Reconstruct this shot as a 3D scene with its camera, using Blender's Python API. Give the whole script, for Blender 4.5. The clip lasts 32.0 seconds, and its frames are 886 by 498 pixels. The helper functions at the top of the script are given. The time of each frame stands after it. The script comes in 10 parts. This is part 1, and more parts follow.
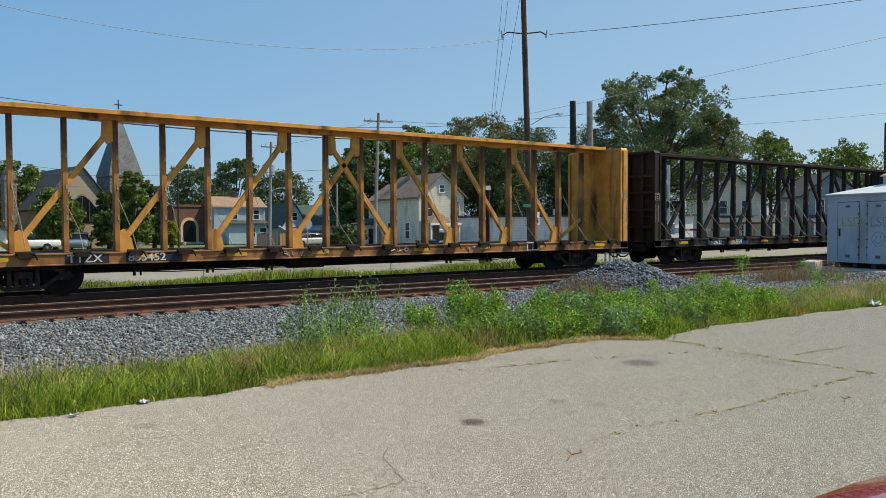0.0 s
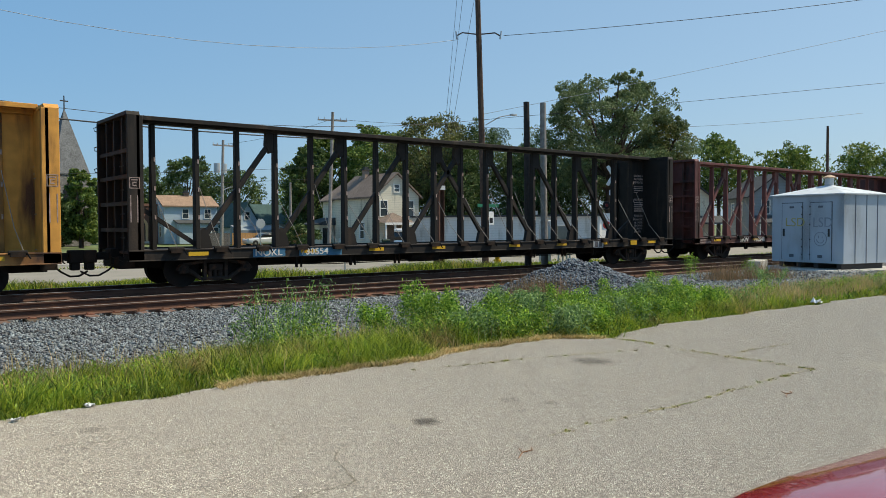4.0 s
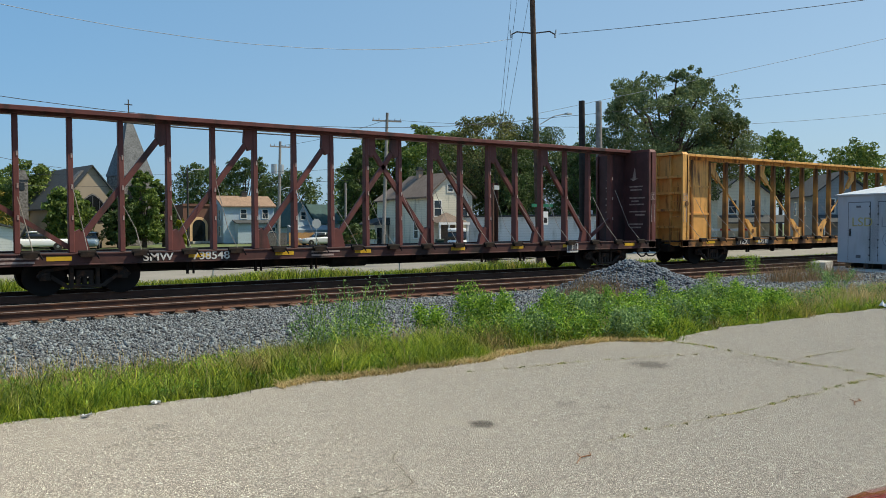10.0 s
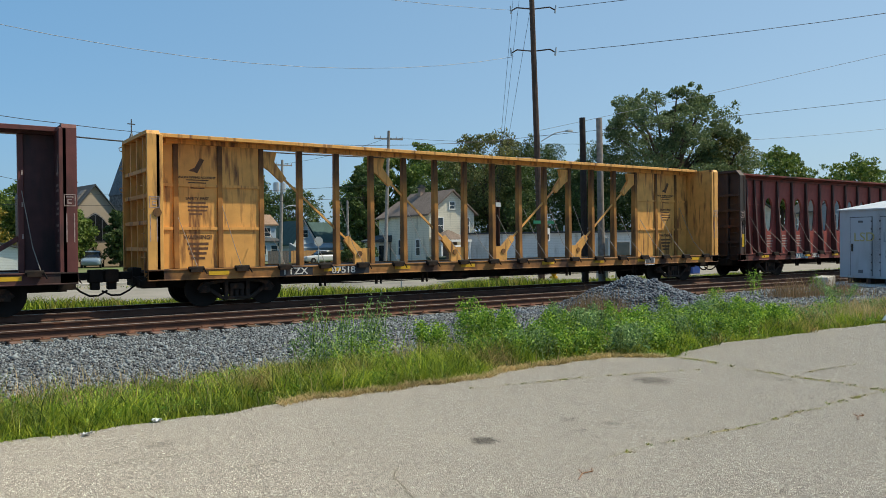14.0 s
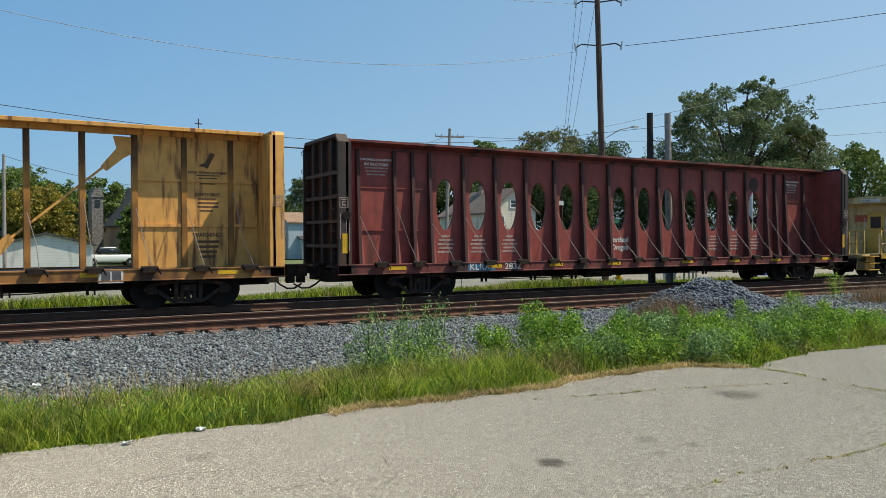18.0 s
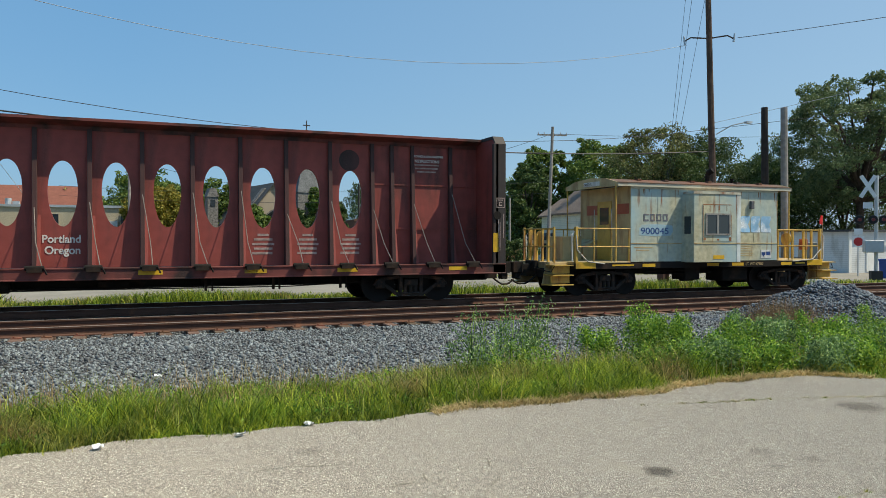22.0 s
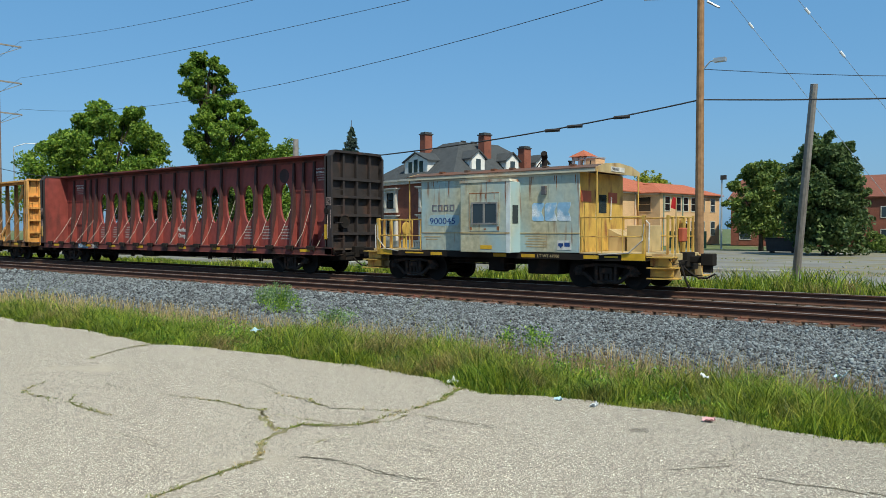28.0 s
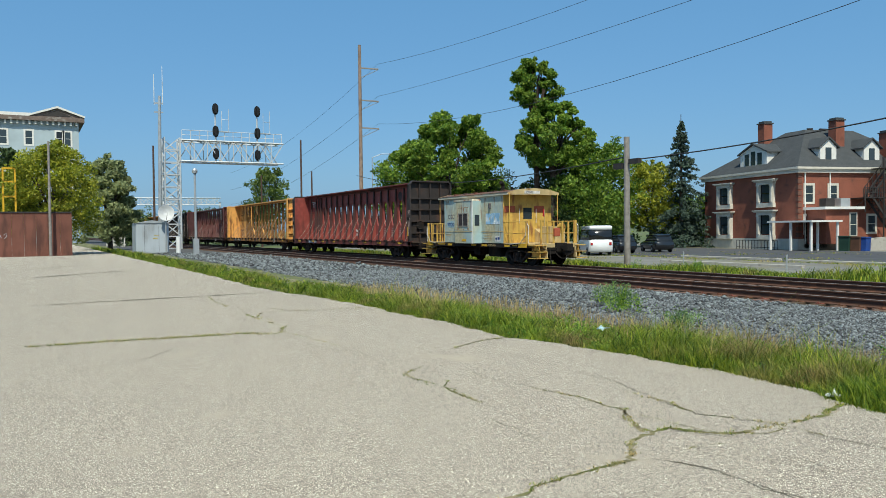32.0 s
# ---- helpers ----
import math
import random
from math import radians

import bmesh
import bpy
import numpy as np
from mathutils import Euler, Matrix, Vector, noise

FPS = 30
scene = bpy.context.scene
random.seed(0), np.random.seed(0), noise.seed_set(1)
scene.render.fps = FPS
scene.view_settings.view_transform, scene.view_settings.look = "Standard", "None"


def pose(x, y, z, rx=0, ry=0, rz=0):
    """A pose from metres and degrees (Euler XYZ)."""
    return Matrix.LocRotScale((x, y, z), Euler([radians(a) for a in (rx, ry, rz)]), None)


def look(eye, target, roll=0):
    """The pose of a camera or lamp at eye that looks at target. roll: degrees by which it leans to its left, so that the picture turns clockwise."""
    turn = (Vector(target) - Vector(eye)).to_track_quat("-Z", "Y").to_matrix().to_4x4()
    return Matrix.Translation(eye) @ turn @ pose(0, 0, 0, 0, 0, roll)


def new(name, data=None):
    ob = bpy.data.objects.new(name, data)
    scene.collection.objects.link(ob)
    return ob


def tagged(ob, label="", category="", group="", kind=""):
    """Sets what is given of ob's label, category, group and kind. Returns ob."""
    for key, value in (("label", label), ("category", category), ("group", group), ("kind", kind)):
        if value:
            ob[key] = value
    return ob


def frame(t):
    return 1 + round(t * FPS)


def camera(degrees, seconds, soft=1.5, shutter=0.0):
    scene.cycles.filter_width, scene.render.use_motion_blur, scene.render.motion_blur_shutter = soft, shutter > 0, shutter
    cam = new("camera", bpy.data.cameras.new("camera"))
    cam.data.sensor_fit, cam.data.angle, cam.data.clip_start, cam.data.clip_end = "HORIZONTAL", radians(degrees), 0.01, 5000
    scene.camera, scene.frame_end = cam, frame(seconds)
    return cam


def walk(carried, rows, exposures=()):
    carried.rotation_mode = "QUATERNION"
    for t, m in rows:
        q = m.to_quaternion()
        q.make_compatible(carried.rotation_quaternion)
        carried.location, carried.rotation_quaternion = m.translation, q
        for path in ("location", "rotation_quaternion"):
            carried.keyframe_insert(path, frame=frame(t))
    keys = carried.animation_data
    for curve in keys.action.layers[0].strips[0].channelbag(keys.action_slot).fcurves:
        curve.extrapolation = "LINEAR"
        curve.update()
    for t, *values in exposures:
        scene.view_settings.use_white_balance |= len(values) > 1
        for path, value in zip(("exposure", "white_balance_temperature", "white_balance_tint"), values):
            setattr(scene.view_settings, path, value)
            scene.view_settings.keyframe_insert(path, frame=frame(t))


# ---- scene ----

# Camera: a hand-held pan from one spot beside the tracks; x runs along the tracks, y away from the viewer.
RAIL = -0.05          # height of the rail heads
TRACK = 21.75         # centre line of the train's track
NEAR = 17.85          # centre line of the empty track
PATH = [
    (0, -0.008, -0.206, 1.625, -1.785, 0.253, -35.014),
    (0.5, -0.001, -0.203, 1.631, -1.859, 0.184, -36.013),
    (1, -0.001, -0.206, 1.622, -1.770, 0.240, -36.817),
    (1.5, -0.003, -0.215, 1.637, -1.801, 0.150, -37.398),
    (2, 0.001, -0.214, 1.624, -1.723, 0.206, -37.832),
    (2.5, 0.015, -0.228, 1.627, -1.759, 0.217, -38.122),
    (3, 0.014, -0.226, 1.614, -1.689, 0.294, -38.388),
    (3.5, 0.007, -0.230, 1.620, -1.725, 0.208, -38.351),
    (5.5, -0.003, -0.222, 1.634, -2.045, 0.221, -38.178),
    (6, -0.004, -0.226, 1.634, -2.003, 0.267, -38.034),
    (6.5, -0.002, -0.224, 1.633, -2.006, 0.272, -38.041),
    (7, -0.020, -0.229, 1.627, -2.116, 0.254, -37.327),
    (7.5, -0.028, -0.217, 1.633, -2.331, 0.150, -36.380),
    (8, -0.021, -0.221, 1.628, -2.253, 0.269, -35.618),
    (8.5, -0.013, -0.215, 1.637, -2.171, 0.217, -35.033),
    (9, -0.015, -0.208, 1.641, -2.259, 0.181, -34.652),
    (9.5, -0.013, -0.215, 1.646, -2.164, 0.217, -34.384),
    (10, -0.028, -0.217, 1.653, -1.840, 0.201, -34.395),
    (10.5, -0.030, -0.225, 1.644, -1.249, 0.381, -34.335),
    (11, -0.031, -0.226, 1.648, -0.911, 0.295, -34.365),
    (11.5, -0.014, -0.237, 1.639, -0.637, 0.467, -34.334),
    (12, -0.028, -0.230, 1.648, -0.652, 0.366, -34.350),
    (12.5, -0.019, -0.228, 1.641, -0.582, 0.451, -34.323),
    (13, -0.018, -0.230, 1.647, -0.611, 0.380, -34.323),
    (13.5, -0.017, -0.239, 1.642, -0.560, 0.488, -34.242),
    (14, -0.023, -0.235, 1.642, -0.558, 0.492, -34.242),
    (14.5, -0.026, -0.215, 1.635, -0.534, 0.472, -34.322),
    (16.5, 0.132, -0.083, 1.630, -0.699, 0.145, -31.871),
    (17, 0.151, 0.086, 1.646, -0.699, 0.156, -31.059),
    (17.5, 0.203, 0.190, 1.637, -0.666, 0.223, -30.281),
    (18, 0.289, 0.273, 1.648, -0.631, 0.182, -29.778),
    (18.5, 0.329, 0.318, 1.650, -0.647, 0.129, -29.434),
    (19, 0.350, 0.323, 1.649, -0.649, 0.131, -28.988),
    (19.5, 0.339, 0.309, 1.643, -0.706, -0.025, -27.740),
    (20, 0.337, 0.322, 1.643, -0.814, -0.198, -26.362),
    (20.5, 0.351, 0.318, 1.641, -0.799, -0.173, -25.470),
    (21, 0.363, 0.306, 1.644, -0.793, -0.219, -24.704),
    (21.5, 0.324, 0.294, 1.657, -0.746, -0.249, -23.445),
    (22, 0.280, 0.310, 1.663, -0.711, -0.079, -22.305),
    (22.5, 0.239, 0.341, 1.663, -0.737, 0.058, -22.453),
    (23, 0.225, 0.367, 1.658, -0.720, 0.158, -22.984),
    (23.5, 0.205, 0.381, 1.651, -0.701, 0.112, -23.389),
    (24, 0.175, 0.358, 1.652, -0.678, 0.081, -21.599),
    (24.5, 0.088, 0.337, 1.650, -0.593, 0.028, -14.204),
    (25, 0.038, 0.312, 1.640, -0.395, 0.199, -5.152),
    (25.5, -0.028, 0.256, 1.648, -0.147, 0.055, 3.663),
    (27.5, -0.236, 0.119, 1.665, -0.960, 0.698, 31.500),
    (28, -0.241, 0.179, 1.676, -1.486, 0.081, 38.092),
    (28.5, -0.303, 0.197, 1.671, -1.947, -0.398, 43.675),
    (29, -0.397, 0.161, 1.701, -1.573, -0.116, 47.439),
    (29.5, -0.433, 0.075, 1.697, -1.353, 0.247, 50.075),
    (30, -0.454, 0.025, 1.692, -1.155, 0.525, 52.385),
    (30.5, -0.462, -0.003, 1.682, -1.108, 0.636, 54.592),
    (31, -0.498, -0.016, 1.683, -1.059, 0.588, 56.761),
    (31.5, -0.514, -0.035, 1.678, -1.282, 0.559, 59.155),
    (32, -0.514, -0.049, 1.671, -1.435, 0.606, 61.663),
]
cam = camera(59.48, 32.0, soft=0.85)
walk(cam, [(t, pose(x, y, z, 90 + p, r, w)) for t, x, y, z, p, r, w in PATH],
     exposures=[(0.0, 0.14, 6660, 8), (25.0, 0.13, 6600, 6), (28.0, -0.02, 6080, 4), (32.0, -0.06, 6080, 4)])

# ---- light ----
world = bpy.data.worlds.new("sky")
scene.world = world
world.use_nodes = True
SUN_EL, SUN_AZ = 55.5, 117.0      # elevation, and direction of the sun clockwise from +y
wn = world.node_tree.nodes
sky = wn.new("ShaderNodeTexSky")
sky.sky_type, sky.sun_disc = "NISHITA", False
sky.sun_elevation, sky.sun_rotation = radians(SUN_EL), radians(SUN_AZ)
sky.air_density, sky.dust_density, sky.ozone_density = 1.0, 1.3, 3.0
wn["Background"].inputs["Strength"].default_value = 0.125
haze = wn.new("ShaderNodeBackground")       # the dry summer haze, paler on the sun's side
side = wn.new("ShaderNodeTexGradient")
tone = wn.new("ShaderNodeMix")
tone.data_type = "RGBA"
tone.inputs[6].default_value, tone.inputs[7].default_value = (0.135, 0.385, 0.70, 1), (0.33, 0.52, 0.71, 1)
world.node_tree.links.new(side.outputs["Fac"], tone.inputs[0])
world.node_tree.links.new(tone.outputs[2], haze.inputs["Color"])
haze.inputs["Strength"].default_value = 0.95
veil = wn.new("ShaderNodeMixShader")
veil.inputs[0].default_value = 0.58
wl = world.node_tree.links.new
wl(sky.outputs["Color"], wn["Background"].inputs["Color"])
wl(wn["Background"].outputs[0], veil.inputs[1])
wl(haze.outputs[0], veil.inputs[2])
wl(veil.outputs[0], wn["World Output"].inputs["Surface"])
sun_data = bpy.data.lights.new("sun", "SUN")
sun_data.energy, sun_data.angle, sun_data.color = 5.0, radians(0.53), (1.0, 0.90, 0.72)
sun = new("sun", sun_data)
_a, _e = radians(SUN_AZ), radians(SUN_EL)
sun.matrix_world = look((0, 0, 60), (-math.sin(_a) * math.cos(_e) * 50, -math.cos(_a) * math.cos(_e) * 50, 60 - math.sin(_e) * 50))

# ---- building helpers ----
class Geo:
    """Collects vertices and faces of one mesh."""

    def __init__(self):
        self.v, self.f = [], []

    def add(self, verts, faces):
        n = len(self.v)
        self.v += verts
        self.f += [tuple(i + n for i in f) for f in faces]
        return self

    def box(self, x0, x1, y0, y1, z0, z1):
        v = [(x, y, z) for x in (x0, x1) for y in (y0, y1) for z in (z0, z1)]
        return self.add(v, [(0, 1, 3, 2), (4, 6, 7, 5), (0, 4, 5, 1), (2, 3, 7, 6), (0, 2, 6, 4), (1, 5, 7, 3)])

    def beam(self, p, q, w, h=None, up=(0, 0, 1)):
        """A bar of section w x h from p to q."""
        h = w if h is None else h
        p, q, up = Vector(p), Vector(q), Vector(up)
        d = (q - p).normalized()
        if abs(d.dot(up)) > 0.98:
            up = Vector((1, 0, 0)) if abs(d.x) < 0.9 else Vector((0, 1, 0))
        s = d.cross(up).normalized() * (w / 2)
        u = s.cross(d).normalized() * (h / 2)
        v = [tuple(e + a * s + b * u) for e in (p, q) for a, b in ((-1, -1), (1, -1), (1, 1), (-1, 1))]
        return self.add(v, [(3, 2, 1, 0), (4, 5, 6, 7), (0, 1, 5, 4), (1, 2, 6, 5), (2, 3, 7, 6), (3, 0, 4, 7)])

    def tube(self, p, q, r0, r1=None, n=8, caps=True):
        r1 = r0 if r1 is None else r1
        p, q = Vector(p), Vector(q)
        d = (q - p).normalized()
        up = Vector((0, 0, 1)) if abs(d.z) < 0.95 else Vector((1, 0, 0))
        s = d.cross(up).normalized()
        u = s.cross(d)
        v = []
        for e, r in ((p, r0), (q, r1)):
            v += [tuple(e + r * (math.cos(k * math.tau / n) * s + math.sin(k * math.tau / n) * u)) for k in range(n)]
        f = [(k, (k + 1) % n, n + (k + 1) % n, n + k) for k in range(n)]
        if caps:
            f += [tuple(reversed(range(n))), tuple(range(n, 2 * n))]
        return self.add(v, f)

    def path(self, pts, r, n=5):
        pts = [Vector(p) for p in pts]
        v = []
        for k, p in enumerate(pts):
            d = (pts[min(len(pts) - 1, k + 1)] - pts[max(0, k - 1)]).normalized()
            up = Vector((0, 0, 1)) if abs(d.z) < 0.95 else Vector((1, 0, 0))
            s = d.cross(up).normalized()
            u = s.cross(d)
            v += [tuple(p + r * (math.cos(i * math.tau / n) * s + math.sin(i * math.tau / n) * u)) for i in range(n)]
        m = len(pts)
        f = [(j * n + i, j * n + (i + 1) % n, (j + 1) * n + (i + 1) % n, (j + 1) * n + i) for j in range(m - 1) for i in range(n)]
        return self.add(v, f + [tuple(reversed(range(n))), tuple(range((m - 1) * n, m * n))])

    def prism(self, poly, axis, a, b):
        """A polygon (pairs in the plane across the axis) drawn out from a to b along 'x', 'y' or 'z'."""
        def at(p, d):
            return {"x": (d, p[0], p[1]), "y": (p[0], d, p[1]), "z": (p[0], p[1], d)}[axis]
        n = len(poly)
        v = [at(p, a) for p in poly] + [at(p, b) for p in poly]
        f = [(k, (k + 1) % n, n + (k + 1) % n, n + k) for k in range(n)]
        return self.add(v, f + [tuple(reversed(range(n))), tuple(range(n, 2 * n))])

    def lathe(self, prof, centre=(0, 0, 0), axis="z", n=16):
        """Turns a profile of (radius, height) round an axis through the centre."""
        c = Vector(centre)
        v = []
        for r, h in prof:
            for k in range(n):
                a = k * math.tau / n
                x, y = r * math.cos(a), r * math.sin(a)
                v.append(tuple(c + Vector({"z": (x, y, h), "y": (x, h, y), "x": (h, x, y)}[axis])))
        m = len(prof)
        f = [(i * n + k, i * n + (k + 1) % n, (i + 1) * n + (k + 1) % n, (i + 1) * n + k) for i in range(m - 1) for k in range(n)]
        f += [tuple(reversed(range(n))), tuple(range((m - 1) * n, m * n))]
        return self.add(v, f)


def mesh_of(name, geo, material, bev=0.0, smooth=False, weld=False):
    me = bpy.data.meshes.new(name)
    me.from_pydata(geo.v, [], geo.f)
    bm = bmesh.new()
    bm.from_mesh(me)
    if weld:
        bmesh.ops.remove_doubles(bm, verts=bm.verts, dist=0.0005)
    if bev:
        bmesh.ops.bevel(bm, geom=[e for e in bm.edges if len(e.link_faces) == 2 and e.calc_face_angle(0) > 0.5],
                        offset=bev, segments=1, affect="EDGES", clamp_overlap=True)
    bmesh.ops.recalc_face_normals(bm, faces=bm.faces)
    bm.to_mesh(me)
    bm.free()
    if smooth:
        me.shade_smooth()
    me.materials.append(material)
    return me


def part(name, geo, material, parent=None, label="", bev=0.0, smooth=False):
    """One mesh object, under a thing or a part of it."""
    me = geo if isinstance(geo, bpy.types.Mesh) else mesh_of(name, geo, material, bev, smooth)
    ob = new(name, me)
    ob.parent = parent
    return tagged(ob, label) if label else ob


def thing(name, label, category, group="", at=None, kind=""):
    ob = new(name)
    ob.empty_display_size = 0.2
    if at is not None:
        ob.matrix_basis = at
    return tagged(ob, label, category, group, kind)


def single(name, geo, material, label, category, group="", at=None, kind="", bev=0.0, smooth=False):
    """A thing that is one mesh."""
    ob = part(name, geo, material, None, "", bev, smooth)
    if at is not None:
        ob.matrix_basis = at
    return tagged(ob, label, category, group, kind)


def words(name, body, size, material, parent, m, label="", extrude=0.004, width=1.0, bold=0.0, align="LEFT"):
    """Lettering as a thin mesh."""
    cu = bpy.data.curves.new(name, "FONT")
    cu.body, cu.size, cu.extrude, cu.align_x, cu.offset = body, size, extrude, align, bold
    tmp = bpy.data.objects.new(name, cu)
    me = bpy.data.meshes.new_from_object(tmp)
    bpy.data.objects.remove(tmp)
    me.transform(Matrix.Diagonal((width, 1, 1, 1)))
    me.materials.clear()
    me.materials.append(material)
    ob = new(name, me)
    ob.parent = parent
    ob.matrix_basis = m
    return tagged(ob, label) if label else ob


def bulk(name, verts, faces_per, material, label="", category="", parent=None):
    """A large joined mesh from an array (n, k, 3) of separate pieces; faces_per are the faces of one piece."""
    n, k, _ = verts.shape
    size = len(faces_per[0])
    fp = np.array(faces_per)
    idx = (fp[None] + (np.arange(n) * k)[:, None, None]).reshape(-1)
    me = bpy.data.meshes.new(name)
    me.vertices.add(n * k)
    me.vertices.foreach_set("co", verts.astype(np.float32).reshape(-1))
    me.loops.add(len(idx))
    me.loops.foreach_set("vertex_index", idx.astype(np.int32))
    me.polygons.add(len(idx) // size)
    me.polygons.foreach_set("loop_start", (np.arange(len(idx) // size) * size).astype(np.int32))
    me.update(calc_edges=True)
    me.materials.append(material)
    ob = new(name, me)
    if parent is not None:
        ob.parent = parent
        ob["kind"] = "stuff"
        return ob
    return tagged(ob, label, category, kind="stuff")


# ---- materials ----
def mk(name, base, rough=0.65, metal=0.0, spread=0.18, scale=2.5, bump=0.12, bscale=30.0, dirt=None, amount=0.45,
       dscale=1.5, streak=1.0, island=0.0, rnd=0.0, bands=0.0, speck=0.0, spec=0.35, through_light=0.0, chips=0.0, matte=0.0, specks=None):
    """A weathered surface: two scales of variation, stains (drawn out downwards by streak), relief, lap bands."""
    m = bpy.data.materials.new(name)
    m.use_nodes = True
    nt = m.node_tree
    nodes, link = nt.nodes, nt.links.new
    bs = nodes["Principled BSDF"]
    bs.inputs["Roughness"].default_value, bs.inputs["Metallic"].default_value = rough, metal
    bs.inputs["Specular IOR Level"].default_value = spec
    co = nodes.new("ShaderNodeTexCoord").outputs["Object"]

    def noise_tex(sc, detail=4.0, vec=co):
        n = nodes.new("ShaderNodeTexNoise")
        n.inputs["Scale"].default_value, n.inputs["Detail"].default_value = sc, detail
        link(vec, n.inputs["Vector"])
        return n.outputs["Fac"]

    def ramp(fac, lo, hi):
        r = nodes.new("ShaderNodeMapRange")
        r.inputs[1].default_value, r.inputs[2].default_value = lo, hi
        link(fac, r.inputs[0])
        return r.outputs[0]

    def mix(fac, a, b, kind="MIX"):
        x = nodes.new("ShaderNodeMix")
        x.data_type, x.blend_type = "RGBA", kind
        for s, val in ((x.inputs[0], fac), (x.inputs[6], a), (x.inputs[7], b)):
            if hasattr(val, "links"):
                link(val, s)
            elif isinstance(val, (int, float)):
                s.default_value = val
            else:
                s.default_value = (*val, 1)
        return x.outputs[2]

    def shade(c, k):
        return tuple(min(1, max(0, a * k)) for a in c)

    col = mix(ramp(noise_tex(scale), 0.3, 0.7), shade(base, 1 - spread), shade(base, 1 + spread))
    fine = noise_tex(bscale, 3.0)
    bs.inputs["Diffuse Roughness"].default_value = matte
    if chips:
        vo = nodes.new("ShaderNodeTexVoronoi")
        vo.inputs["Scale"].default_value = chips
        link(co, vo.inputs["Vector"])
        hv = nodes.new("ShaderNodeSeparateColor")
        link(vo.outputs["Color"], hv.inputs[0])
        tone = mix(hv.outputs[0], shade(base, 0.42), shade(base, 1.82))
        tone = mix(ramp(vo.outputs["Distance"], 0.36, 0.66), tone, shade(base, 0.28))
        tone = mix(ramp(hv.outputs[1], 0.93, 0.95), tone, shade(base, 2.3))
        col = mix(0.92, col, tone)
        fine = vo.outputs["Distance"]
    if speck:
        col = mix(ramp(fine, 0.35, 0.65), mix(speck, col, shade(base, 0.35)), mix(speck * 0.6, col, shade(base, 1.9)))
    if dirt is not None:
        mp = nodes.new("ShaderNodeMapping")
        mp.inputs["Scale"].default_value = (1, 1, 1 / streak)
        link(co, mp.inputs["Vector"])
        d = noise_tex(dscale, 6.0, mp.outputs[0])
        col = mix(ramp(d, 0.72 - amount * 0.5, 0.82 - amount * 0.35), col, mix(ramp(fine, 0.3, 0.7), shade(dirt, 0.75), shade(dirt, 1.2)))
    if specks is not None:
        mp2 = nodes.new("ShaderNodeMapping")
        mp2.inputs["Scale"].default_value = (1, 1, 0.12)
        link(co, mp2.inputs["Vector"])
        run = noise_tex(5.5, 5.0, mp2.outputs[0])
        col = mix(ramp(run, 0.585, 0.70), col, specks)
    if island or rnd:
        src = nodes.new("ShaderNodeNewGeometry").outputs["Random Per Island"] if island else nodes.new("ShaderNodeObjectInfo").outputs["Random"]
        hs = nodes.new("ShaderNodeHueSaturation")
        k = island or rnd
        r = nodes.new("ShaderNodeMapRange")
        r.inputs[3].default_value, r.inputs[4].default_value = 1 - k, 1 + k
        link(src, r.inputs[0])
        link(r.outputs[0], hs.inputs["Value"])
        r2 = nodes.new("ShaderNodeMapRange")
        r2.inputs[3].default_value, r2.inputs[4].default_value = 0.5 + k * 0.06, 0.5 - k * 0.06
        link(src, r2.inputs[0])
        link(r2.outputs[0], hs.inputs["Hue"])
        link(col, hs.inputs["Color"])
        col = hs.outputs[0]
    height = fine
    if bands:
        sx = nodes.new("ShaderNodeSeparateXYZ")
        link(co, sx.inputs[0])
        fr = nodes.new("ShaderNodeMath")
        fr.operation = "MULTIPLY"
        fr.inputs[1].default_value = 1 / bands
        link(sx.outputs[2], fr.inputs[0])
        f2 = nodes.new("ShaderNodeMath")
        f2.operation = "FRACT"
        link(fr.outputs[0], f2.inputs[0])
        col = mix(ramp(f2.outputs[0], 0.86, 0.98), col, mix(0.45, col, (0.02, 0.02, 0.02)))
        height = f2.outputs[0]
    link(col, bs.inputs["Base Color"])
    if bump:
        b = nodes.new("ShaderNodeBump")
        b.inputs["Strength"].default_value, b.inputs["Distance"].default_value = min(1, bump * 2), 0.02
        link(height, b.inputs["Height"])
        link(b.outputs[0], bs.inputs["Normal"])
    if through_light:
        tr = nodes.new("ShaderNodeBsdfTranslucent")
        link(col, tr.inputs["Color"])
        ms = nodes.new("ShaderNodeMixShader")
        ms.inputs[0].default_value = through_light
        link(bs.outputs[0], ms.inputs[1])
        link(tr.outputs[0], ms.inputs[2])
        link(ms.outputs[0], nodes["Material Output"].inputs["Surface"])
    return m


def glass(name, tint=(0.03, 0.04, 0.045), rough=0.05):
    m = bpy.data.materials.new(name)
    m.use_nodes = True
    b = m.node_tree.nodes["Principled BSDF"]
    b.inputs["Base Color"].default_value, b.inputs["Roughness"].default_value = (*tint, 1), rough
    b.inputs["Specular IOR Level"].default_value = 0.6
    return m


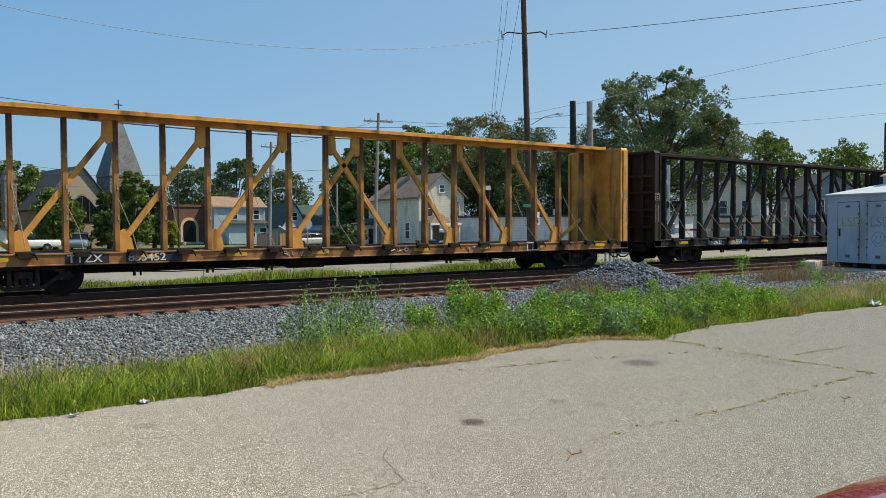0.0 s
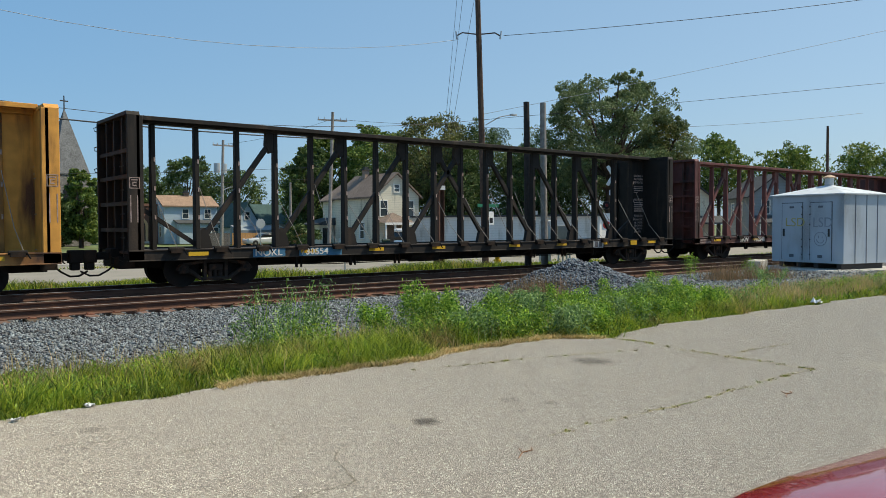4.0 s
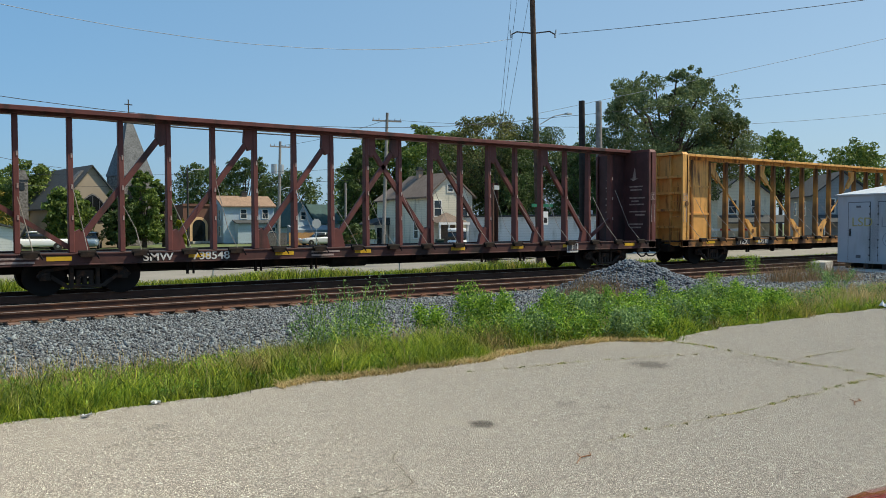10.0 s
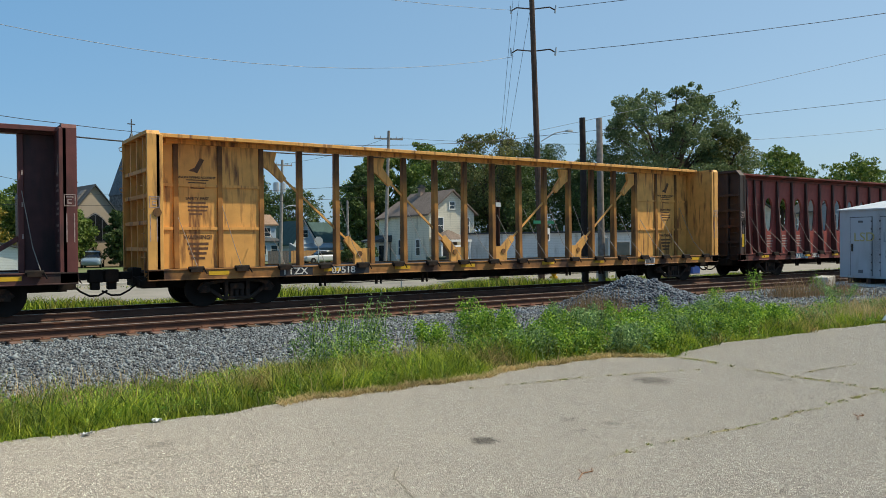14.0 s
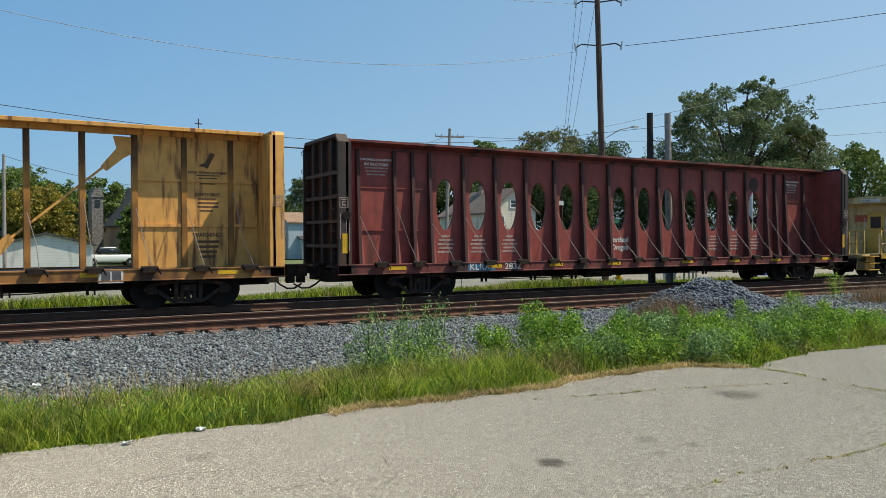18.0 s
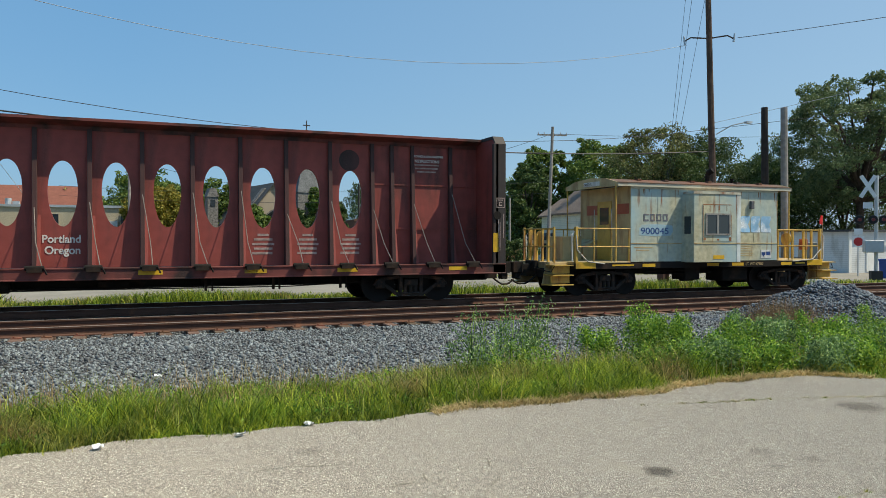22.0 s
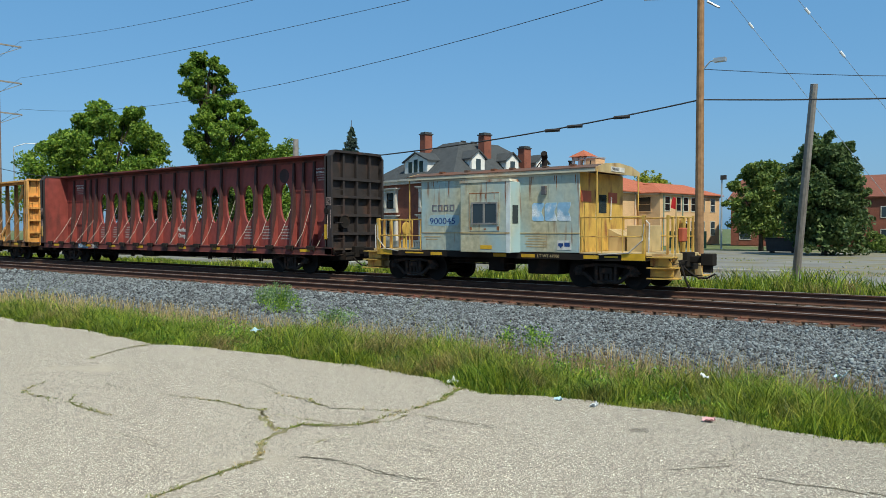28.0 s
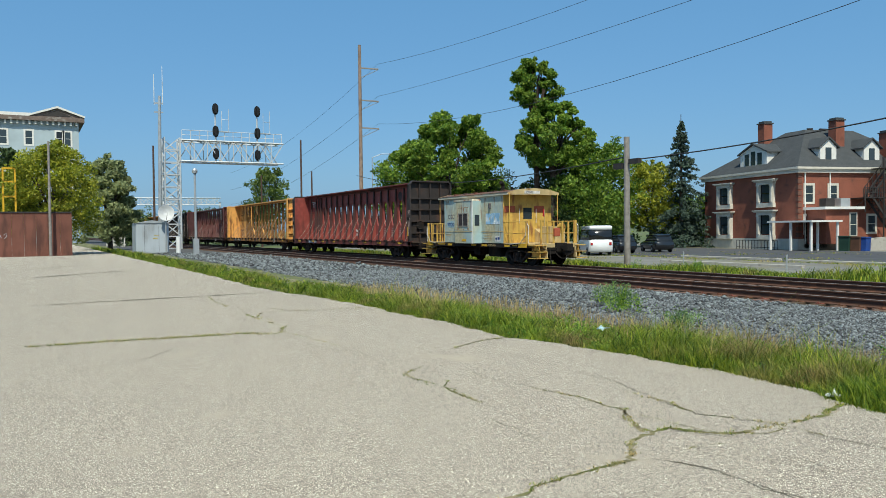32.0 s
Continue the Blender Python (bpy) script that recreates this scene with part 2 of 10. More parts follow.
m_yellow = mk("yellow_car_paint", (0.70, 0.355, 0.095), 0.6, spread=0.12, dirt=(0.16, 0.07, 0.03), amount=0.34, dscale=5.0, streak=7, bump=0.08, specks=(0.22, 0.09, 0.035))
m_yellow_b = mk("worn_yellow_car_paint", (0.62, 0.29, 0.055), 0.65, dirt=(0.13, 0.055, 0.025), amount=0.38, dscale=2.0, streak=6, bump=0.08)
m_yellow_post = mk("scraped_yellow_post", (0.40, 0.18, 0.042), 0.7, dirt=(0.035, 0.022, 0.017), amount=0.7, dscale=1.3, streak=2.8, bump=0.1)
m_yellow_sill = mk("rusty_yellow_sill", (0.34, 0.155, 0.045), 0.72, dirt=(0.07, 0.034, 0.02), amount=0.56, dscale=1.6, streak=1.6, bump=0.12)
m_red_sill = mk("grimy_red_sill", (0.17, 0.045, 0.037), 0.72, dirt=(0.045, 0.024, 0.02), amount=0.52, dscale=1.6, streak=1.6, bump=0.1)
m_maroon = mk("maroon_car_paint", (0.13, 0.042, 0.036), 0.6, dirt=(0.045, 0.026, 0.022), amount=0.42, dscale=2.0, streak=5, bump=0.08)
m_maroon_sill = mk("grimy_maroon_sill", (0.075, 0.03, 0.026), 0.75, dirt=(0.03, 0.02, 0.017), amount=0.5, dscale=1.6, streak=1.6, bump=0.1)
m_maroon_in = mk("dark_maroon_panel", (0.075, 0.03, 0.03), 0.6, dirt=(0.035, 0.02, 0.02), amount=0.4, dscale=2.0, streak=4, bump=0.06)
m_red = mk("faded_red_car_paint", (0.25, 0.054, 0.043), 0.62, dirt=(0.13, 0.04, 0.033), amount=0.40, dscale=2.0, streak=5, bump=0.06)
m_red_dark = mk("grimy_red_stake", (0.065, 0.030, 0.028), 0.7, dirt=(0.04, 0.025, 0.022), amount=0.5, dscale=2, streak=4)
m_blackcar = mk("black_car_paint", (0.021, 0.018, 0.016), 0.7, spec=0.2, dirt=(0.055, 0.04, 0.03), amount=0.35, dscale=2.0, streak=5, bump=0.06)
m_deck = mk("grimy_deck", (0.10, 0.07, 0.05), 0.85, dirt=(0.04, 0.03, 0.025), amount=0.5)
m_under = mk("underframe_grime", (0.018, 0.015, 0.013), 0.85, spec=0.15, dirt=(0.05, 0.03, 0.02), amount=0.35)
m_truck = mk("truck_casting", (0.030, 0.024, 0.021), 0.85, spec=0.2, dirt=(0.10, 0.052, 0.032), amount=0.42, dscale=4)
m_wheel = mk("wheel_steel", (0.014, 0.012, 0.011), 0.75, spec=0.15, dirt=(0.03, 0.017, 0.012), amount=0.35)
m_safety = mk("safety_yellow", (0.62, 0.36, 0.02), 0.5, dirt=(0.2, 0.12, 0.03), amount=0.3)
m_letter = mk("white_lettering", (0.60, 0.58, 0.54), 0.6, spread=0.25, scale=6)
m_letter_dim = mk("worn_lettering", (0.34, 0.25, 0.22), 0.6, spread=0.4, scale=9)
m_letter_brown = mk("brown_lettering", (0.12, 0.06, 0.03), 0.6, spread=0.3, scale=8)
m_letter_blue = mk("blue_lettering", (0.02, 0.055, 0.19), 0.5, spread=0.3, scale=8)
m_letter_grey = mk("grey_lettering", (0.10, 0.10, 0.11), 0.6, spread=0.3, scale=8, dirt=(0.25, 0.12, 0.05), amount=0.3)
m_letter_worn = mk("worn_blue_brown_marking", (0.15, 0.15, 0.17), 0.65, spread=0.3, scale=6, dirt=(0.34, 0.19, 0.09), amount=0.5, dscale=3)
m_cable = mk("tie_down_cable", (0.30, 0.26, 0.22), 0.6, metal=0.3)
m_cab = mk("caboose_pale_blue", (0.345, 0.475, 0.49), 0.6, spread=0.12, scale=0.7, dirt=(0.47, 0.43, 0.28), amount=0.46, dscale=0.55, streak=2.5, bump=0.03, bscale=7, specks=(0.22, 0.085, 0.03))
m_cab_rust = mk("caboose_rusty_edge", (0.48, 0.46, 0.36), 0.65, dirt=(0.26, 0.10, 0.04), amount=0.46, dscale=3.0, streak=3, bump=0.06)
m_cab_white = mk("caboose_white_band", (0.62, 0.66, 0.64), 0.6, dirt=(0.4, 0.28, 0.17), amount=0.3, streak=6)
m_cab_tan = mk("caboose_cream", (0.47, 0.36, 0.18), 0.6, dirt=(0.3, 0.17, 0.07), amount=0.4, dscale=2.4, streak=4)
m_cab_yel = mk("caboose_yellow", (0.55, 0.35, 0.075), 0.6, dirt=(0.26, 0.12, 0.04), amount=0.42, dscale=3, streak=3)
m_cab_roof = mk("caboose_roof", (0.11, 0.07, 0.05), 0.8, dirt=(0.15, 0.06, 0.03), amount=0.55, dscale=1.5)
m_cab_cream = mk("caboose_roof_cream", (0.50, 0.47, 0.36), 0.65, spread=0.12, scale=1.2, dirt=(0.30, 0.14, 0.06), amount=0.36, dscale=1.3, streak=0.8, bump=0.04)
m_orange = mk("faded_orange_panel", (0.36, 0.085, 0.04), 0.6)
m_window = glass("dark_window_glass")
m_flag = mk("red_flag_cloth", (0.55, 0.02, 0.02), 0.7)
m_hose = mk("pale_hose", (0.45, 0.42, 0.36), 0.6)

# ---- the train: each car's own space has x along it, y across (the viewer's side negative), z from the rail head ----
WHEELSETS = []     # (wheelset, place along the truck, radius)
TRAIN = []         # (car, place of its front end behind the caboose's body corner)
CAR_LENGTH = 23.17
FRONT = -1.43      # the side that faces the viewer


def marks(parent, x0, z0, y, rows, material, name="marking", turn=0.0, gap=0.13, high=0.055):
    """Lines of unreadable lettering as thin bars: rows of (offset, length) downwards."""
    for k, (dx, ln) in enumerate(rows):
        z = z0 - k * gap
        g = Geo()
        if turn == 0.0:
            g.box(x0 + dx, x0 + dx + ln, y - 0.004, y, z - high, z)
        else:
            g.box(x0 - 0.004, x0, y - dx - ln, y - dx, z - high, z)
        part(name, g, material, parent)


def wheelset_mesh(radius):
    g = Geo()
    for s in (-1, 1):
        r = radius
        prof = [(0.05, -0.11), (0.11, -0.11), (0.13, -0.03), (r - 0.10, -0.015), (r - 0.075, -0.06), (r - 0.004, -0.065), (r, -0.05),
                (r + 0.004, 0.05), (r + 0.026, 0.062), (r + 0.026, 0.09), (r - 0.075, 0.09), (0.13, 0.05), (0.05, 0.05)]
        g.lathe([(a, 0.75 * s - b * -s) for a, b in prof], axis="y", n=28)
    g.tube((0, -1.02, 0), (0, 1.02, 0), 0.075, n=10)
    return mesh_of("wheelset", g, m_wheel)


WHEEL_BIG, WHEEL_SMALL = wheelset_mesh(0.457), wheelset_mesh(0.42)


def truck_mesh(half):
    """Two open cast side frames with axle boxes, springs and a bolster between them."""
    g = Geo()
    for s in (-1, 1):
        y = 1.0 * s
        top = [(-half - 0.17, 0.44), (-half - 0.04, 0.60), (-half + 0.2, 0.63), (-0.36, 0.68), (0.36, 0.68), (half - 0.2, 0.63), (half + 0.04, 0.60), (half + 0.17, 0.44)]
        low = [(-half + 0.12, 0.46), (-0.40, 0.19), (0.40, 0.19), (half - 0.12, 0.46)]
        for pts, w in ((top, 0.095), (low, 0.10)):
            for a, b in zip(pts, pts[1:]):
                g.beam((a[0], y, a[1]), (b[0], y, b[1]), 0.14, w)
        for x in (-0.30, 0.30):
            g.beam((x, y, 0.2), (x, y, 0.68), 0.15, 0.10)
        for x in (-half, half):
            g.box(x - 0.12, x + 0.12, y - 0.09, y + 0.09, 0.36, 0.57)
            g.tube((x, y - 0.02, 0.455), (x, y + 0.13 * s, 0.455), 0.095, n=14)
            g.tube((x, y + 0.12 * s, 0.455), (x, y + 0.155 * s, 0.455), 0.05, n=8)
        for x in (-0.15, 0.0, 0.15):
            g.tube((x, y, 0.22), (x, y, 0.42), 0.065, n=8)
        g.box(-0.24, 0.24, y - 0.10, y + 0.10, 0.19, 0.23)
    g.box(-0.2, 0.2, -1.08, 1.08, 0.42, 0.60)
    for x in (-half + 0.5, half - 0.5):
        g.beam((x, -0.8, 0.38), (x, 0.8, 0.38), 0.1, 0.1)
    return mesh_of("truck", g, m_truck, bev=0.012)


TRUCK_CAR, TRUCK_CABOOSE = truck_mesh(0.89), truck_mesh(0.8635)


def add_truck(car, x, small=False):
    t = part("truck", TRUCK_CABOOSE if small else TRUCK_CAR, None, car, "grimy cast steel truck with springs")
    t.location = (x, 0, 0)
    r, half = (0.42, 0.8635) if small else (0.457, 0.89)
    for dx in (-half, half):
        w = part("wheelset", WHEEL_SMALL if small else WHEEL_BIG, None, t)
        w.location = (dx, 0, r)
        WHEELSETS.append((w, dx, r))


def add_couplers(car, x0, x1, z=0.86):
    for x, s in ((x0, -1), (x1, 1)):
        g = Geo().box(min(x, x + s * 0.5), max(x, x + s * 0.5), -0.1, 0.1, z - 0.1, z + 0.1)
        g.box(min(x + s * 0.45, x + s * 0.8), max(x + s * 0.45, x + s * 0.8), -0.2, 0.12, z - 0.17, z + 0.17)
        g.box(min(x - s * 0.1, x + s * 0.12), max(x - s * 0.1, x + s * 0.12), -0.3, 0.3, z - 0.22, z + 0.2)
        g.box(min(x + s * 0.5, x + s * 0.72), max(x + s * 0.5, x + s * 0.72), -0.16, 0.08, z - 0.36, z - 0.14)
        part("coupler", g, m_under, car, "grimy knuckle coupler", bev=0.02)
        part("draft_beam", Geo().box(min(x - s * 0.35, x + s * 0.05), max(x - s * 0.35, x + s * 0.05), -0.75, 0.75, z - 0.3, z - 0.02), m_under, car)
        pts = [(x + s * (0.0 + 0.22 * k), -0.35 + 0.03 * k, z - 0.18 - 0.34 * math.sin(k / 4 * math.pi * 0.8)) for k in range(5)]
        part("air_hose", Geo().path(pts, 0.028, 6), m_under, car)
        part("uncoupling_lever", Geo().path([(x - s * 0.02, -1.3, z + 0.05), (x + s * 0.1, -1.28, z - 0.12), (x + s * 0.12, -0.3, z - 0.02)], 0.014, 5), m_under, car)


WINCH = mesh_of("winch", Geo().box(-0.16, 0.16, -0.13, 0.0, -0.05, 0.07).tube((-0.2, -0.07, 0.05), (0.2, -0.07, 0.05), 0.055, n=8)
                .beam((0.19, -0.1, 0.05), (0.26, -0.14, -0.1), 0.03, 0.03), m_under)


def bulkhead(car, at_front, paint, inner, top=4.58, cut=0.07):
    """The end wall: sheet, corner posts, ribs on the outer side, cap."""
    x0, s = (0.0, 1) if at_front else (CAR_LENGTH, -1)

    def span(a, b):
        return (x0 + a, x0 + b) if s > 0 else (x0 - b, x0 - a)
    poly = [(FRONT, 0.78), (-FRONT, 0.78), (-FRONT, top - cut), (-FRONT - cut, top), (FRONT + cut, top), (FRONT, top - cut)]
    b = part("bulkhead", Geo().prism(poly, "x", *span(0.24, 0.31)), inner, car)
    part("end_sheet", Geo().prism([(a * 0.985, z - 0.01) for a, z in poly], "x", *span(0.215, 0.238)), paint, b)
    for y in (FRONT, -FRONT):
        ys = (y, y + 0.09) if y < 0 else (y - 0.09, y)
        part("corner_post", Geo().box(*span(0.0, 0.40), *ys, 0.74, top - cut), paint, b, bev=0.01)
    part("cap", Geo().prism([(FRONT, top - cut), (FRONT + cut, top + 0.03), (-FRONT - cut, top + 0.03), (-FRONT, top - cut),
                             (-FRONT - 0.03, top - cut - 0.06), (-FRONT - cut, top - 0.06), (FRONT + cut, top - 0.06), (FRONT + 0.03, top - cut - 0.06)],
                            "x", *span(0.0, 0.33)), paint, b)
    for z in (1.55, 2.25, 2.95, 3.62):
        part("rib", Geo().box(*span(0.05, 0.24), FRONT + 0.09, -FRONT - 0.09, z - 0.05, z + 0.05), paint, b)
    for y in (-0.72, 0.0, 0.72):
        part("upright", Geo().box(*span(0.07, 0.24), y - 0.04, y + 0.04, 0.8, top - 0.08), paint, b)
    for k in range(4):
        z = 1.35 + 0.62 * k
        part("rung", Geo().path([(x0 + s * -0.03, FRONT + 0.16, z), (x0 + s * -0.03, FRONT + 0.55, z)], 0.014, 5), paint, b)
    for z in (3.15, 3.75, 4.3):
        part("cable_hook", Geo().path([(x0, -FRONT - 0.2, z), (x0 - s * 0.1, -FRONT - 0.2, z + 0.02), (x0 - s * 0.12, -FRONT - 0.2, z + 0.1), (x0 - s * 0.04, -FRONT - 0.2, z + 0.13)], 0.014, 5), paint, b)
    for z0, z1 in ((1.75, 2.45),):
        for dx in (0.07, 0.24):
            part("stripe", Geo().box(*span(dx - 0.012, dx + 0.012), FRONT - 0.005, FRONT, z0, z1), m_letter_dim, b)
    return b


m_end_black = mk("sooty_end_paint", (0.035, 0.028, 0.026), 0.65, dirt=(0.07, 0.04, 0.03), amount=0.4, dscale=2, streak=3)


SILL = {"yellow_car_paint": m_yellow_sill, "worn_yellow_car_paint": m_yellow_sill, "faded_red_car_paint": m_red_sill, "maroon_car_paint": m_maroon_sill}


def flatcar_base(name, label, x_front, paint, inner, truck_at, reflect=True, end_paint=None, end_top=4.58, end_cut=0.07):
    """What all centre-beam cars share."""
    car = thing(name, label, "railcar", "cars of the train")
    TRAIN.append((car, x_front))
    L = CAR_LENGTH
    for s in (-1, 1):
        y = FRONT * -s
        prof = [(y + 0.018 * s, 0.735), (y - 0.13 * s, 0.735), (y - 0.13 * s, 0.765), (y - 0.08 * s, 0.765), (y - 0.08 * s, 0.995), (y - 0.16 * s, 0.995), (y - 0.16 * s, 1.03), (y + 0.022 * s, 1.03), (y + 0.022 * s, 0.995), (y, 0.995), (y, 0.765), (y + 0.018 * s, 0.765)]
        part("side_sill", Geo().prism(prof[::-s], "x", 0, L), SILL.get(paint.name, paint), car, bev=0.005)
    part("deck", Geo().box(0.08, L - 0.08, FRONT + 0.08, -FRONT - 0.08, 0.93, 0.99), m_deck, car)
    part("centre_sill", Geo().box(0.1, L - 0.1, -0.34, 0.34, 0.5, 0.93).box(1.2, L - 1.2, -0.42, 0.42, 0.47, 0.5), m_under, car)
    for k in range(8):
        x = 3.9 + k * (L - 7.8) / 7
        part("crossbearer", Geo().prism([(FRONT + 0.1, 0.93), (-FRONT - 0.1, 0.93), (-FRONT - 0.1, 0.8), (0.4, 0.52), (-0.4, 0.52), (FRONT + 0.1, 0.8)], "x", x - 0.05, x + 0.05), m_under, car)
    for x in truck_at:
        part("bolster", Geo().prism([(FRONT + 0.1, 0.93), (-FRONT - 0.1, 0.93), (-FRONT - 0.1, 0.8), (0.6, 0.72), (-0.6, 0.72), (FRONT + 0.1, 0.8)], "x", x - 0.25, x + 0.25), m_under, car)
        add_truck(car, x)
    add_couplers(car, 0.0, L)
    part("air_reservoir", Geo().tube((9.3, -0.75, 0.62), (10.5, -0.75, 0.62), 0.2, n=12), m_under, car, bev=0.02)
    part("brake_cylinder", Geo().tube((12.4, -0.6, 0.66), (13.1, -0.6, 0.66), 0.16, n=10).beam((13.1, -0.6, 0.66), (14.2, -0.5, 0.66), 0.04), m_under, car)
    part("brake_rod", Geo().path([(truck_at[0] + 1.2, -0.95, 0.56), (6.0, -0.95, 0.47), (12.0, -0.95, 0.49), (17.0, -0.95, 0.47), (truck_at[1] - 1.2, -0.95, 0.56)], 0.016, 5), m_under, car)
    for k, x in enumerate((5.0, 6.9, 8.6, 14.9, 16.6, 18.4)):
        part("hanger", Geo().box(x - 0.03, x + 0.03, -1.0, -0.93, 0.4, 0.76).box(x + 0.14, x + 0.18, -1.0, -0.93, 0.4, 0.76), m_under, car)
    if reflect:
        for k, x in enumerate((1.55, 4.9, 7.3, 9.8, 13.3, 15.8, 18.2, 21.4)):
            part("reflector", Geo().box(x, x + 0.55, FRONT - 0.006, FRONT, 0.85, 0.96), m_safety, car)
    fb = bulkhead(car, True, end_paint or paint, inner, end_top, end_cut)
    rb = bulkhead(car, False, end_paint or paint, inner, end_top, end_cut)
    for x in (0.04, CAR_LENGTH - 0.30):
        for u0, u1, w0, w1 in ((0, 0.26, 0, 0.02), (0, 0.26, 0.27, 0.29), (0, 0.02, 0.02, 0.27), (0.24, 0.26, 0.02, 0.27), (0.08, 0.18, 0.06, 0.09), (0.08, 0.10, 0.09, 0.15), (0.08, 0.18, 0.15, 0.17), (0.05, 0.21, 0.21, 0.24)):
            part("stencil", Geo().box(x + u0, x + u1, FRONT - 0.005, FRONT, 2.62 + w0, 2.62 + w1), m_letter_dim, car)
    return car, fb, rb


PITCH, FIRST = 1.236, 1.08
STAKE_X = [FIRST + PITCH * k for k in range(18)]


def open_car(name, label, x_front, paint, post_paint, inner, truck_at, chord_half=0.42, brace_w=0.15, chord_top=4.65):
    car, fb, rb = flatcar_base(name, label, x_front, paint, inner, truck_at)
    post = mesh_of("post", Geo().prism([(-0.14, 1.0), (0.14, 1.0), (0.09, 4.47), (-0.09, 4.47)], "x", -0.065, 0.065), post_paint, bev=0.012)
    slot = mesh_of("slot", Geo().box(-0.02, 0.02, -0.012, 0.0, -0.06, 0.06), m_letter_dim)
    for k, x in enumerate(STAKE_X):
        p = part("post", post, None, car)
        p.location = (x, 0, 0)
        for z in (1.9, 2.7, 3.5):
            y = -0.14 + (z - 1.0) * 0.015
            sl = part("slot", slot, None, p)
            sl.location = (0.03, y - 0.002, z)
    part("top_chord", Geo().prism([(-chord_half, chord_top - 0.12), (-chord_half, chord_top), (chord_half, chord_top), (chord_half, chord_top - 0.12), (chord_half - 0.04, chord_top - 0.12), (chord_half - 0.04, chord_top - 0.08), (-chord_half + 0.04, chord_top - 0.08), (-chord_half + 0.04, chord_top - 0.12)], "x", 0.3, CAR_LENGTH - 0.3), paint, car, bev=0.008)
    part("chord_web", Geo().box(0.3, CAR_LENGTH - 0.3, -0.16, 0.16, 4.47, chord_top - 0.08), paint, car, bev=0.008)
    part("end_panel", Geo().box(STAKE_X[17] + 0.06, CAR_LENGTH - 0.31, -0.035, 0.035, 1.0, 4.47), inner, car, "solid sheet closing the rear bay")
    for a, b in ((1, 3), (3, 5), (5, 7), (7, 9), (10, 8), (12, 10), (14, 12), (16, 14)):
        xa, xb = STAKE_X[a], STAKE_X[b]
        d = 0.14 if xb > xa else -0.14
        part("brace", Geo().beam((xa + d, 0, 1.25), (xb - d, 0, 4.2), 0.12, brace_w), paint, car, bev=0.008)
        part("gusset", Geo().prism([(xa, 1.0), (xa + 3.2 * d, 1.0), (xa + 2.6 * d, 1.35), (xa + 1.4 * d, 1.6), (xa, 1.5)], "y", -0.075, 0.075), paint, car)
        part("gusset", Geo().prism([(xb, 4.47), (xb - 2.2 * d, 4.47), (xb - 2.4 * d, 4.1), (xb - 1.4 * d, 3.85), (xb, 3.95)], "y", -0.075, 0.075), paint, car)
    for x, a, z in ((0.31, STAKE_X[1], 2.45), (STAKE_X[17], STAKE_X[16], 1.9)):
        part("brace", Geo().beam((x, 0, z), (a, 0, 1.1), 0.08, 0.12), paint, car)
    add_tie_downs(car)
    return car, fb, rb


def add_tie_downs(car, xs=None):
    rnd = random.Random(3)
    for k, x in enumerate(xs or STAKE_X):
        w = part("winch", WINCH, None, car)
        w.location = (x + 0.12, FRONT - 0.01, 0.99)
        hi = 2.2 + rnd.random() * 0.9
        c = [(x, -0.28, hi), (x + 0.08 + rnd.random() * 0.1, -0.86, 1.62), (x + 0.16 + rnd.random() * 0.12, FRONT + 0.08, 1.05)]
        part("tie_cable", Geo().path(c, 0.011, 4), m_cable, car)


def sill_words(car, x, body, material=None, size=0.27, patch=None, z=0.80):
    if patch is not None:
        part("number_patch", Geo().box(x - 0.05, x + patch[0], FRONT - 0.005, FRONT, 0.765, 0.995), patch[1], car)
    words("lettering", body, size, material or m_letter, car, pose(x, FRONT - 0.008, z, 90, 0, 0), width=1.15, bold=0.004)


# the yellow car at the head of the shot
m_patch_black = mk("black_number_patch", (0.03, 0.03, 0.035), 0.6)
car, fb, rb = open_car("centerbeam_flatcar", "worn yellow open-truss centerbeam flatcar with empty deck on the track", -126.6, m_yellow_b, m_yellow_post, m_yellow_b, (2.45, 20.75), chord_half=0.58, chord_top=4.69)
sill_words(car, 3.35, "TTZX", patch=(0.95, m_patch_black))
sill_words(car, 4.75, "855452", patch=(1.35, m_patch_black))
marks(car, 6.6, 0.95, FRONT - 0.004, [(0, 0.7), (0.05, 0.6)], m_letter_brown, gap=0.09, high=0.045)
m_graffiti = mk("grey_graffiti", (0.42, 0.42, 0.44), 0.6, spread=0.3)
for x0, n in ((8.9, 6), (12.2, 4), (15.3, 5)):
    g = Geo()
    rr = random.Random(int(x0 * 10))
    for k in range(n):
        x = x0 + 0.24 * k
        pts = [(x + 0.2 * rr.random(), FRONT - 0.01, 0.79 + 0.2 * rr.random()) for _ in range(4)]
        g.path(pts + pts[:1], 0.012, 4)
    part("graffiti", g, m_graffiti, car)
part("placard", Geo().box(18.0, 18.55, FRONT - 0.012, FRONT, 0.76, 1.06), m_letter, car)
part("placard_print", Geo().box(18.06, 18.26, FRONT - 0.016, FRONT - 0.011, 0.8, 1.02).box(18.3, 18.5, FRONT - 0.016, FRONT - 0.011, 0.8, 1.02), m_under, car)
for k in range(9):
    marks(rb, CAR_LENGTH - 0.312, 3.6 - 0.3 * k, 1.0 - 0.21 * (k % 3), [(0.0, 0.8 - 0.05 * k), (0.25, 0.6)], m_letter_dim, turn=1, gap=0.12, high=0.03)

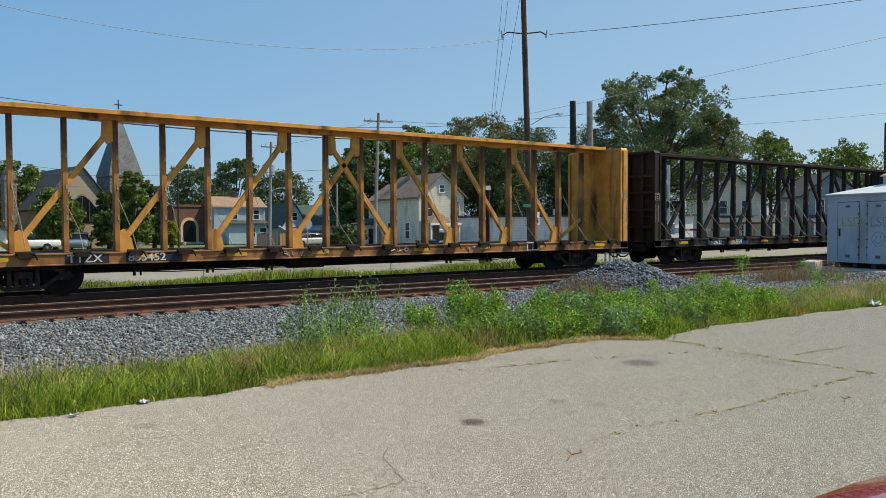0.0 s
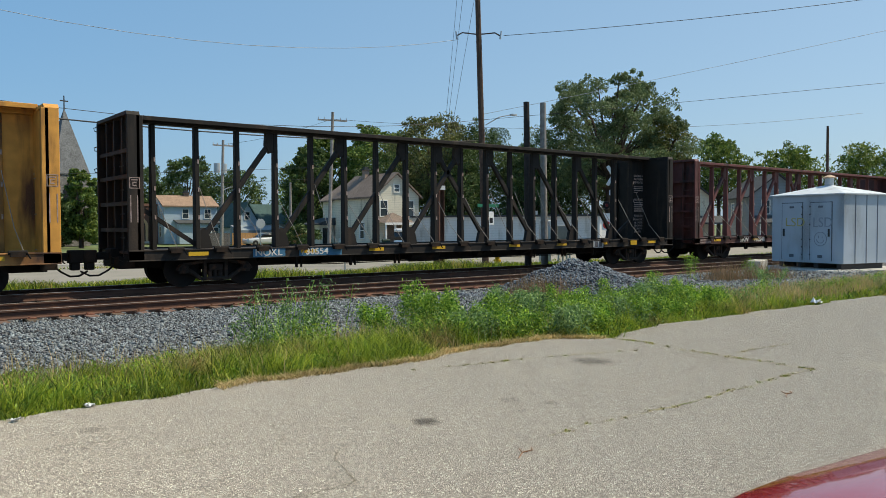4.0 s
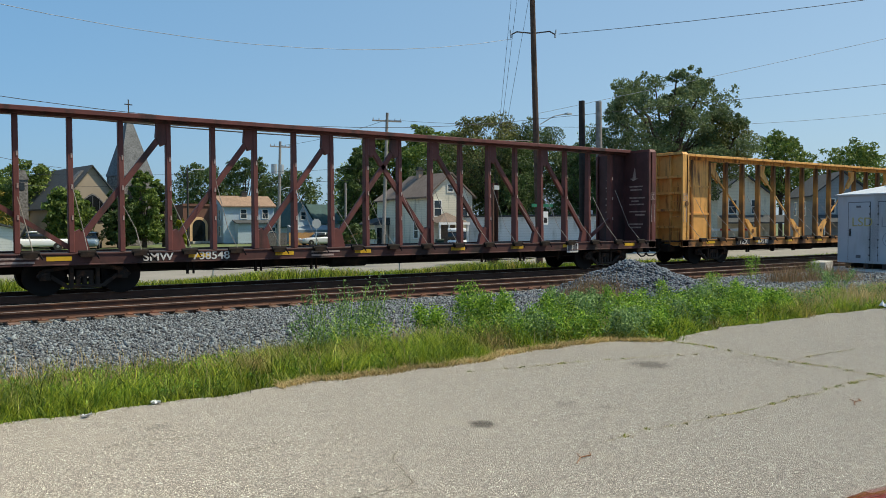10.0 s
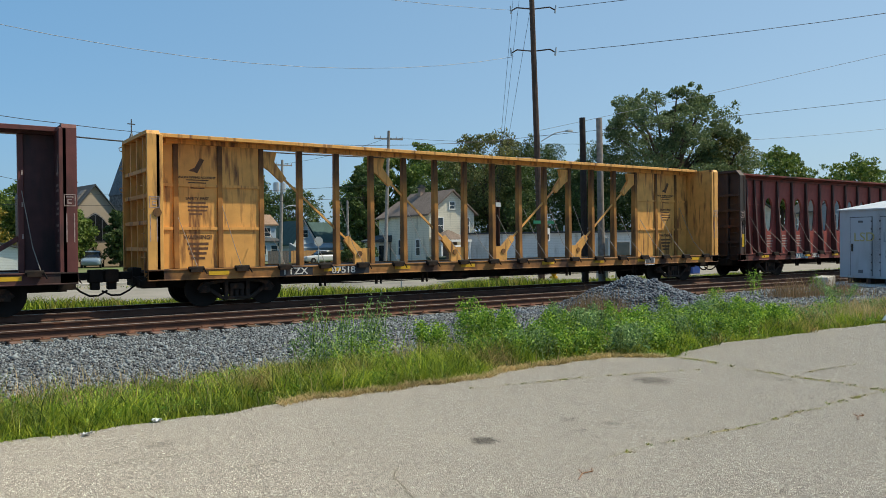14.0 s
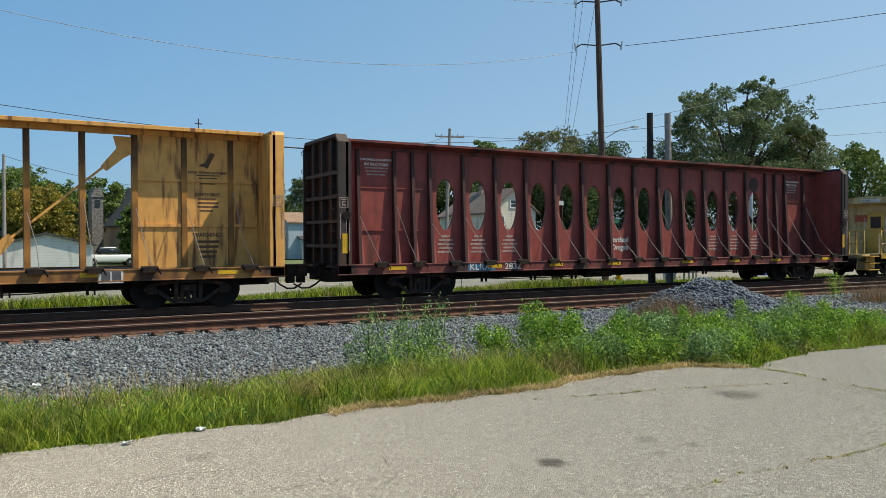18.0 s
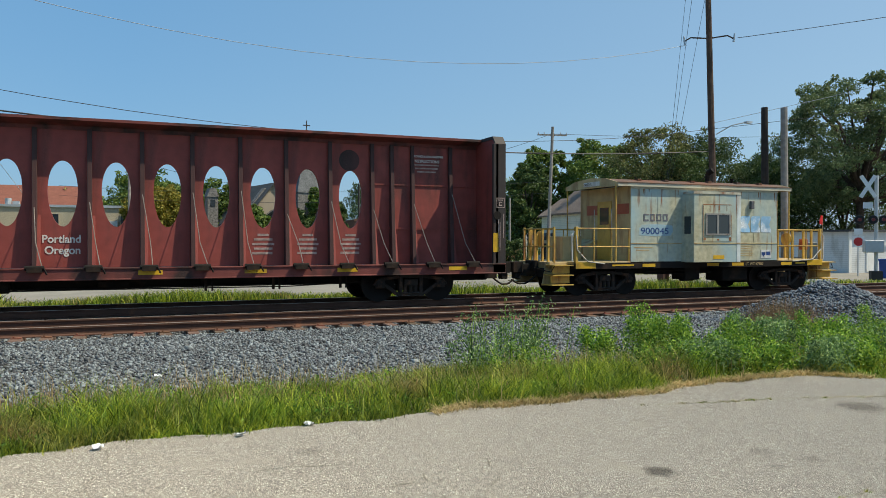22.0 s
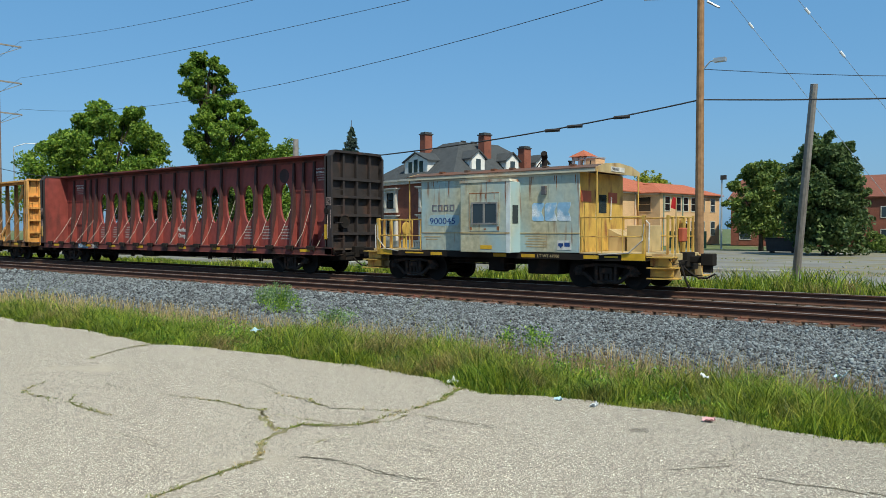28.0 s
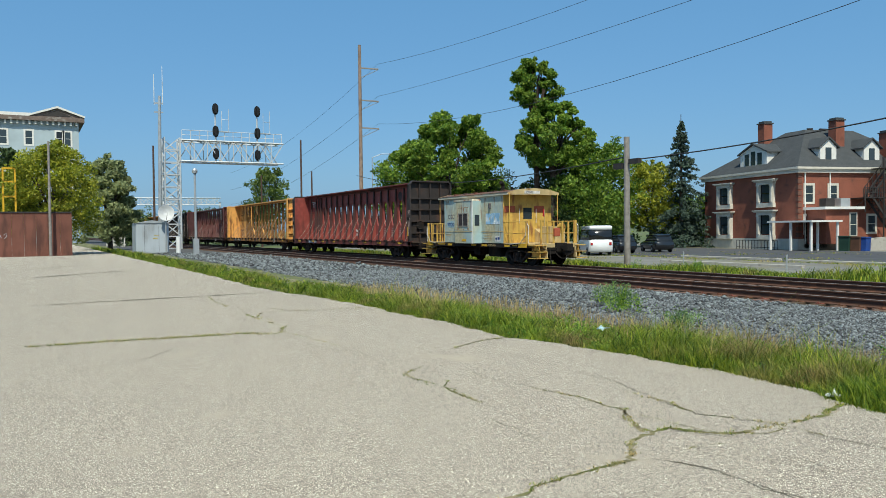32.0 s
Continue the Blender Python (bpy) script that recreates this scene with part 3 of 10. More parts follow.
# the black car
car, fb, rb = open_car("centerbeam_flatcar", "black open-truss centerbeam flatcar with empty deck on the track", -101.85, m_blackcar, m_blackcar, m_blackcar, (2.45, 20.75))
m_patch_blue = mk("blue_number_patch", (0.05, 0.16, 0.26), 0.6)
sill_words(car, 3.45, "NOKL", patch=(0.95, m_patch_blue))
sill_words(car, 4.9, "730554", patch=(1.4, m_patch_blue))
tx0, tz = STAKE_X[17] + 0.10, -0.037
for k, txt in enumerate(("LOADING AND", "UNLOADING", "INSTRUCTIONS")):
    words("lettering", txt, 0.125, m_letter_dim, car, pose(tx0, tz, 3.78 - 0.145 * k, 90, 0, 0), bold=0.003)
marks(car, tx0, 3.36, tz, [(0, 0.70), (0, 0.74), (0, 0.66), (0, 0.3)], m_letter_dim, gap=0.085, high=0.04)
words("lettering", "SAFETY FIRST", 0.125, m_letter_dim, car, pose(tx0, tz, 2.72, 90, 0, 0), bold=0.003)
marks(car, tx0, 2.66, tz, [(0, 0.76), (0, 0.70), (0, 0.6), (0, 0.68), (0, 0.78)], m_letter_dim, gap=0.095, high=0.055)
words("lettering", "WARNING", 0.155, m_letter_dim, car, pose(tx0 + 0.02, tz, 1.98, 90, 0, 0), bold=0.004)
for k, txt in enumerate(("DO NOT MOVE", "CAR UNLESS", "TIEDOWNS ARE", "SECURED IN", "KEYSLOTS")):
    words("lettering", txt, 0.118, m_letter_dim, car, pose(tx0, tz, 1.83 - 0.135 * k, 90, 0, 0), bold=0.003)
part("placard", Geo().box(17.9, 18.5, FRONT - 0.012, FRONT, 0.72, 1.03), m_letter, car)
part("placard_print", Geo().box(17.96, 18.18, FRONT - 0.016, FRONT - 0.011, 0.77, 0.98).box(18.24, 18.44, FRONT - 0.016, FRONT - 0.011, 0.77, 0.98), m_letter_grey, car)
part("lamp_box", Geo().box(20.2, 20.6, FRONT - 0.05, FRONT + 0.02, 0.8, 0.98), m_safety, car)

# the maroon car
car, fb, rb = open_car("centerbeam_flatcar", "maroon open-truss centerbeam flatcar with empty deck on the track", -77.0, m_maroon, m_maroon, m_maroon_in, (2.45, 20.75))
sill_words(car, 3.75, "SMW", size=0.29)
sill_words(car, 5.0, "738548", size=0.29)
marks(car, 0.4, 0.95, FRONT - 0.004, [(0, 1.0), (0, 0.9)], m_letter_dim, gap=0.1, high=0.05)
marks(car, 8.4, 0.95, FRONT - 0.004, [(0, 0.9), (0, 0.7)], m_letter_dim, gap=0.1, high=0.05)
part("placard", Geo().box(18.4, 18.95, FRONT - 0.012, FRONT, 0.66, 1.02), m_letter, car)
part("placard_print", Geo().box(18.45, 18.66, FRONT - 0.016, FRONT - 0.011, 0.72, 0.96).box(18.7, 18.9, FRONT - 0.016, FRONT - 0.011, 0.72, 0.96), m_letter_grey, car)
for y0 in (0.95, -0.35):
    part("arrow_mark", Geo().prism([(y0, 3.5), (y0 - 0.15, 3.5), (y0 - 0.28, 3.95), (y0 - 0.35, 3.5), (y0 - 0.45, 3.5), (y0 - 0.2, 3.4)], "x", CAR_LENGTH - 0.314, CAR_LENGTH - 0.318), m_letter_dim, rb)
    marks(rb, CAR_LENGTH - 0.314, 3.2, y0, [(0, 0.7), (0.05, 0.6)], m_letter_dim, turn=1)
    marks(rb, CAR_LENGTH - 0.314, 2.75, y0, [(0, 0.8), (0.1, 0.4), (0.0, 0.75)], m_letter_dim, turn=1)
    marks(rb, CAR_LENGTH - 0.314, 2.2, y0, [(0, 0.85), (0.3, 0.5)], m_letter_dim, turn=1)
    marks(rb, CAR_LENGTH - 0.314, 1.7, y0, [(0, 0.7), (0.1, 0.5)], m_letter_dim, turn=1)

# the yellow car with solid end bays
car, fb, rb = flatcar_base("centerbeam_flatcar", "yellow centerbeam flatcar with paneled end bays on the track", -52.2, m_yellow, m_yellow, (2.45, 20.75))
post = mesh_of("post", Geo().prism([(-0.13, 1.0), (0.13, 1.0), (0.09, 4.46), (-0.09, 4.46)], "x", -0.075, 0.075), m_yellow_post, bev=0.01)
for k, x in enumerate(STAKE_X):
    p = part("post", post, None, car)
    p.location = (x, 0, 0)
part("top_chord", Geo().prism([(-0.60, 4.56), (-0.60, 4.66), (0.60, 4.66), (0.60, 4.56), (0.56, 4.56), (0.56, 4.59), (-0.56, 4.59), (-0.56, 4.56)], "x", 0.3, CAR_LENGTH - 0.3), m_yellow, car, bev=0.008)
part("chord_web", Geo().box(0.31, CAR_LENGTH - 0.31, -0.14, 0.14, 4.46, 4.59), m_yellow, car, bev=0.008)
for xs in ((0.31, STAKE_X[0], STAKE_X[1], STAKE_X[2]), (STAKE_X[15], STAKE_X[16], STAKE_X[17], CAR_LENGTH - 0.31)):
    for a, b in zip(xs, xs[1:]):
        for k, (z0, z1) in enumerate(((1.0, 2.1), (2.16, 3.3), (3.36, 4.46))):
            part("panel", Geo().box(a + 0.02, b - 0.02, -0.06, 0.06, z0, z1), m_yellow, car)
        for z in (2.08, 3.28):
            part("panel_rail", Geo().box(a + 0.06, b - 0.06, -0.1, 0.1, z, z + 0.08), m_yellow, car)
for a, b in ((2, 5), (5, 8), (12, 9), (15, 12)):
    xa, xb = STAKE_X[a], STAKE_X[b]
    d = 1 if xb > xa else -1
    p0, p1 = Vector((xa + 0.45 * d, 0, 3.85)), Vector((xb - 0.55 * d, 0, 1.5))
    part("brace", Geo().beam(p0, p1, 0.05, 0.06), m_yellow, car)
    part("gusset", Geo().prism([(xa, 4.4), (xa + 0.5 * d, 4.4), (xa + 0.42 * d, 4.1), (xa + 0.8 * d, 3.62), (xa + 0.66 * d, 3.5), (xa + 0.25 * d, 3.85), (xa, 4.0)], "y", -0.06, 0.06), m_yellow, car)
    part("gusset", Geo().prism([(xb, 1.0), (xb - 0.62 * d, 1.0), (xb - 0.62 * d, 1.3), (xb - 0.98 * d, 1.75), (xb - 0.84 * d, 1.9), (xb - 0.4 * d, 1.5), (xb, 1.5)], "y", -0.06, 0.06), m_yellow, car)
    part("pin", Geo().tube((xb - 0.45 * d, -0.085, 1.33), (xb - 0.45 * d, 0.085, 1.33), 0.09, n=10), m_yellow_post, car)
add_tie_downs(car)
sill_words(car, 3.6, "TTZX", patch=(0.95, m_patch_black))
sill_words(car, 5.15, "87518", patch=(1.25, m_patch_black))
for x0 in (STAKE_X[0] + 0.18, STAKE_X[16] + 0.2):
    part("arrow_mark", Geo().prism([(x0 + 0.3, 3.72), (x0 + 0.42, 3.66), (x0 + 0.62, 4.05), (x0 + 0.5, 4.1)], "y", -0.068, -0.061), m_letter_brown, car)
    part("arrow_mark", Geo().prism([(x0 + 0.18, 3.74), (x0 + 0.30, 3.70), (x0 + 0.34, 3.82)], "y", -0.068, -0.061), m_letter_brown, car)
    words("lettering", "AVOID TIPPING ACCIDENT", 0.085, m_letter_brown, car, pose(x0 + 0.42, -0.063, 3.52, 90, 0, 0), align="CENTER", bold=0.003)
    marks(car, x0 + 0.12, 3.49, -0.061, [(0, 0.62), (0.05, 0.5), (0.02, 0.58), (0.1, 0.4)], m_letter_brown, gap=0.075, high=0.03)
    words("lettering", "SAFETY FIRST", 0.11, m_letter_brown, car, pose(x0 + 0.42, -0.063, 2.92, 90, 0, 0), align="CENTER", bold=0.003)
    marks(car, x0 + 0.15, 2.86, -0.061, [(0, 0.5), (0.0, 0.56), (0.0, 0.55), (0.05, 0.35)], m_letter_brown, gap=0.105, high=0.045)
    words("lettering", "WARNING!", 0.155, m_letter_brown, car, pose(x0 + 0.42, -0.063, 1.82, 90, 0, 0), align="CENTER", bold=0.004)
    marks(car, x0 + 0.12, 1.72, -0.061, [(0, 0.6), (0.02, 0.56), (0.06, 0.48), (0.1, 0.4)], m_letter_brown, gap=0.135, high=0.07)
part("placard", Geo().box(18.6, 19.15, FRONT - 0.012, FRONT, 0.7, 1.03), m_letter, car)
part("placard_print", Geo().box(18.66, 18.86, FRONT - 0.016, FRONT - 0.011, 0.75, 0.98).box(18.9, 19.1, FRONT - 0.016, FRONT - 0.011, 0.75, 0.98), m_letter_grey, car)
part("lifting_eye", Geo().lathe([(0.05, -0.02), (0.11, -0.02), (0.11, 0.0), (0.05, 0.0)], (0.24, FRONT - 0.005, 2.5), "y", 12), m_yellow_post, car)

# the red car with oval openings
car, fb, rb = flatcar_base("centerbeam_flatcar", "faded red solid-web centerbeam flatcar with oval openings on the track", -27.5, m_red, m_red, (2.75, 20.4), end_paint=m_end_black, end_top=4.66, end_cut=0.2)


def oval_panel(half_w, z0, z1, zc, rx, rz, half_t):
    """A sheet with an oval hole through it."""
    n = 40
    ring, edge = [], []
    for k in range(n):
        a = (k + 0.5) * math.tau / n
        c, s = math.cos(a), math.sin(a)
        ring.append((rx * c * (1 + 0.10 * s), zc + rz * s))
        t = min(half_w / abs(c) if abs(c) > 1e-6 else 1e9, ((z1 - zc) if s > 0 else (zc - z0)) / abs(s) if abs(s) > 1e-6 else 1e9)
        edge.append((t * c, zc + t * s))
    v = [(x, y, z) for y in (-half_t, half_t) for loop in (ring, edge) for x, z in loop]
    f = []
    for k in range(n):
        j = (k + 1) % n
        f += [(k, j, n + j, n + k), (2 * n + k, 3 * n + k, 3 * n + j, 2 * n + j), (k, 2 * n + k, 2 * n + j, j)]
    corner = [(sx * half_w, sz) for sx in (1, -1) for sz in (z0, z1)]
    g = Geo().add(v, f)
    for cx, cz in corner:
        near = sorted(range(n), key=lambda i: (edge[i][0] - cx) ** 2 + (edge[i][1] - cz) ** 2)[:2]
        for y in (-half_t, half_t):
            g.add([(edge[near[0]][0], y, edge[near[0]][1]), (edge[near[1]][0], y, edge[near[1]][1]), (cx, y, cz)], [(0, 1, 2)])
    return g


sheet = mesh_of("panel", oval_panel(PITCH / 2 - 0.005, 1.0, 4.48, 2.84, 0.34, 0.82, 0.05), m_red, weld=True)
R_STAKES = [1.16, 2.37, 3.0] + [3.61 + 1.2265 * k for k in range(14)] + [20.15, 20.78, 21.98]
for k in range(13):
    p = part("panel", sheet, None, car)
    p.location = (3.61 + 1.2265 * (k + 0.5), 0, 0)
for a, b in ((0.31, 1.16), (1.16, 2.37), (2.37, 3.0), (3.0, 3.61), (19.555, 20.15), (20.15, 20.78), (20.78, 21.98), (21.98, CAR_LENGTH - 0.31)):
    part("panel", Geo().box(a, b, -0.05, 0.05, 1.0, 4.48), m_red, car)
    part("panel_rail", Geo().box(a, b, -0.09, 0.09, 2.0, 2.06), m_red, car)
    part("panel_rail", Geo().box(a, b, -0.08, 0.08, 3.28, 3.32), m_red, car)
stake = mesh_of("stake", Geo().prism([(-0.35, 1.0), (-0.05, 1.0), (-0.05, 4.45), (-0.13, 4.45), (-0.2, 3.2)], "x", -0.055, 0.055)
                .prism([(0.35, 1.0), (0.05, 1.0), (0.05, 4.45), (0.13, 4.45), (0.2, 3.2)], "x", -0.055, 0.055), m_red_dark, bev=0.008)
stake_red = mesh_of("stake", Geo().prism([(-0.36, 1.0), (-0.05, 1.0), (-0.05, 2.3)], "x", -0.04, 0.04).prism([(0.36, 1.0), (0.05, 1.0), (0.05, 2.3)], "x", -0.04, 0.04), m_red)
for k, x in enumerate(R_STAKES):
    p = part("stake", stake, None, car)
    p.location = (x, 0, 0)
    p = part("stake_foot", stake_red, None, car)
    p.location = (x + 0.085, 0, 0)
part("top_chord", Geo().prism([(-0.48, 4.61), (-0.48, 4.68), (-0.12, 4.73), (0.12, 4.73), (0.48, 4.68), (0.48, 4.61), (0.08, 4.52), (0.08, 4.42), (-0.08, 4.42), (-0.08, 4.52)], "x", 0.3, CAR_LENGTH - 0.3), m_red_sill, car)
add_tie_downs(car, R_STAKES[:2] + R_STAKES[3:17] + R_STAKES[18:])
for k, x in enumerate((1.5, 20.95)):
    words("lettering", "LOADING & UNLOADING", 0.09, m_letter, car, pose(x + 0.3, -0.056, 4.12, 90, 0, 0), align="CENTER", bold=0.002)
    words("lettering", "INSTRUCTIONS", 0.115, m_letter, car, pose(x + 0.3, -0.056, 3.97, 90, 0, 0), align="CENTER", bold=0.002)
    marks(car, x - 0.1, 3.92, -0.051, [(0.0, 0.8), (0.05, 0.7), (0.1, 0.6)], m_letter_dim, gap=0.1, high=0.04)
for k in (0, 1, 2, 10, 11, 12):
    x = 3.61 + 1.2265 * (k + 0.5) - 0.3
    marks(car, x, 1.86, -0.051, [(0.15, 0.3), (0.05, 0.5), (0.0, 0.6), (0.05, 0.5), (0.0, 0.55)], m_letter_dim, gap=0.125, high=0.06)
xp = 3.61 + 1.2265 * 6 + 0.14
words("lettering", "Portland", 0.27, m_letter, car, pose(xp, -0.056, 1.62, 90, 0, 0), bold=0.006, width=0.95)
words("lettering", "Oregon", 0.27, m_letter, car, pose(xp + 0.06, -0.056, 1.34, 90, 0, 0), bold=0.006, width=0.95)
part("ring_mark", Geo().lathe([(0.26, -0.003), (0.3, -0.003), (0.3, 0.0), (0.26, 0.0)], (18.9, -0.052, 3.95), "y", 24)
     .box(18.8, 18.84, -0.056, -0.051, 3.83, 4.07).box(18.96, 19.0, -0.056, -0.051, 3.83, 4.07).box(18.84, 18.96, -0.056, -0.051, 3.93, 3.97), m_red_dark, car)
sill_words(car, 4.25, "KLRX", m_letter, patch=(0.95, m_patch_blue))
sill_words(car, 5.55, "2832")
for x in (0.12, CAR_LENGTH - 0.4):
    part("reflector", Geo().box(x, x + 0.16, FRONT - 0.008, FRONT, 1.35, 1.9), m_safety, car)
    part("lifting_eye", Geo().lathe([(0.06, -0.03), (0.12, -0.03), (0.12, 0.0), (0.06, 0.0)], (x + 0.12, FRONT - 0.002, 2.4), "y", 14), m_under, car)
    part("grab_iron", Geo().path([(x + 0.2, FRONT - 0.03, 1.4), (x + 0.2, FRONT - 0.03, 2.2)], 0.014, 5), m_letter_dim, car)
for y0, z0 in ((0.35, 3.75), (-0.35, 3.75), (0.3, 2.95), (-0.4, 2.85)):
    marks(rb, CAR_LENGTH - 0.235, z0, y0, [(0.0, 0.35), (0.05, 0.25)], m_letter_dim, turn=1, gap=0.1)
part("hand_brake", Geo().lathe([(0.2, 0.02), (0.24, 0.0), (0.26, 0.02), (0.24, 0.05), (0.2, 0.03)], (CAR_LENGTH - 0.02, -0.75, 2.0), "x", 16).box(CAR_LENGTH - 0.3, CAR_LENGTH - 0.04, -0.9, -0.6, 1.75, 2.2), m_under, rb)

# ---- the bay-window caboose ----
cab = thing("caboose", "pale blue rusty bay-window caboose with yellow railings behind the train", "caboose")
TRAIN.append((cab, 0.0))
BODY = 5.95
part("body", Geo().box(0, BODY, FRONT, -FRONT, 1.02, 3.40), m_cab, cab, "faded pale blue steel body streaked with rust", bev=0.01)
part("body_rib", Geo().box(-0.006, BODY + 0.006, FRONT - 0.012, FRONT, 1.58, 1.61), m_cab_tan, cab)
part("eave", Geo().box(0.0, BODY, FRONT - 0.02, FRONT + 0.02, 3.30, 3.42), m_cab_cream, cab, "rust-streaked eave band")
for x in (1.02, 4.93):
    part("seam", Geo().box(x - 0.008, x + 0.008, FRONT - 0.007, FRONT, 1.62, 3.3), m_cab, cab)
roof_poly = [(-1.50, 3.42), (-1.50, 3.47), (-0.9, 3.62), (0, 3.68), (0.9, 3.62), (1.50, 3.47), (1.50, 3.42)]
roof = part("roof", Geo().prism(roof_poly, "x", -0.53, 6.47), m_cab_roof, cab, "rusty arched roof")
part("roof_edge", Geo().box(-0.54, 6.48, -1.525, -1.48, 3.36, 3.462), m_cab_cream, roof, "cream roof edge streaked with rust")
part("roof_lip", Geo().box(-0.55, 6.49, -1.54, -1.48, 3.462, 3.486), m_cab_roof, roof)
for x, s in ((-0.53, -1), (6.47, 1)):
    part("roof_fascia", Geo().prism([(-1.5, 3.36), (1.5, 3.36), (1.5, 3.48), (0.9, 3.63), (0, 3.69), (-0.9, 3.63), (-1.5, 3.48)], "x", x, x + 0.03 * s), m_cab_tan, roof)
    part("number_board", Geo().box(*sorted((x + 0.03 * s, x + 0.045 * s)), -0.55, 0.35, 3.42, 3.56), m_letter, roof)
    words("lettering", "900045", 0.14, m_letter_grey, cab, pose(x + 0.049 * s, -0.48 if s > 0 else 0.3, 3.44, 90, 0, 90 * s), extrude=0.002)
part("smoke_jack", Geo().tube((4.05, -0.2, 3.6), (4.05, -0.2, 3.98), 0.085, n=12).tube((4.05, -0.2, 3.98), (4.12, -0.36, 4.1), 0.1, n=12).beam((3.7, -0.2, 3.62), (4.0, -0.2, 3.95), 0.025), m_under, roof)
part("vent_pipe", Geo().tube((5.02, -0.3, 3.6), (5.02, -0.3, 3.78), 0.05, n=8).tube((5.02, -0.3, 3.78), (5.02, -0.3, 3.82), 0.07, n=8), m_under, roof)
part("antenna", Geo().tube((5.66, -0.2, 3.6), (5.66, -0.2, 3.8), 0.018, n=6), m_under, roof)
for x in (0.5, 1.55, 2.6, 3.3, 4.5, 5.45):
    part("roof_bracket", Geo().box(x, x + 0.14, -1.1, -0.9, 3.58, 3.64), m_cab_roof, roof)
# bay
BX0, BX1, BY = 2.01, 3.87, FRONT - 0.5
bay = part("bay", Geo().prism([(BX0, BY), (BX1, BY), (BX1 + 0.06, FRONT + 0.02), (BX0 - 0.06, FRONT + 0.02)], "z", 1.0, 3.16), m_cab, cab, "bay window box with rusty sliding window", bev=0.012)
part("bay_roof", Geo().prism([(BX0 - 0.04, 3.16), (BX1 + 0.02, 3.16), (BX1 - 0.02, 3.24), (BX0, 3.24)], "y", BY - 0.02, FRONT + 0.02), m_cab_rust, bay)
part("bay_corner", Geo().box(BX1 - 0.13, BX1 + 0.01, BY - 0.008, BY + 0.02, 1.0, 3.16), m_cab_white, bay)
part("window_panel", Geo().box(2.36, 3.50, BY - 0.012, BY, 1.66, 2.84), m_cab, bay)
part("bay_rail", Geo().box(BX0, BX1, BY - 0.014, BY, 1.58, 1.62), m_cab_tan, bay)
fr = Geo()
for x0, x1, z0, z1 in ((2.46, 3.44, 2.50, 2.55), (2.46, 3.44, 1.86, 1.91), (2.46, 2.51, 1.91, 2.50), (3.39, 3.44, 1.91, 2.50), (2.90, 2.97, 1.91, 2.50)):
    fr.box(x0, x1, BY - 0.04, BY - 0.012, z0, z1)
part("window_frame", fr, mk("aluminium_frame", (0.30, 0.28, 0.25), 0.5, metal=0.3, dirt=(0.16, 0.09, 0.06), amount=0.35, dscale=4), bay)
for x0, x1 in ((2.51, 2.90), (2.97, 3.39)):
    part("pane", Geo().box(x0, x1, BY - 0.024, BY - 0.016, 1.91, 2.50), m_window, bay)
for xb, lab in ((BX1, 1), (BX0, -1)):
    q = [(xb + lab * (0.06 * f + e), BY + 0.5 * f) for f, e in ((0.25, 0.0), (0.25, 0.016), (0.75, 0.016), (0.75, 0.0))]
    part("side_window", Geo().prism(q if lab < 0 else q[::-1], "z", 1.9, 2.45), m_window, bay)
m_rawrust = mk("raw_rust", (0.26, 0.115, 0.05), 0.85, spread=0.4, scale=9)
for x0, x1, z0, z1 in ((2.36, 3.50, 2.815, 2.84), (2.36, 2.375, 1.7, 2.8), (3.485, 3.50, 1.66, 2.5), (2.40, 2.47, 1.70, 1.78), (3.40, 3.49, 1.68, 1.8), (2.92, 3.0, 1.69, 1.74), (2.62, 2.645, 2.6, 2.8), (2.98, 3.02, 2.66, 2.8), (3.3, 3.32, 2.62, 2.8)):
    part("rust_streak", Geo().box(x0, x1, BY - 0.016, BY - 0.012, z0, z1), m_rawrust, bay)
part("caution_label", Geo().box(2.78, 3.22, BY - 0.008, BY, 1.10, 1.22), m_safety, bay)
for k, (x, ln) in enumerate(((0.44, 0.16), (0.5, 0.24), (0.66, 0.12), (1.78, 0.2), (4.3, 0.28), (4.36, 0.14), (5.1, 0.2), (5.17, 0.45), (5.8, 0.3))):
    part("rust_run", Geo().prism([(x, 3.3), (x + 0.035, 3.3), (x + 0.028, 3.3 - ln * 0.7), (x + 0.02, 3.3 - ln), (x + 0.008, 3.3 - ln * 0.6)], "y", FRONT - 0.0035, FRONT), m_rawrust, cab)
# lettering
words("lettering", "900045", 0.29, m_letter_blue, cab, pose(0.36, FRONT - 0.0085, 1.89, 90, 0, 0), width=1.25, extrude=0.002)
part("number_patch", Geo().prism([(0.3, 1.85), (0.9, 1.82), (1.5, 1.84), (1.6, 1.95), (1.58, 2.16), (1.1, 2.2), (0.4, 2.18), (0.3, 2.05)], "y", FRONT - 0.004, FRONT), mk("blue_wash", (0.32, 0.455, 0.51), 0.6, spread=0.12, scale=0.9, dirt=(0.42, 0.43, 0.33), amount=0.42, dscale=0.9), cab)
for k in range(4):
    x, g = 0.47 + 0.245 * k, Geo()
    for a, b, c, d in ((0, 0.19, 2.3, 2.345), (0, 0.19, 2.475, 2.52), (0, 0.05, 2.345, 2.475), (0.14, 0.19, 2.345, 2.475))[:3 if k == 0 else 4]:
        g.box(x + a, x + b, FRONT - 0.008, FRONT, c, d)
    part("mark_block", g, m_letter_worn, cab)
m_logo = mk("faded_logo_blue_white", (0.28, 0.48, 0.66), 0.6, spread=0.35, scale=1.6, dirt=(0.72, 0.76, 0.78), amount=0.55, dscale=3)
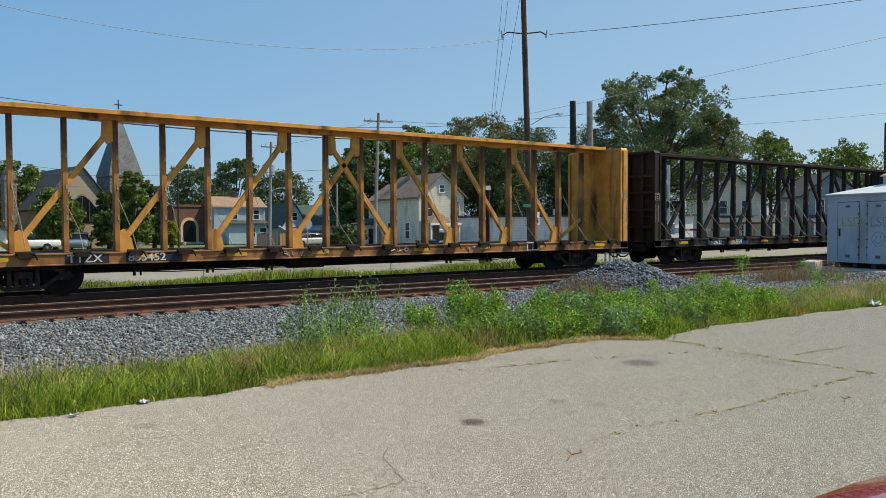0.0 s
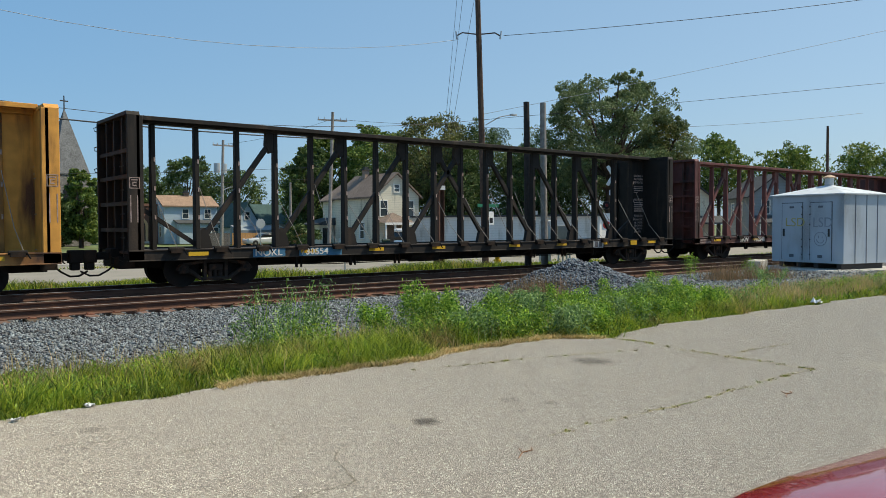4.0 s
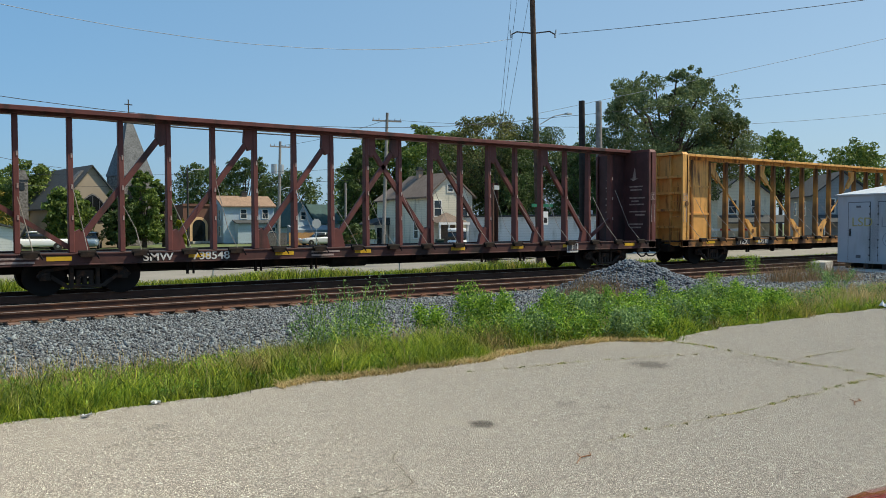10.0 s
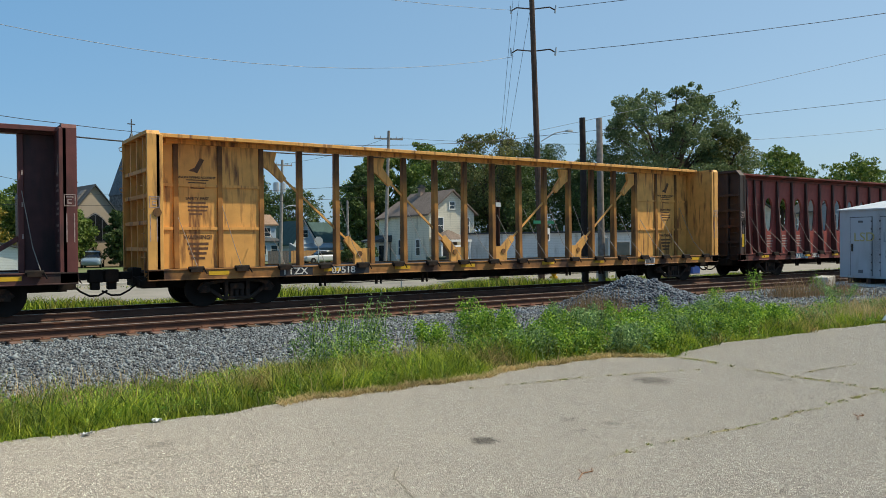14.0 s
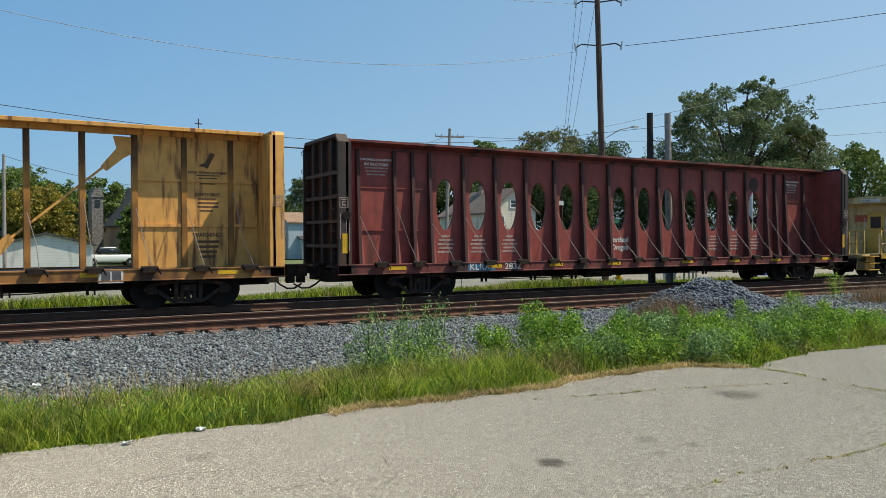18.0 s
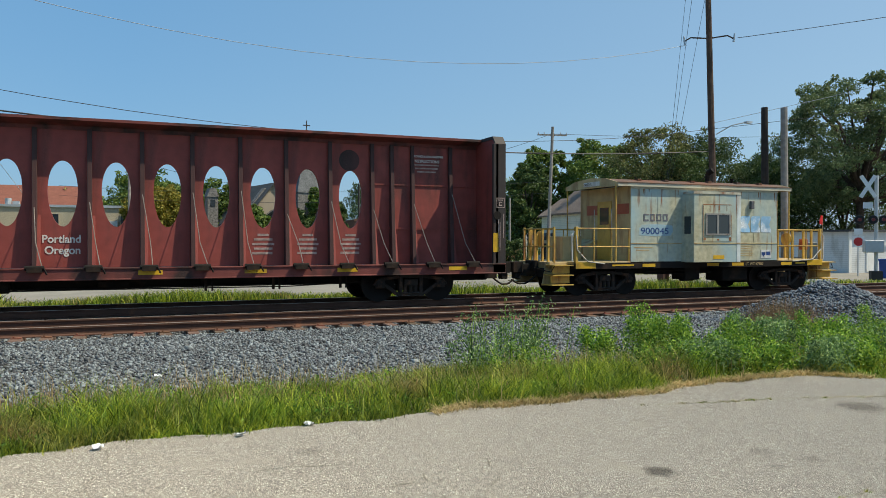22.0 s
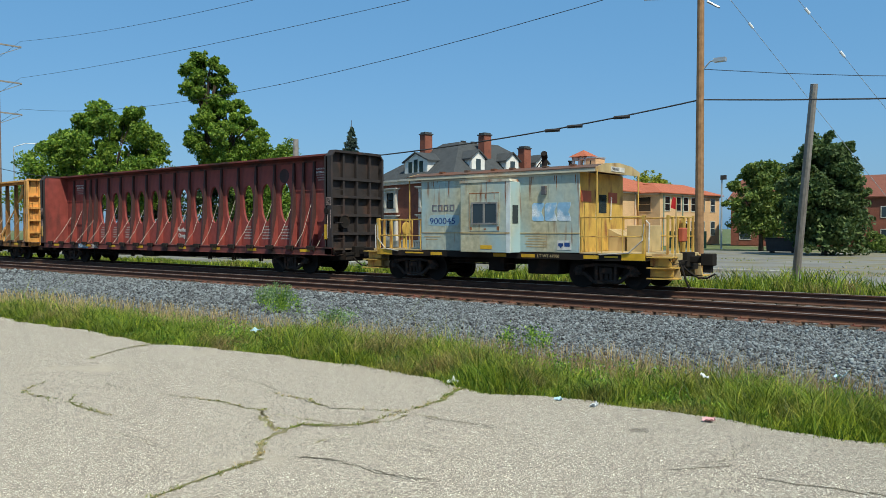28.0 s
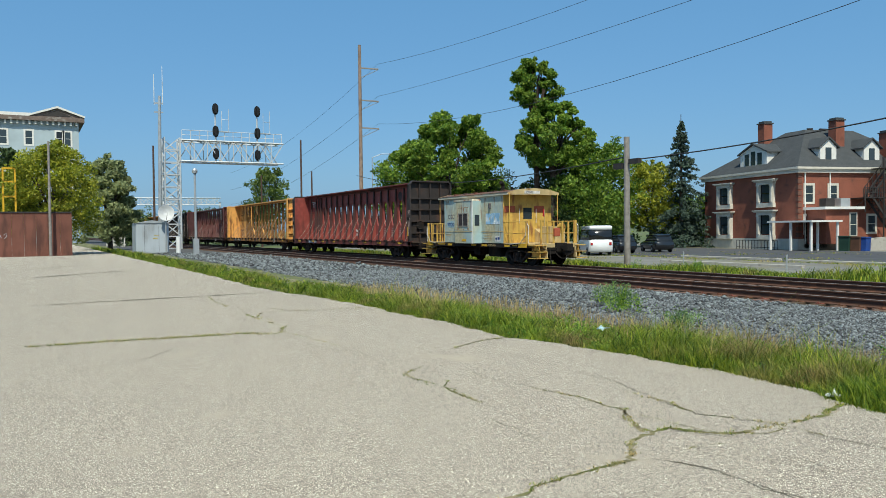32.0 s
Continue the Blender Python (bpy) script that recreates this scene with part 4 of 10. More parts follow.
for x, w in ((4.35, 0.40), (4.79, 0.40), (5.22, 0.44)):
    part("logo_block", Geo().prism([(x, 2.0), (x + 0.06, 1.96), (x + w, 1.96), (x + w, 2.06), (x + w - 0.08, 2.23), (x + w, 2.4), (x + w, 2.5), (x + 0.06, 2.5), (x, 2.44)], "y", FRONT - 0.008, FRONT), m_logo, cab)
part("data_plate", Geo().box(5.22, 5.68, FRONT - 0.012, FRONT, 1.1, 1.38), m_letter, cab)
part("data_print", Geo().prism([(5.26, 1.3), (5.42, 1.3), (5.42, 1.22), (5.37, 1.2), (5.34, 1.15), (5.3, 1.2), (5.26, 1.22)], "y", FRONT - 0.016, FRONT - 0.011).box(5.46, 5.64, FRONT - 0.016, FRONT - 0.011, 1.2, 1.32), m_letter_blue, cab)
marks(cab, 4.1, 1.52, FRONT, [(0, 0.75), (0.1, 0.6), (0.05, 0.7), (0, 0.8), (0.05, 0.7)], m_cab_tan, gap=0.08, high=0.03)
marks(cab, 0.12, 1.48, FRONT, [(0, 0.7), (0.08, 0.5)], m_cab_tan, gap=0.08, high=0.03)
part("marker_lamp", Geo().box(4.72, 4.86, FRONT - 0.1, FRONT, 2.74, 3.0), m_letter_grey, cab, bev=0.01)
# frame and platforms
part("side_sill", Geo().box(-2.0, 7.96, FRONT - 0.03, FRONT + 0.08, 0.82, 1.0), m_under, cab)
part("side_sill", Geo().box(-2.0, 7.96, -FRONT - 0.08, -FRONT + 0.03, 0.82, 1.0), m_under, cab)
part("underframe", Geo().box(-2.4, 8.4, -0.4, 0.4, 0.6, 0.86).box(-1.9, 7.9, FRONT + 0.1, -FRONT - 0.1, 0.82, 0.9), m_under, cab)
for x0, x1 in ((-2.0, -0.01), (BODY + 0.01, 7.96)):
    part("platform", Geo().box(x0, x1, FRONT - 0.01, -FRONT + 0.01, 0.96, 1.04), m_cab_tan, cab, bev=0.006)
for x in (0.42, 2.95, 3.98, 6.1):
    part("reflector", Geo().box(x, x + 0.48, FRONT - 0.038, FRONT - 0.03, 0.86, 0.96), m_safety, cab)
for x in (-2.0, 7.28):
    part("sill_block", Geo().box(x, x + 0.7, FRONT - 0.04, FRONT - 0.03, 0.84, 1.03), m_safety, cab)
words("lettering", "LT WT 47900", 0.13, m_cab_tan, cab, pose(4.55, FRONT - 0.034, 0.87, 90, 0, 0), extrude=0.003)
marks(cab, -0.7, 0.95, FRONT - 0.03, [(0, 0.8)], m_safety, high=0.05)
marks(cab, 6.75, 0.95, FRONT - 0.03, [(0, 0.42)], m_safety, high=0.05)
part("battery_box", Geo().box(3.95, 5.05, -1.05, -0.2, 0.34, 0.82), m_under, cab, bev=0.04)
part("equipment_box", Geo().box(2.45, 3.05, -1.0, -0.3, 0.4, 0.82).tube((2.5, -0.7, 0.5), (3.0, -0.7, 0.5), 0.16, n=10), m_under, cab, bev=0.02)
part("brake_pipe", Geo().path([(0.9, -0.9, 0.62), (2.4, -0.95, 0.6), (3.6, -0.9, 0.64)], 0.02, 5).path([(0.9, -1.0, 0.7), (2.4, -1.0, 0.72)], 0.015, 5), m_under, cab)
add_truck(cab, -0.685, True)
add_truck(cab, 6.60, True)
add_couplers(cab, -2.65, 8.6)
RAILH = 2.05
for end, s in ((-2.0, -1), (7.96, 1)):
    inner_x = -0.02 if s < 0 else BODY + 0.02
    for y in (FRONT + 0.02, -FRONT - 0.02):
        rail = part("side_railing", Geo().tube((inner_x, y, RAILH), (end, y, RAILH), 0.022, n=6).tube((inner_x, y, 1.5), (end, y, 1.5), 0.02, n=6), m_cab_yel, cab, "bent yellow pipe railing")
        for f in (0.02, 0.34, 0.66, 0.97):
            x = inner_x + (end - inner_x) * f
            part("baluster", Geo().tube((x, y, 1.0), (x, y, RAILH), 0.02, n=6), m_cab_yel, rail)
        part("end_post", Geo().box(*sorted((end - s * 0.09, end)), y - 0.05, y + 0.05, 1.0, RAILH + 0.05), m_cab_yel, rail, bev=0.008)
        px_ = inner_x + s * 0.52
        part("roof_post", Geo().tube((px_, y, 1.0), (px_, y, 3.43), 0.024, n=6), m_cab_yel, cab)
    ex = end + s * 0.45
    er = part("end_railing", Geo().tube((ex, -0.95, RAILH), (ex, 0.95, RAILH), 0.022, n=6).tube((ex, -0.95, 1.5), (ex, 0.95, 1.5), 0.02, n=6), m_cab_yel, cab)
    for y in (-0.95, -0.6, -0.25, 0.25, 0.6, 0.95):
        part("baluster", Geo().box(ex - 0.03, ex + 0.03, y - 0.035, y + 0.035, 1.0, RAILH + (0.05 if abs(y) > 0.9 else 0)), m_cab_yel, er)
    part("end_beam", Geo().box(*sorted((end, end + s * 0.62)), -0.98, 0.98, 0.84, 1.03), m_cab_tan, cab, bev=0.01)
    part("brake_stand", Geo().tube((ex - s * 0.12, 0.35, 1.0), (ex - s * 0.12, 0.35, 1.9), 0.05, n=8).lathe([(0.2, -0.02), (0.24, 0.0), (0.24, 0.03), (0.2, 0.04)], (ex - s * 0.22, 0.35, 1.75), "x", 16), m_cab_yel, cab)
    part("locker", Geo().box(*sorted((inner_x + s * 0.62, inner_x + s * 1.35)), 0.35, 1.25, 1.04, 1.82), m_cab_tan, cab, bev=0.015)
    part("toolbox", Geo().prism([(inner_x, 1.04), (inner_x + s * 0.55, 1.04), (inner_x + s * 0.55, 1.45), (inner_x, 1.72)], "y", 0.4, -FRONT - 0.1), m_cab_tan, cab)
    for y in (FRONT + 0.0, -FRONT):
        ys = (y, y + 0.62) if y < 0 else (y - 0.62, y)
        st = part("steps", Geo().prism([(end + s * 0.02, 1.0), (end + s * 0.66, 1.0), (end + s * 0.80, 0.32), (end - s * 0.02, 0.32), (end + s * 0.02, 0.6)], "y", ys[0] + (0.0 if y > 0 else 0.58), ys[0] + (0.04 if y > 0 else 0.62)), m_cab_tan, cab, "worn cream boarding steps")
        for k, z in enumerate((0.95, 0.66, 0.37)):
            part("tread", Geo().box(*sorted((end + s * 0.04, end + s * (0.70 + 0.05 * k))), ys[0], ys[1], z - 0.03, z), m_cab_yel, st)
            if k < 2:
                part("riser", Geo().box(*sorted((end + s * 0.06, end + s * (0.66 + 0.05 * k))), ys[0] + 0.22 + 0.0 * k, ys[0] + 0.25, z - 0.26, z - 0.03), m_cab_yel, st)
        part("grab_rail", Geo().path([(end + s * 0.1, y, 1.05), (end + s * 0.12, y, 1.85), (end + s * 0.02, y, 1.95)], 0.018, 5), m_letter, cab)
    # end wall
    wall_x = (-0.012, 0.0) if s < 0 else (BODY, BODY + 0.012)
    ew = part("end_wall", Geo().box(*wall_x, FRONT + 0.01, -FRONT - 0.01, 1.03, 3.38), m_cab_yel if s > 0 else m_cab_tan, cab)
    dx = (wall_x[0] - 0.02, wall_x[0]) if s < 0 else (wall_x[1], wall_x[1] + 0.02)
    part("door", Geo().box(*dx, -0.42, 0.36, 1.06, 2.95), m_cab_yel, ew, "yellow end door")
    dd = (dx[0] - 0.008, dx[0]) if s < 0 else (dx[1], dx[1] + 0.008)
    part("door_window", Geo().box(*dd, -0.28, 0.22, 2.2, 2.75), m_window, ew)
    for y in (-1.02, 0.72):
        part("orange_panel", Geo().box(*dx, y - 0.34, y + 0.26, 2.52, 2.84), m_orange, ew)
    for y in (-0.52, 0.46):
        part("grab_rail", Geo().path([(dd[0] + 0.03 * s, y, 2.0), (dd[0] + 0.05 * s, y, 2.7)], 0.016, 5), m_letter, ew)
part("conduit", Geo().path([(-1.98, FRONT - 0.02, 1.85), (-1.96, FRONT - 0.05, 1.4), (-1.6, FRONT - 0.06, 1.05), (-1.0, FRONT - 0.06, 0.98)], 0.02, 6), m_hose, cab)
part("conduit", Geo().path([(7.94, FRONT - 0.02, 1.85), (7.9, FRONT - 0.05, 1.4), (7.5, FRONT - 0.06, 1.05), (6.6, FRONT - 0.06, 0.99)], 0.02, 6), m_hose, cab)
part("air_hose", Geo().path([(8.6, -0.6, 0.8), (8.75, -0.7, 0.55), (8.85, -0.75, 0.3), (8.95, -0.75, 0.08)], 0.028, 6), m_under, cab)
flag_post = part("flag_staff", Geo().tube((8.62, -0.9, 1.0), (8.62, -0.9, 2.6), 0.015, n=6), m_cab_tan, cab)
part("flag", Geo().prism([(8.47, 2.3), (8.52, 2.28), (8.6, 2.25), (8.62, 2.55), (8.54, 2.6), (8.5, 2.48)], "y", -0.915, -0.885), m_flag, flag_post, "small red marker flag")
part("end_device", Geo().box(8.44, 8.6, -0.3, 0.0, 1.35, 1.75), m_orange, cab, "red end-of-train marker", bev=0.03)


def place(t):
    """The caboose's body corner along the track at t seconds: the train gathers speed, then runs evenly."""
    return 131.1 - 5.2875 * t - (4.56 * (1 - t / 12.5) ** 2 if t < 12.5 else 0.0)


def motions():
    times = [0, 1, 2, 3, 4, 5, 6, 7, 8, 9, 10, 11, 12, 13, 14, 16, 20, 24, 28, 32]
    for ob, x in TRAIN:
        walk(ob, [(t, pose(x + place(t), TRACK, RAIL)) for t in times])
    steps = [k * 4 / FPS for k in range(int(32 * FPS / 4) + 1)]
    for ob, dx, r in WHEELSETS:
        walk(ob, [(t, pose(dx, 0, r, 0, math.degrees((place(t) - place(0)) / r), 0)) for t in steps])

# ---- ground, tracks, ballast, grass ----
rng = np.random.default_rng(7)
m_ground = mk("far_turf", (0.10, 0.13, 0.045), 0.95, spread=0.3, scale=0.3, bump=0.2, bscale=6, dirt=(0.20, 0.17, 0.10), amount=0.4, dscale=0.12)
m_asphalt = mk("old_chipseal_asphalt", (0.492, 0.435, 0.359), 0.95, spread=0.06, scale=0.8, bump=0.3, chips=150, matte=0.72, dirt=(0.42, 0.375, 0.30), amount=0.2, dscale=0.9)
m_soil = mk("crack_soil", (0.26, 0.225, 0.12), 0.95, spread=0.4, scale=6, bscale=60, bump=0.3, dirt=(0.12, 0.14, 0.03), amount=0.5, dscale=2.5)
m_crack = mk("crack_dark", (0.16, 0.14, 0.10), 0.95, spread=0.3, scale=8)
m_verge = mk("verge_soil", (0.10, 0.115, 0.045), 0.95, spread=0.3, scale=2, bscale=25, bump=0.3, matte=0.8, dirt=(0.28, 0.24, 0.15), amount=0.45, dscale=1.2)
m_ballast_bed = mk("ballast_bed", (0.085, 0.083, 0.08), 0.9, spread=0.3, scale=1.4, bump=0.6, bscale=26, speck=0.7)
m_stone = mk("ballast_stone", (0.150, 0.163, 0.170), 0.85, spread=0.2, scale=2, bscale=45, bump=0.15, island=0.8)
m_stone_pile = mk("fresh_ballast_stone", (0.105, 0.122, 0.145), 0.85, spread=0.15, scale=2, bscale=45, bump=0.15, island=0.5)
m_rail = mk("rusty_rail", (0.085, 0.042, 0.028), 0.85, dirt=(0.15, 0.065, 0.035), amount=0.3, dscale=3, bump=0.1)
m_railtop = mk("worn_railhead", (0.34, 0.28, 0.23), 0.45, metal=0.35, spread=0.15)
m_tie = mk("weathered_tie", (0.125, 0.08, 0.056), 0.95, spread=0.3, scale=6, bscale=40, bump=0.3, rnd=0.35)
m_plate = mk("rusty_tie_plate", (0.17, 0.07, 0.04), 0.9, spread=0.3, scale=8, rnd=0.3)
m_concrete = mk("weathered_concrete", (0.42, 0.40, 0.36), 0.9, spread=0.14, scale=1.5, bscale=40, dirt=(0.2, 0.18, 0.15), amount=0.4)
m_road = mk("worn_street_concrete", (0.235, 0.215, 0.18), 0.9, spread=0.15, scale=0.35, bscale=25, speck=0.2, dirt=(0.20, 0.19, 0.15), amount=0.45, dscale=0.5)
m_lot = mk("dark_parking_asphalt", (0.075, 0.077, 0.082), 0.9, spread=0.2, scale=0.4, bscale=25, speck=0.25)
m_lot_old = mk("old_parking_asphalt", (0.20, 0.195, 0.175), 0.9, spread=0.2, scale=0.3, bscale=25, dirt=(0.19, 0.17, 0.085), amount=0.5, dscale=0.35)
m_grass = mk("grass_blade", (0.18, 0.265, 0.024), 0.5, spread=0.4, scale=1.6, bump=0, island=0.85, through_light=0.4, dirt=(0.30, 0.25, 0.08), amount=0.38, dscale=0.9)
m_grass_dry = mk("dry_grass_blade", (0.46, 0.36, 0.16), 0.7, spread=0.3, scale=0.9, bump=0, island=0.35, through_light=0.3)
m_seed = mk("reddish_seed_head", (0.27, 0.18, 0.09), 0.8, spread=0.3, scale=1, bump=0, island=0.4, through_light=0.2)
m_weed = mk("weed_leaf", (0.175, 0.32, 0.035), 0.55, spread=0.35, scale=2.5, bump=0, island=0.7, through_light=0.35)
m_weed_blue = mk("bluish_weed_leaf", (0.165, 0.27, 0.095), 0.6, spread=0.35, scale=2.5, bump=0, island=0.6, through_light=0.3)

single("ground", Geo().box(-1800, 1800, -600, 2600, -1.6, -0.78), m_ground, "flat grassy ground round the railway yard reaching the horizon", "ground", kind="structure")


EDGE_X = (-30, -23, -21, -18, -12, -10.5, -8, -6, -4.9, -4, -2, 1.5, 5, 6.8, 8.2, 8.7, 9.5, 11, 16, 30)
EDGE_Y = (6.2, 6.0, 6.2, 6.55, 6.6, 6.5, 7.0, 6.95, 6.7, 6.95, 7.0, 7.2, 7.3, 7.5, 7.5, 6.95, 7.2, 7.4, 7.35, 7.3)


def edge_y(x):
    """The ragged edge of the asphalt towards the grass."""
    base = np.interp(x, EDGE_X, EDGE_Y)
    return float(base) + 0.05 * math.sin(x * 1.9 + 1) + 0.04 * math.sin(x * 4.3) + 0.03 * math.sin(x * 9.7)


edge = [(-140 + 0.25 * k) for k in range(int(205 / 0.25))]
poly = [(-140.0, -28.0)] + [(x, edge_y(x)) for x in edge] + [(65.0, -28.0)]
single("asphalt_lot", Geo().prism([(x, y) for x, y in poly], "z", -0.3, 0.0), m_asphalt, "cracked pale old asphalt parking lot beside the railway", "asphalt", kind="structure")

# verge under the grass and the ballast bed, gently falling to the track
ys = [6.4, 7.6, 9.2, 9.8, 12.0, 16.3, 16.9, 23.9]
zs = [-0.03, -0.02, -0.06, -0.09, -0.17, -0.235, -0.33, -0.33]
def strip(y0, y1, z0, z1, x0, x1, n):
    v = [(x0 + (x1 - x0) * k / n, y, z) for k in range(n + 1) for y, z in ((y0, z0), (y1, z1))]
    return v, [(2 * k, 2 * k + 1, 2 * k + 3, 2 * k + 2) for k in range(n)]
g = Geo()
for k in range(2):
    g.add(*strip(ys[k], ys[k + 1], zs[k], zs[k + 1], -150, 60, 60))
single("verge", g, m_verge, "strip of soil under tall grass between asphalt and ballast", "verge", kind="structure")
g = Geo()
for k in range(2, 7):
    g.add(*strip(ys[k], ys[k + 1], zs[k], zs[k + 1], -400, 300, 60))
single("ballast_bed", g, m_ballast_bed, "bed of grey crushed-stone ballast under both tracks", "ballast", kind="structure")

# rails
prof = [(-0.075, -0.18), (0.075, -0.18), (0.075, -0.165), (0.012, -0.14), (0.010, -0.045), (0.036, -0.035), (0.036, -0.004), (-0.036, -0.004), (-0.036, -0.035), (-0.010, -0.045), (-0.012, -0.14), (-0.075, -0.165)]
for cy, nm in ((NEAR, "rusty empty near track with two rails on wooden ties"), (TRACK, "rusty far track with two rails carrying the train")):
    tr = thing("railway_track", nm, "track", "parallel tracks")
    for s in (-1, 1):
        y = cy + s * 0.7535
        rl = part("rail", Geo().prism([(y + a, RAIL + b) for a, b in prof], "x", -400, 300), m_rail, tr)
        part("railhead", Geo().box(-400, 300, y - 0.034, y + 0.034, RAIL - 0.004, RAIL), m_railtop, rl)
    tie_me = mesh_of("tie", Geo().box(-0.115, 0.115, -1.3, 1.3, -0.18, 0.0), m_tie, bev=0.012)
    plate_me = mesh_of("tie_plate", Geo().box(-0.09, 0.09, -0.17, 0.17, 0, 0.02).box(-0.06, -0.03, -0.14, -0.10, 0.02, 0.05).box(0.03, 0.06, 0.1, 0.14, 0.02, 0.05), m_plate)
    jit = random.Random(5)
    for k in range(96):
        x = -26 + 0.53 * k + jit.uniform(-0.03, 0.03)
        t = part("tie", tie_me, None, tr)
        t.location = (x, cy + jit.uniform(-0.05, 0.05), RAIL - 0.185)
        if cy == NEAR:
            for s in (-1, 1):
                p = part("tie_plate", plate_me, None, t)
                p.location = (0, s * 0.7535, 0.0)
    far = np.array([(x, cy, RAIL - 0.185) for x in list(np.arange(-150, -26.4, 0.55)) + list(np.arange(25.2, 80, 0.55))])
    cube = np.array([(a, b, c) for a in (-0.115, 0.115) for b in (-1.3, 1.3) for c in (-0.18, 0.0)])
    bulk("tie_row", far[:, None, :] + cube[None], [(0, 1, 3, 2), (4, 6, 7, 5), (0, 4, 5, 1), (2, 3, 7, 6), (1, 5, 7, 3), (0, 2, 6, 4)], m_tie, parent=tr)


def stones(n, xs, ys, size, zfun):
    """Irregular crushed stones lying on a surface."""
    base = np.array([(1, 0, 0), (-1, 0, 0), (0, 1, 0), (0, -1, 0), (0, 0, 1), (0, 0, -1)], float)
    x, y = rng.uniform(*xs, n), rng.uniform(*ys, n)
    s = size * np.exp(rng.normal(0, 0.28, n))
    v = base[None] * rng.uniform(0.55, 1.15, (n, 6, 1)) + rng.normal(0, 0.16, (n, 6, 3))
    a, b = rng.uniform(0, math.tau, n), rng.uniform(0, math.tau, n)
    ca, sa, cb, sb = np.cos(a), np.sin(a), np.cos(b), np.sin(b)
    R = np.stack([np.stack([ca, -sa, 0 * a], -1), np.stack([sa * cb, ca * cb, -sb], -1), np.stack([sa * sb, ca * sb, cb], -1)], 1)
    v = np.einsum("nij,nkj->nki", R, v) * s[:, None, None]
    v[:, :, 2] *= 0.8
    v[:, :, 0] += x[:, None]
    v[:, :, 1] += y[:, None]
    v[:, :, 2] += (zfun(x, y) + s * rng.uniform(0.0, 0.5, n))[:, None]
    return v


OCT = [(0, 2, 4), (2, 1, 4), (1, 3, 4), (3, 0, 4), (2, 0, 5), (1, 2, 5), (3, 1, 5), (0, 3, 5)]


def bed_z(x, y):
    return np.interp(y, ys, zs)


sv = [stones(85000, (-13, 13), (9.0, 16.7), 0.0255, bed_z), stones(26000, (13, 31), (9.1, 16.7), 0.034, bed_z), stones(22000, (-34, -13), (9.0, 16.7), 0.038, bed_z),
      stones(4000, (-13, 20), (17.2, 18.5), 0.04, bed_z), stones(5000, (-13, 20), (18.8, 20.9), 0.04, bed_z), stones(5000, (-70, -34), (9.3, 16.5), 0.075, bed_z)]
bulk("ballast_stones", np.concatenate(sv), OCT, m_stone, "loose grey crushed ballast stones beside the tracks", "ballast")

# the heap of fresh ballast
PX, PY = 15.25, 13.5


def heap_z(x, y):
    d = np.hypot((x - PX) / 2.5, (y - PY) / 1.8)
    return bed_z(x, y) + 0.92 * np.clip(1 - d, 0, 1) ** 0.85 + 0.05 * np.sin(x * 5) * np.sin(y * 6) * (d < 1)


heap = thing("gravel_heap", "conical heap of fresh grey crushed stone on the ballast", "gravel")
hv, hf = [], []
for i in range(13):
    for k in range(36):
        r, a = i / 12, k * math.tau / 36
        x, y = PX + 2.5 * r * math.cos(a), PY + 1.8 * r * math.sin(a)
        hv.append((x, y, float(heap_z(x, y)) - 0.03))
for i in range(12):
    for k in range(36):
        j = (k + 1) % 36
        hf.append((i * 36 + k, i * 36 + j, (i + 1) * 36 + j, (i + 1) * 36 + k))
part("core", Geo().add(hv, hf), m_ballast_bed, heap)
bulk("stone_fill", stones(10000, (PX - 2.5, PX + 2.5), (PY - 1.8, PY + 1.8), 0.043, heap_z), OCT, m_stone_pile, parent=heap)

# cracks in the asphalt: ragged ribbons of soil, some grown over
tuft_at = []


def crack(w, *pts):
    """A ragged ribbon of soil along a line on the asphalt; the wider ones are grown over."""
    jr = random.Random(int(pts[0][0] * 100 + pts[0][1] * 7))
    thin = 0.72 if w < 0.1 else 0.85
    line = [pts[0]]
    for (ax, ay), (bx, by) in zip(pts, pts[1:]):
        n = max(3, int(math.hypot(bx - ax, by - ay) / 0.045))
        ox = oy = 0.0
        for k in range(1, n + 1):
            f = k / n
            ox, oy = 0.75 * ox + jr.gauss(0, 0.012), 0.75 * oy + jr.gauss(0, 0.012)
            line.append((ax + (bx - ax) * f + ox, ay + (by - ay) * f + oy))
    v, swell = [], 0.6
    for k, (x, y) in enumerate(line):
        a, b = line[max(0, k - 1)], line[min(len(line) - 1, k + 1)]
        dx, dy = b[0] - a[0], b[1] - a[1]
        ln = math.hypot(dx, dy) or 1
        swell = min(1.0, max(0.12, swell + jr.gauss(0, 0.18)))
        wide = w * thin * swell * (0.2 if k in (0, len(line) - 1) else 1)
        l, r = wide * jr.uniform(0.3, 0.7), wide * jr.uniform(0.3, 0.7)
        v += [(x - dy / ln * l, y + dx / ln * l, 0.004), (x + dy / ln * r, y - dx / ln * r, 0.004)]
        if 0.025 <= w < 0.2 and jr.random() < w * 5:
            tuft_at.append((x, y, w))
    f = [(2 * k, 2 * k + 1, 2 * k + 3, 2 * k + 2) for k in range(len(line) - 1)]
    single("asphalt_crack", Geo().add(v, f), m_soil if 0.025 <= w < 0.2 else m_crack, "ragged crack in the old asphalt filled with soil", "crack", "cracks in the asphalt", kind="structure")


